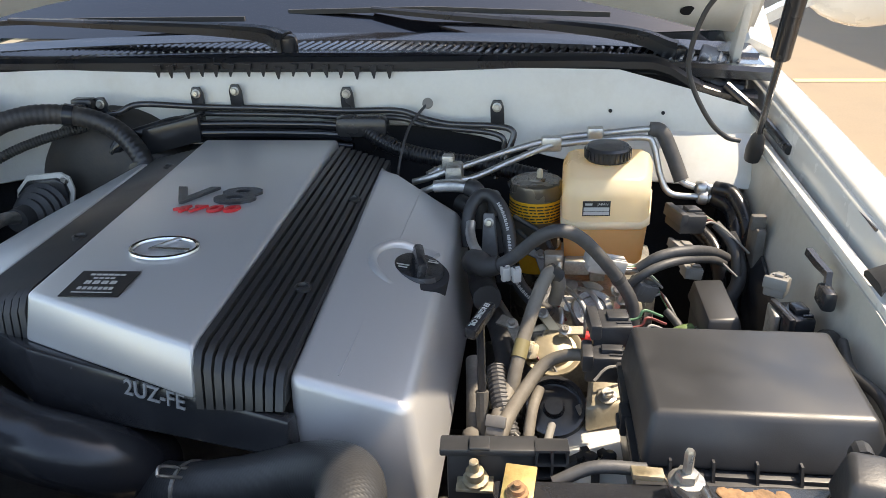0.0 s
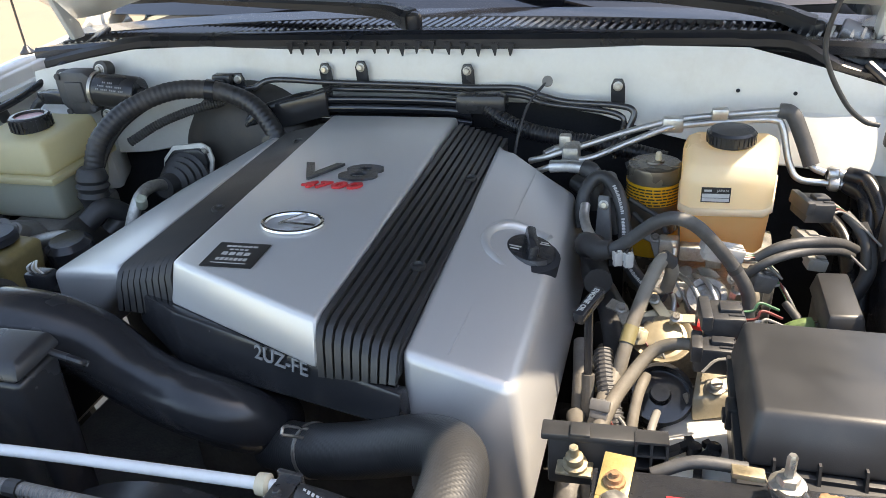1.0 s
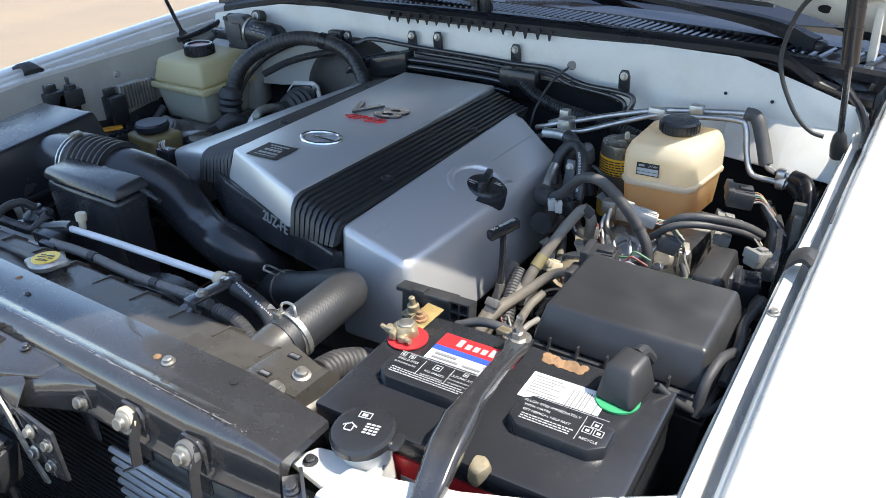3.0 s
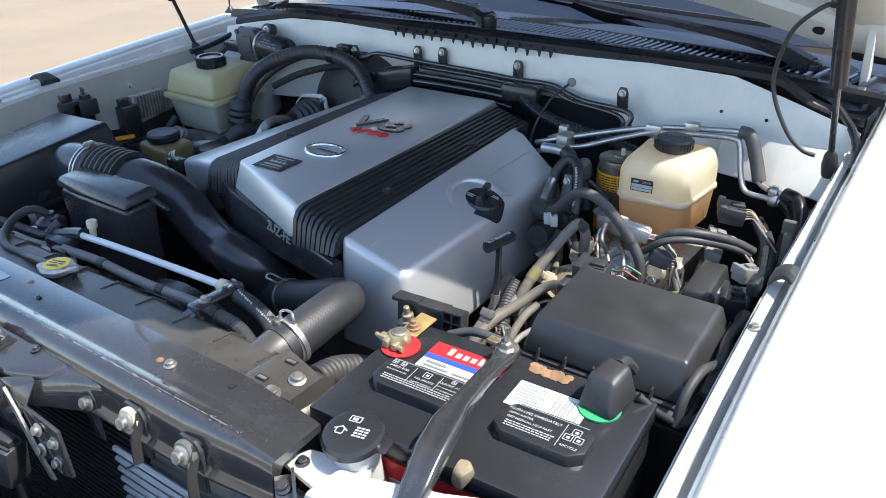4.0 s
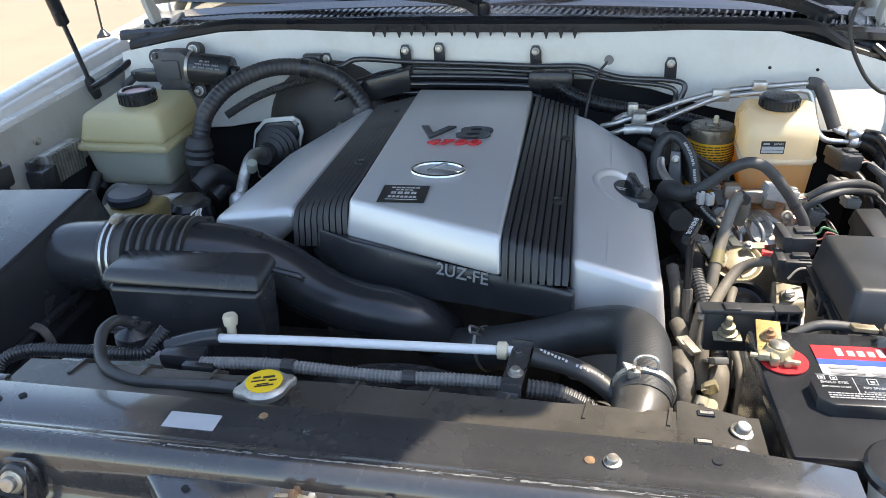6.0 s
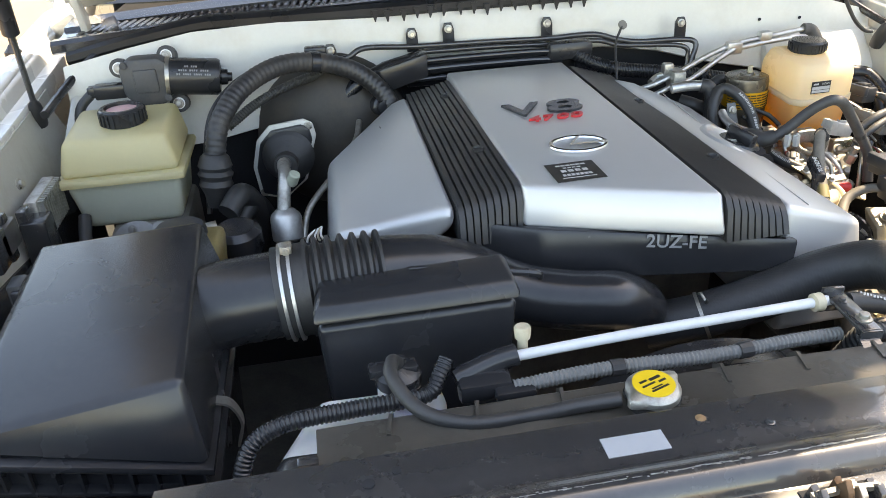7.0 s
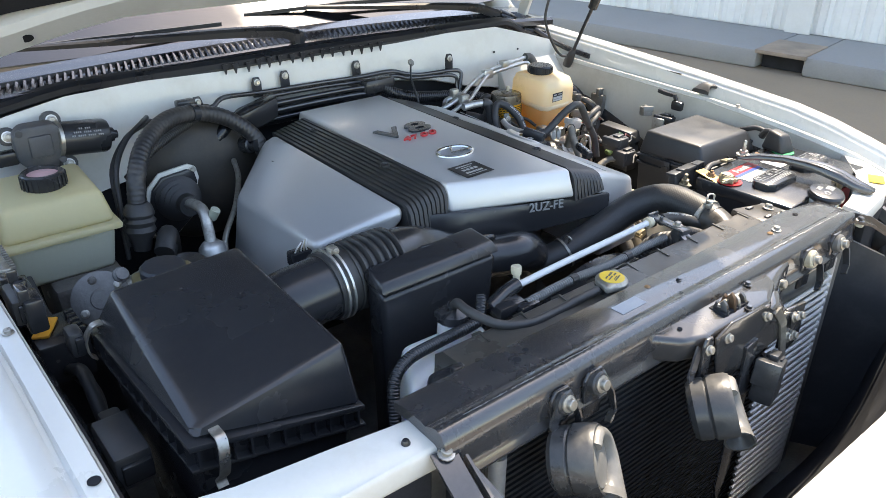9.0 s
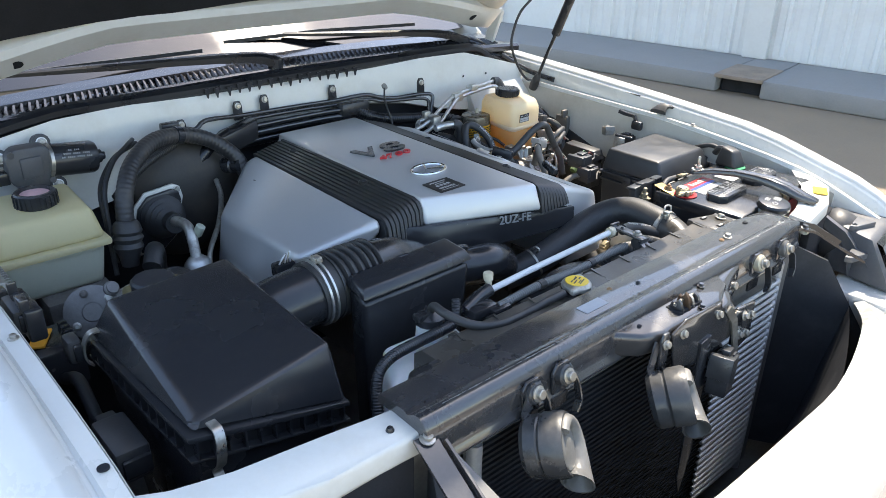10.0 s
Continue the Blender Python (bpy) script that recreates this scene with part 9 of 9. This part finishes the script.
# exhaust shield and engine side
for pts, r, m, lab in (
    ([(0.318, 0.42, 0.78), (0.322, 0.40, 0.835), (0.325, 0.345, 0.84), (0.322, 0.31, 0.79)], 0.014, DARK, "grimy heat shielded pipe"),
    ([(0.36, 0.33, 0.80), (0.365, 0.36, 0.84), (0.37, 0.40, 0.82), (0.372, 0.44, 0.78)], 0.016, LOOM, "dusty beige hose low in the bay"),
    ([(0.37, 0.62, 0.86), (0.375, 0.58, 0.86), (0.385, 0.54, 0.85), (0.40, 0.50, 0.80)], 0.010, RUBBER, "black hose low in the bay"),
    ([(0.335, 0.62, 0.90), (0.345, 0.58, 0.90), (0.355, 0.53, 0.885), (0.35, 0.48, 0.86)], 0.013, RUBBER, "black hose beside the cover"),
    ([(0.315, 0.66, 0.955), (0.322, 0.62, 0.94), (0.33, 0.58, 0.945)], 0.017, RUBBER, "short black heater hose"),
    ([(0.28, 0.77, 0.99), (0.30, 0.755, 0.985), (0.325, 0.75, 0.97), (0.34, 0.74, 0.93)], 0.012, RUBBER, "black hose behind the cover's corner"),
    ([(0.35, 0.80, 1.0), (0.37, 0.80, 1.01), (0.40, 0.81, 0.99)], 0.010, RUBBER, "black hose behind the accumulator"),
):
    hose_thing("bay_hose", pts, r, m, lab)
rr = random.Random(11)
for i in range(16):
    x, y, z = rr.uniform(0.33, 0.44), rr.uniform(0.30, 0.78), rr.uniform(0.74, 0.84)
    if x > 0.37 and y < 0.52:
        x, z = x - 0.05, z - 0.07
    t = thing("engine_casting", (x, y, z), "grimy dark casting low in the engine bay", "engine casting", "castings low in the bay")
    bm = NB()
    a, b, c = rr.uniform(0.02, 0.045), rr.uniform(0.02, 0.045), rr.uniform(0.02, 0.05)
    box(bm, (-a, -b, -c), (a, b, c), 0.006, m=pose(x, y, z, rr.uniform(-20, 20), rr.uniform(-20, 20), rr.uniform(0, 90)))
    part("casting", bm, DARK, t)
    part("bolt", bolt_mesh(NB(), (x, y, z + c), (0, 0, 1), 0.007), DARK, t)

# ---- small boxes on the right wing ----
rly = thing("relay_box", (0.60, 0.58, 0.9), "dark grey lidded relay box", "relay box")
bm = NB()
hexa(bm, [V((0.572, 0.535, 0.953)), V((0.606, 0.538, 0.953)), V((0.604, 0.626, 0.956)), V((0.571, 0.624, 0.955))], [V((0.568, 0.528, 0.928)), V((0.611, 0.530, 0.928)), V((0.609, 0.632, 0.928)), V((0.567, 0.632, 0.928))], 0.004)
part("lid", bm, FUSEP, rly)
bm = NB()
box(bm, (0.571, 0.534, 0.86), (0.606, 0.626, 0.930), 0.003)
part("base", bm, FUSEP, rly)
bm = NB()
box(bm, (0.59, 0.534, 0.918), (0.606, 0.540, 0.934), 0.001)
part("latch", bm, FUSEP, rly)
wg = thing("taped_plug", (0.55, 0.56, 0.915), "green taped stub of bare wires", "wire stub")
bm = NB()
tube(bm, [(0.535, 0.565, 0.905), (0.55, 0.566, 0.915), (0.565, 0.57, 0.918)], 0.009, 10, 4)
part("tape", bm, surface("green tape", (0.11, 0.17, 0.06), 0.6, var=0.4, scale=90, bump=0.3), wg)
for i in range(4):
    bm = NB()
    tube(bm, [(0.565, 0.568 + 0.002 * i, 0.918), (0.582, 0.572 + 0.003 * i, 0.924 - 0.002 * i), (0.598, 0.58, 0.925 + 0.002 * i)], 0.0015, 6, 4)
    part("wire", bm, WIRES[i], wg)
connector("grey_connector", (0.642, 0.552, 0.988), (0.026, 0.022, 0.020), (0, 10, 60), GREYC, "pale grey round plug on the wing", 0)
bm = NB()
box(bm, (0.624, 0.490, 0.93), (0.630, 0.520, 0.986), 0.002)
solo("plug_bracket", bm, ALU, "pale metal plug bracket on the wing", "bracket")
connector("black_connector", (0.645, 0.500, 0.972), (0.028, 0.040, 0.032), (0, 0, 10), BLACKP, "black plug beside the pale bracket", 0)
hk = thing("jack_bracket", (0.665, 0.50, 1.0), "black hooked bracket on the inner wing", "bracket")
bm = NB()
bar(bm, [V((0.662, 0.540, 1.036)), V((0.666, 0.522, 1.032)), V((0.670, 0.500, 1.030)), V((0.668, 0.490, 1.012))], 0.006, 0.008)
box(bm, (0.660, 0.474, 1.000), (0.674, 0.502, 1.022), 0.005)
part("hook", bm, BLACKP, hk)
bm = NB()
lathe(bm, [(0.013, 0), (0.015, 0.004), (0.014, 0.012), (0.007, 0.015), (0, 0.015)], (0.672, 0.462, 0.972), (-1, -0.2, 0.3), 18)
part("stop", bm, RUBBER, hk)
for pts in ([(0.67, 0.44, 0.99), (0.665, 0.40, 0.985), (0.672, 0.35, 0.99), (0.672, 0.30, 0.975)], [(0.672, 0.33, 0.995), (0.668, 0.29, 1.01), (0.664, 0.26, 1.0), (0.662, 0.245, 0.97)], [(0.655, 0.62, 0.87), (0.66, 0.56, 0.88), (0.66, 0.50, 0.90), (0.668, 0.45, 0.93)]):
    hose_thing("wing_loom", pts, 0.0052, RUBBER, "black loom clipped along the inner wing", "wiring loom")
bm = NB()
box(bm, (0.655, 0.69, 0.93), (0.668, 0.73, 0.99), 0.004)
box(bm, (0.65, 0.70, 0.985), (0.668, 0.71, 1.005), 0.002)
solo("wing_bracket", bm, DARK, "small dull bracket on the inner wing", "bracket")
for x, z in ((0.490, 1.079), (0.564, 1.078)):
    bm = NB()
    lathe(bm, [(0.0028, 0), (0.0028, 0.0012), (0, 0.0012)], (x, 0.914 - 0.1 * (x - 0.45), z), (0, -1, 0.1), 10)
    part("hole", bm, PADVOID, bulkhead)
bm = NB()
box(bm, (-0.021, -0.013, 0), (0.021, 0.013, 0.0006), m=plane_m((0.605, 0.018, 0.9982), (0.9, 0.45, -0.01), (-0.45, 0.9, 0.0)))
solo("sticker", bm, YELLOW, "bright yellow sticker on the white apron panel", "sticker")
st2 = thing("grille_stay", (0.42, -0.04, 0.98), "black folded steel stay from the beam to the headlamp", "bracket")
bm = NB()
bar(bm, [V((0.408, -0.030, 0.992)), V((0.432, -0.052, 0.986)), V((0.470, -0.088, 0.955)), V((0.505, -0.118, 0.930))], 0.016, 0.004)
bar(bm, [V((0.414, -0.024, 0.996)), V((0.438, -0.046, 0.990)), V((0.476, -0.082, 0.959))], 0.003, 0.012)
part("stay", bm, GLOSSP, st2)
part("bolt", bolt_mesh(NB(), (0.418, -0.040, 0.992), (0, -0.2, 1), 0.006), GLOSSP, st2)

# ---- the dense clutter between cover, battery and reservoir ----
DUSTY = surface("dusty pale casting", (0.32, 0.295, 0.25), 0.5, metal=0.45, var=0.3, scale=35, bump=0.3, dirt=0.65, dirt_scale=40, dirt_colour=(0.10, 0.085, 0.065))
PLATED = surface("yellow plated bracket steel", (0.46, 0.40, 0.27), 0.38, metal=0.6, var=0.2, bump=0.1, dirt=0.3)
SIGNAL = surface("red plastic", (0.75, 0.05, 0.05), 0.35, var=0.1, bump=0.02)
for at, axis, prof, mt, lab in (
    ((0.452, 0.660, 0.905), (0, -1, 0.4), [(0.020, -0.03), (0.024, 0.0), (0.024, 0.012), (0.018, 0.016), (0.012, 0.016), (0.010, 0.010), (0, 0.010)], DUSTY, "pale cast solenoid with a recessed face"),
    ((0.500, 0.640, 0.905), (0.2, -1, 0.5), [(0.013, -0.02), (0.016, 0.0), (0.016, 0.010), (0.011, 0.014), (0.006, 0.014), (0, 0.014)], DUSTY, "small pale cast solenoid"),
    ((0.420, 0.640, 0.900), (-0.3, -1, 0.3), [(0.011, -0.02), (0.013, 0.0), (0.013, 0.014), (0.008, 0.017), (0, 0.017)], ALU, "aluminium plug on the hydraulic unit"),
    ((0.432, 0.650, 0.922), (-0.2, -0.4, 1), [(0.016, -0.03), (0.017, 0.0), (0.013, 0.006), (0.008, 0.010), (0, 0.010)], DUSTY, "pale pipe union under the reservoir"),
    ((0.400, 0.668, 0.915), (-0.2, -0.8, 0.3), [(0.014, -0.03), (0.016, 0.0), (0.012, 0.005), (0.006, 0.006), (0, 0.006)], ALU, "aluminium union beside the accumulator"),
):
    bm = NB()
    lathe(bm, prof, at, axis, 20)
    solo("solenoid", bm, mt, lab, "solenoid")
for at, size, rot, mt, lab, n in (
    ((0.512, 0.612, 0.945), (0.030, 0.020, 0.022), (10, 20, 30), MIDGREY, "dusty grey plug on the hydraulic unit", 3),
    ((0.395, 0.610, 0.930), (0.028, 0.020, 0.020), (0, -20, 60), MIDGREY, "dusty grey plug beside the accumulator", 2),
    ((0.378, 0.520, 0.915), (0.030, 0.018, 0.016), (0, 30, 70), CREAM, "cream plug hanging among the looms", 2),
    ((0.350, 0.410, 0.895), (0.026, 0.018, 0.018), (0, 40, 80), MIDGREY, "grey sensor plug beside the dipstick", 2),
    ((0.352, 0.632, 0.955), (0.030, 0.022, 0.024), (0, 10, 80), BLACKP, "black valve body beside the filler", 0),
):
    connector("loom_plug", at, size, rot, mt, lab, n, WIRES, (0.03, -0.02, -0.03))
for pts, w, mt, lab in (
    ([(0.385, 0.600, 0.935), (0.395, 0.575, 0.930), (0.410, 0.562, 0.915), (0.430, 0.556, 0.908)], 0.012, PLATED, "plated bracket carrying the taped loom"),
    ([(0.405, 0.560, 0.905), (0.420, 0.548, 0.925), (0.440, 0.545, 0.928)], 0.010, CREAM, "cream plastic clip bracket under the loom"),
    ([(0.345, 0.56, 0.93), (0.360, 0.55, 0.93), (0.372, 0.53, 0.915)], 0.014, DUSTY, "dusty steel bracket beside the cover"),
    ([(0.470, 0.600, 0.890), (0.480, 0.575, 0.885), (0.500, 0.565, 0.880)], 0.016, PLATED, "plated bracket below the valve"),
    ([(0.372, 0.70, 0.955), (0.392, 0.690, 0.950), (0.402, 0.672, 0.930)], 0.016, GREYC, "grey bracket in front of the accumulator"),
):
    bm = NB()
    bar(bm, [V(p) for p in pts], w, 0.003, up=(0, -0.5, 1))
    t = thing("stay_bracket", pts[0], lab, "bracket")
    part("strip", bm, mt, t)
    part("bolt", bolt_mesh(NB(), V(pts[1]) + V((0, -0.001, 0.0015)), (0, -0.5, 1), 0.0055), STEEL, t)
bm = NB()
tube(bm, [(0.438, 0.585, 0.898), (0.455, 0.578, 0.896), (0.476, 0.575, 0.894)], 0.007, 10, 4)
solo("red_cap", bm, SIGNAL, "bright red plastic cap under the valve", "cap")
for pts, r, mt, lab in (
    ([(0.405, 0.655, 0.955), (0.402, 0.640, 0.935), (0.410, 0.628, 0.920), (0.418, 0.60, 0.915), (0.416, 0.585, 0.895)], 0.0032, PIPE, "bright bent brake pipe"),
    ([(0.440, 0.640, 0.930), (0.455, 0.615, 0.935), (0.468, 0.590, 0.915), (0.466, 0.575, 0.89)], 0.0030, PIPE, "bright bent brake pipe under the plug"),
    ([(0.356, 0.70, 1.000), (0.372, 0.70, 0.990), (0.395, 0.690, 0.980), (0.405, 0.672, 0.968)], 0.0034, RUBBER, "thin black hose past the accumulator"),
    ([(0.362, 0.712, 0.975), (0.382, 0.700, 0.960), (0.402, 0.690, 0.945)], 0.0034, RUBBER, "second thin black hose past the accumulator"),
    ([(0.340, 0.64, 0.905), (0.358, 0.60, 0.900), (0.372, 0.565, 0.905), (0.398, 0.552, 0.915)], 0.0062, LOOM, "beige hose bending under the arched hose"),
    ([(0.360, 0.47, 0.90), (0.350, 0.43, 0.885), (0.338, 0.39, 0.85), (0.332, 0.35, 0.80)], 0.0095, LOOM, "beige loom beside the dipstick tube"),
    ([(0.392, 0.47, 0.90), (0.384, 0.44, 0.89), (0.380, 0.40, 0.86), (0.384, 0.36, 0.82)], 0.0060, LOOM, "thin beige loom beside the black drum"),
    ([(0.405, 0.43, 0.885), (0.400, 0.40, 0.885), (0.398, 0.37, 0.87), (0.402, 0.34, 0.84)], 0.0042, GREYC, "thin grey wire bundle"),
    ([(0.322, 0.44, 0.86), (0.330, 0.40, 0.855), (0.336, 0.36, 0.82), (0.335, 0.32, 0.78)], 0.011, DARK, "grimy shielded pipe on the engine's side"),
    ([(0.318, 0.52, 0.90), (0.322, 0.48, 0.885), (0.324, 0.45, 0.86)], 0.009, DARK, "grimy metal pipe on the engine's side"),
    ([(0.540, 0.60, 0.925), (0.555, 0.575, 0.912), (0.552, 0.545, 0.895)], 0.005, HOSE, "grey cable by the relay box"),
    ([(0.355, 0.318, 0.80), (0.352, 0.290, 0.83), (0.345, 0.275, 0.86)], 0.008, CREAM, "cream plastic tube behind the battery"),
    ([(0.335, 0.20, 0.80), (0.330, 0.17, 0.86), (0.322, 0.13, 0.91)], 0.010, CREAM, "cream hose beside the battery"),
):
    hose_thing("bay_pipe", pts, r, mt, lab)
rr = random.Random(23)
for i in range(26):
    x, y, z = rr.uniform(0.325, 0.46), rr.uniform(0.31, 0.62), rr.uniform(0.83, 0.885)
    if x > 0.395 and y < 0.47:
        continue
    t = thing("loom_clip", (x, y, z), "dusty clip or lug among the looms", "clip", "clips among the looms")
    bm = NB()
    a, b, c = rr.uniform(0.006, 0.014), rr.uniform(0.005, 0.010), rr.uniform(0.003, 0.008)
    m = pose(x, y, z, rr.uniform(-40, 40), rr.uniform(-40, 40), rr.uniform(0, 180))
    box(bm, (-a, -b, -c), (a, b, c), 0.002, m=m)
    box(bm, (a * 0.4, -b * 1.3, -c * 0.5), (a * 1.6, b * 1.3, c * 0.5), 0.001, m=m)
    part("lug", bm, rr.choice((DUSTY, LOOM, PLATED, MIDGREY, CREAM, STEEL)), t)
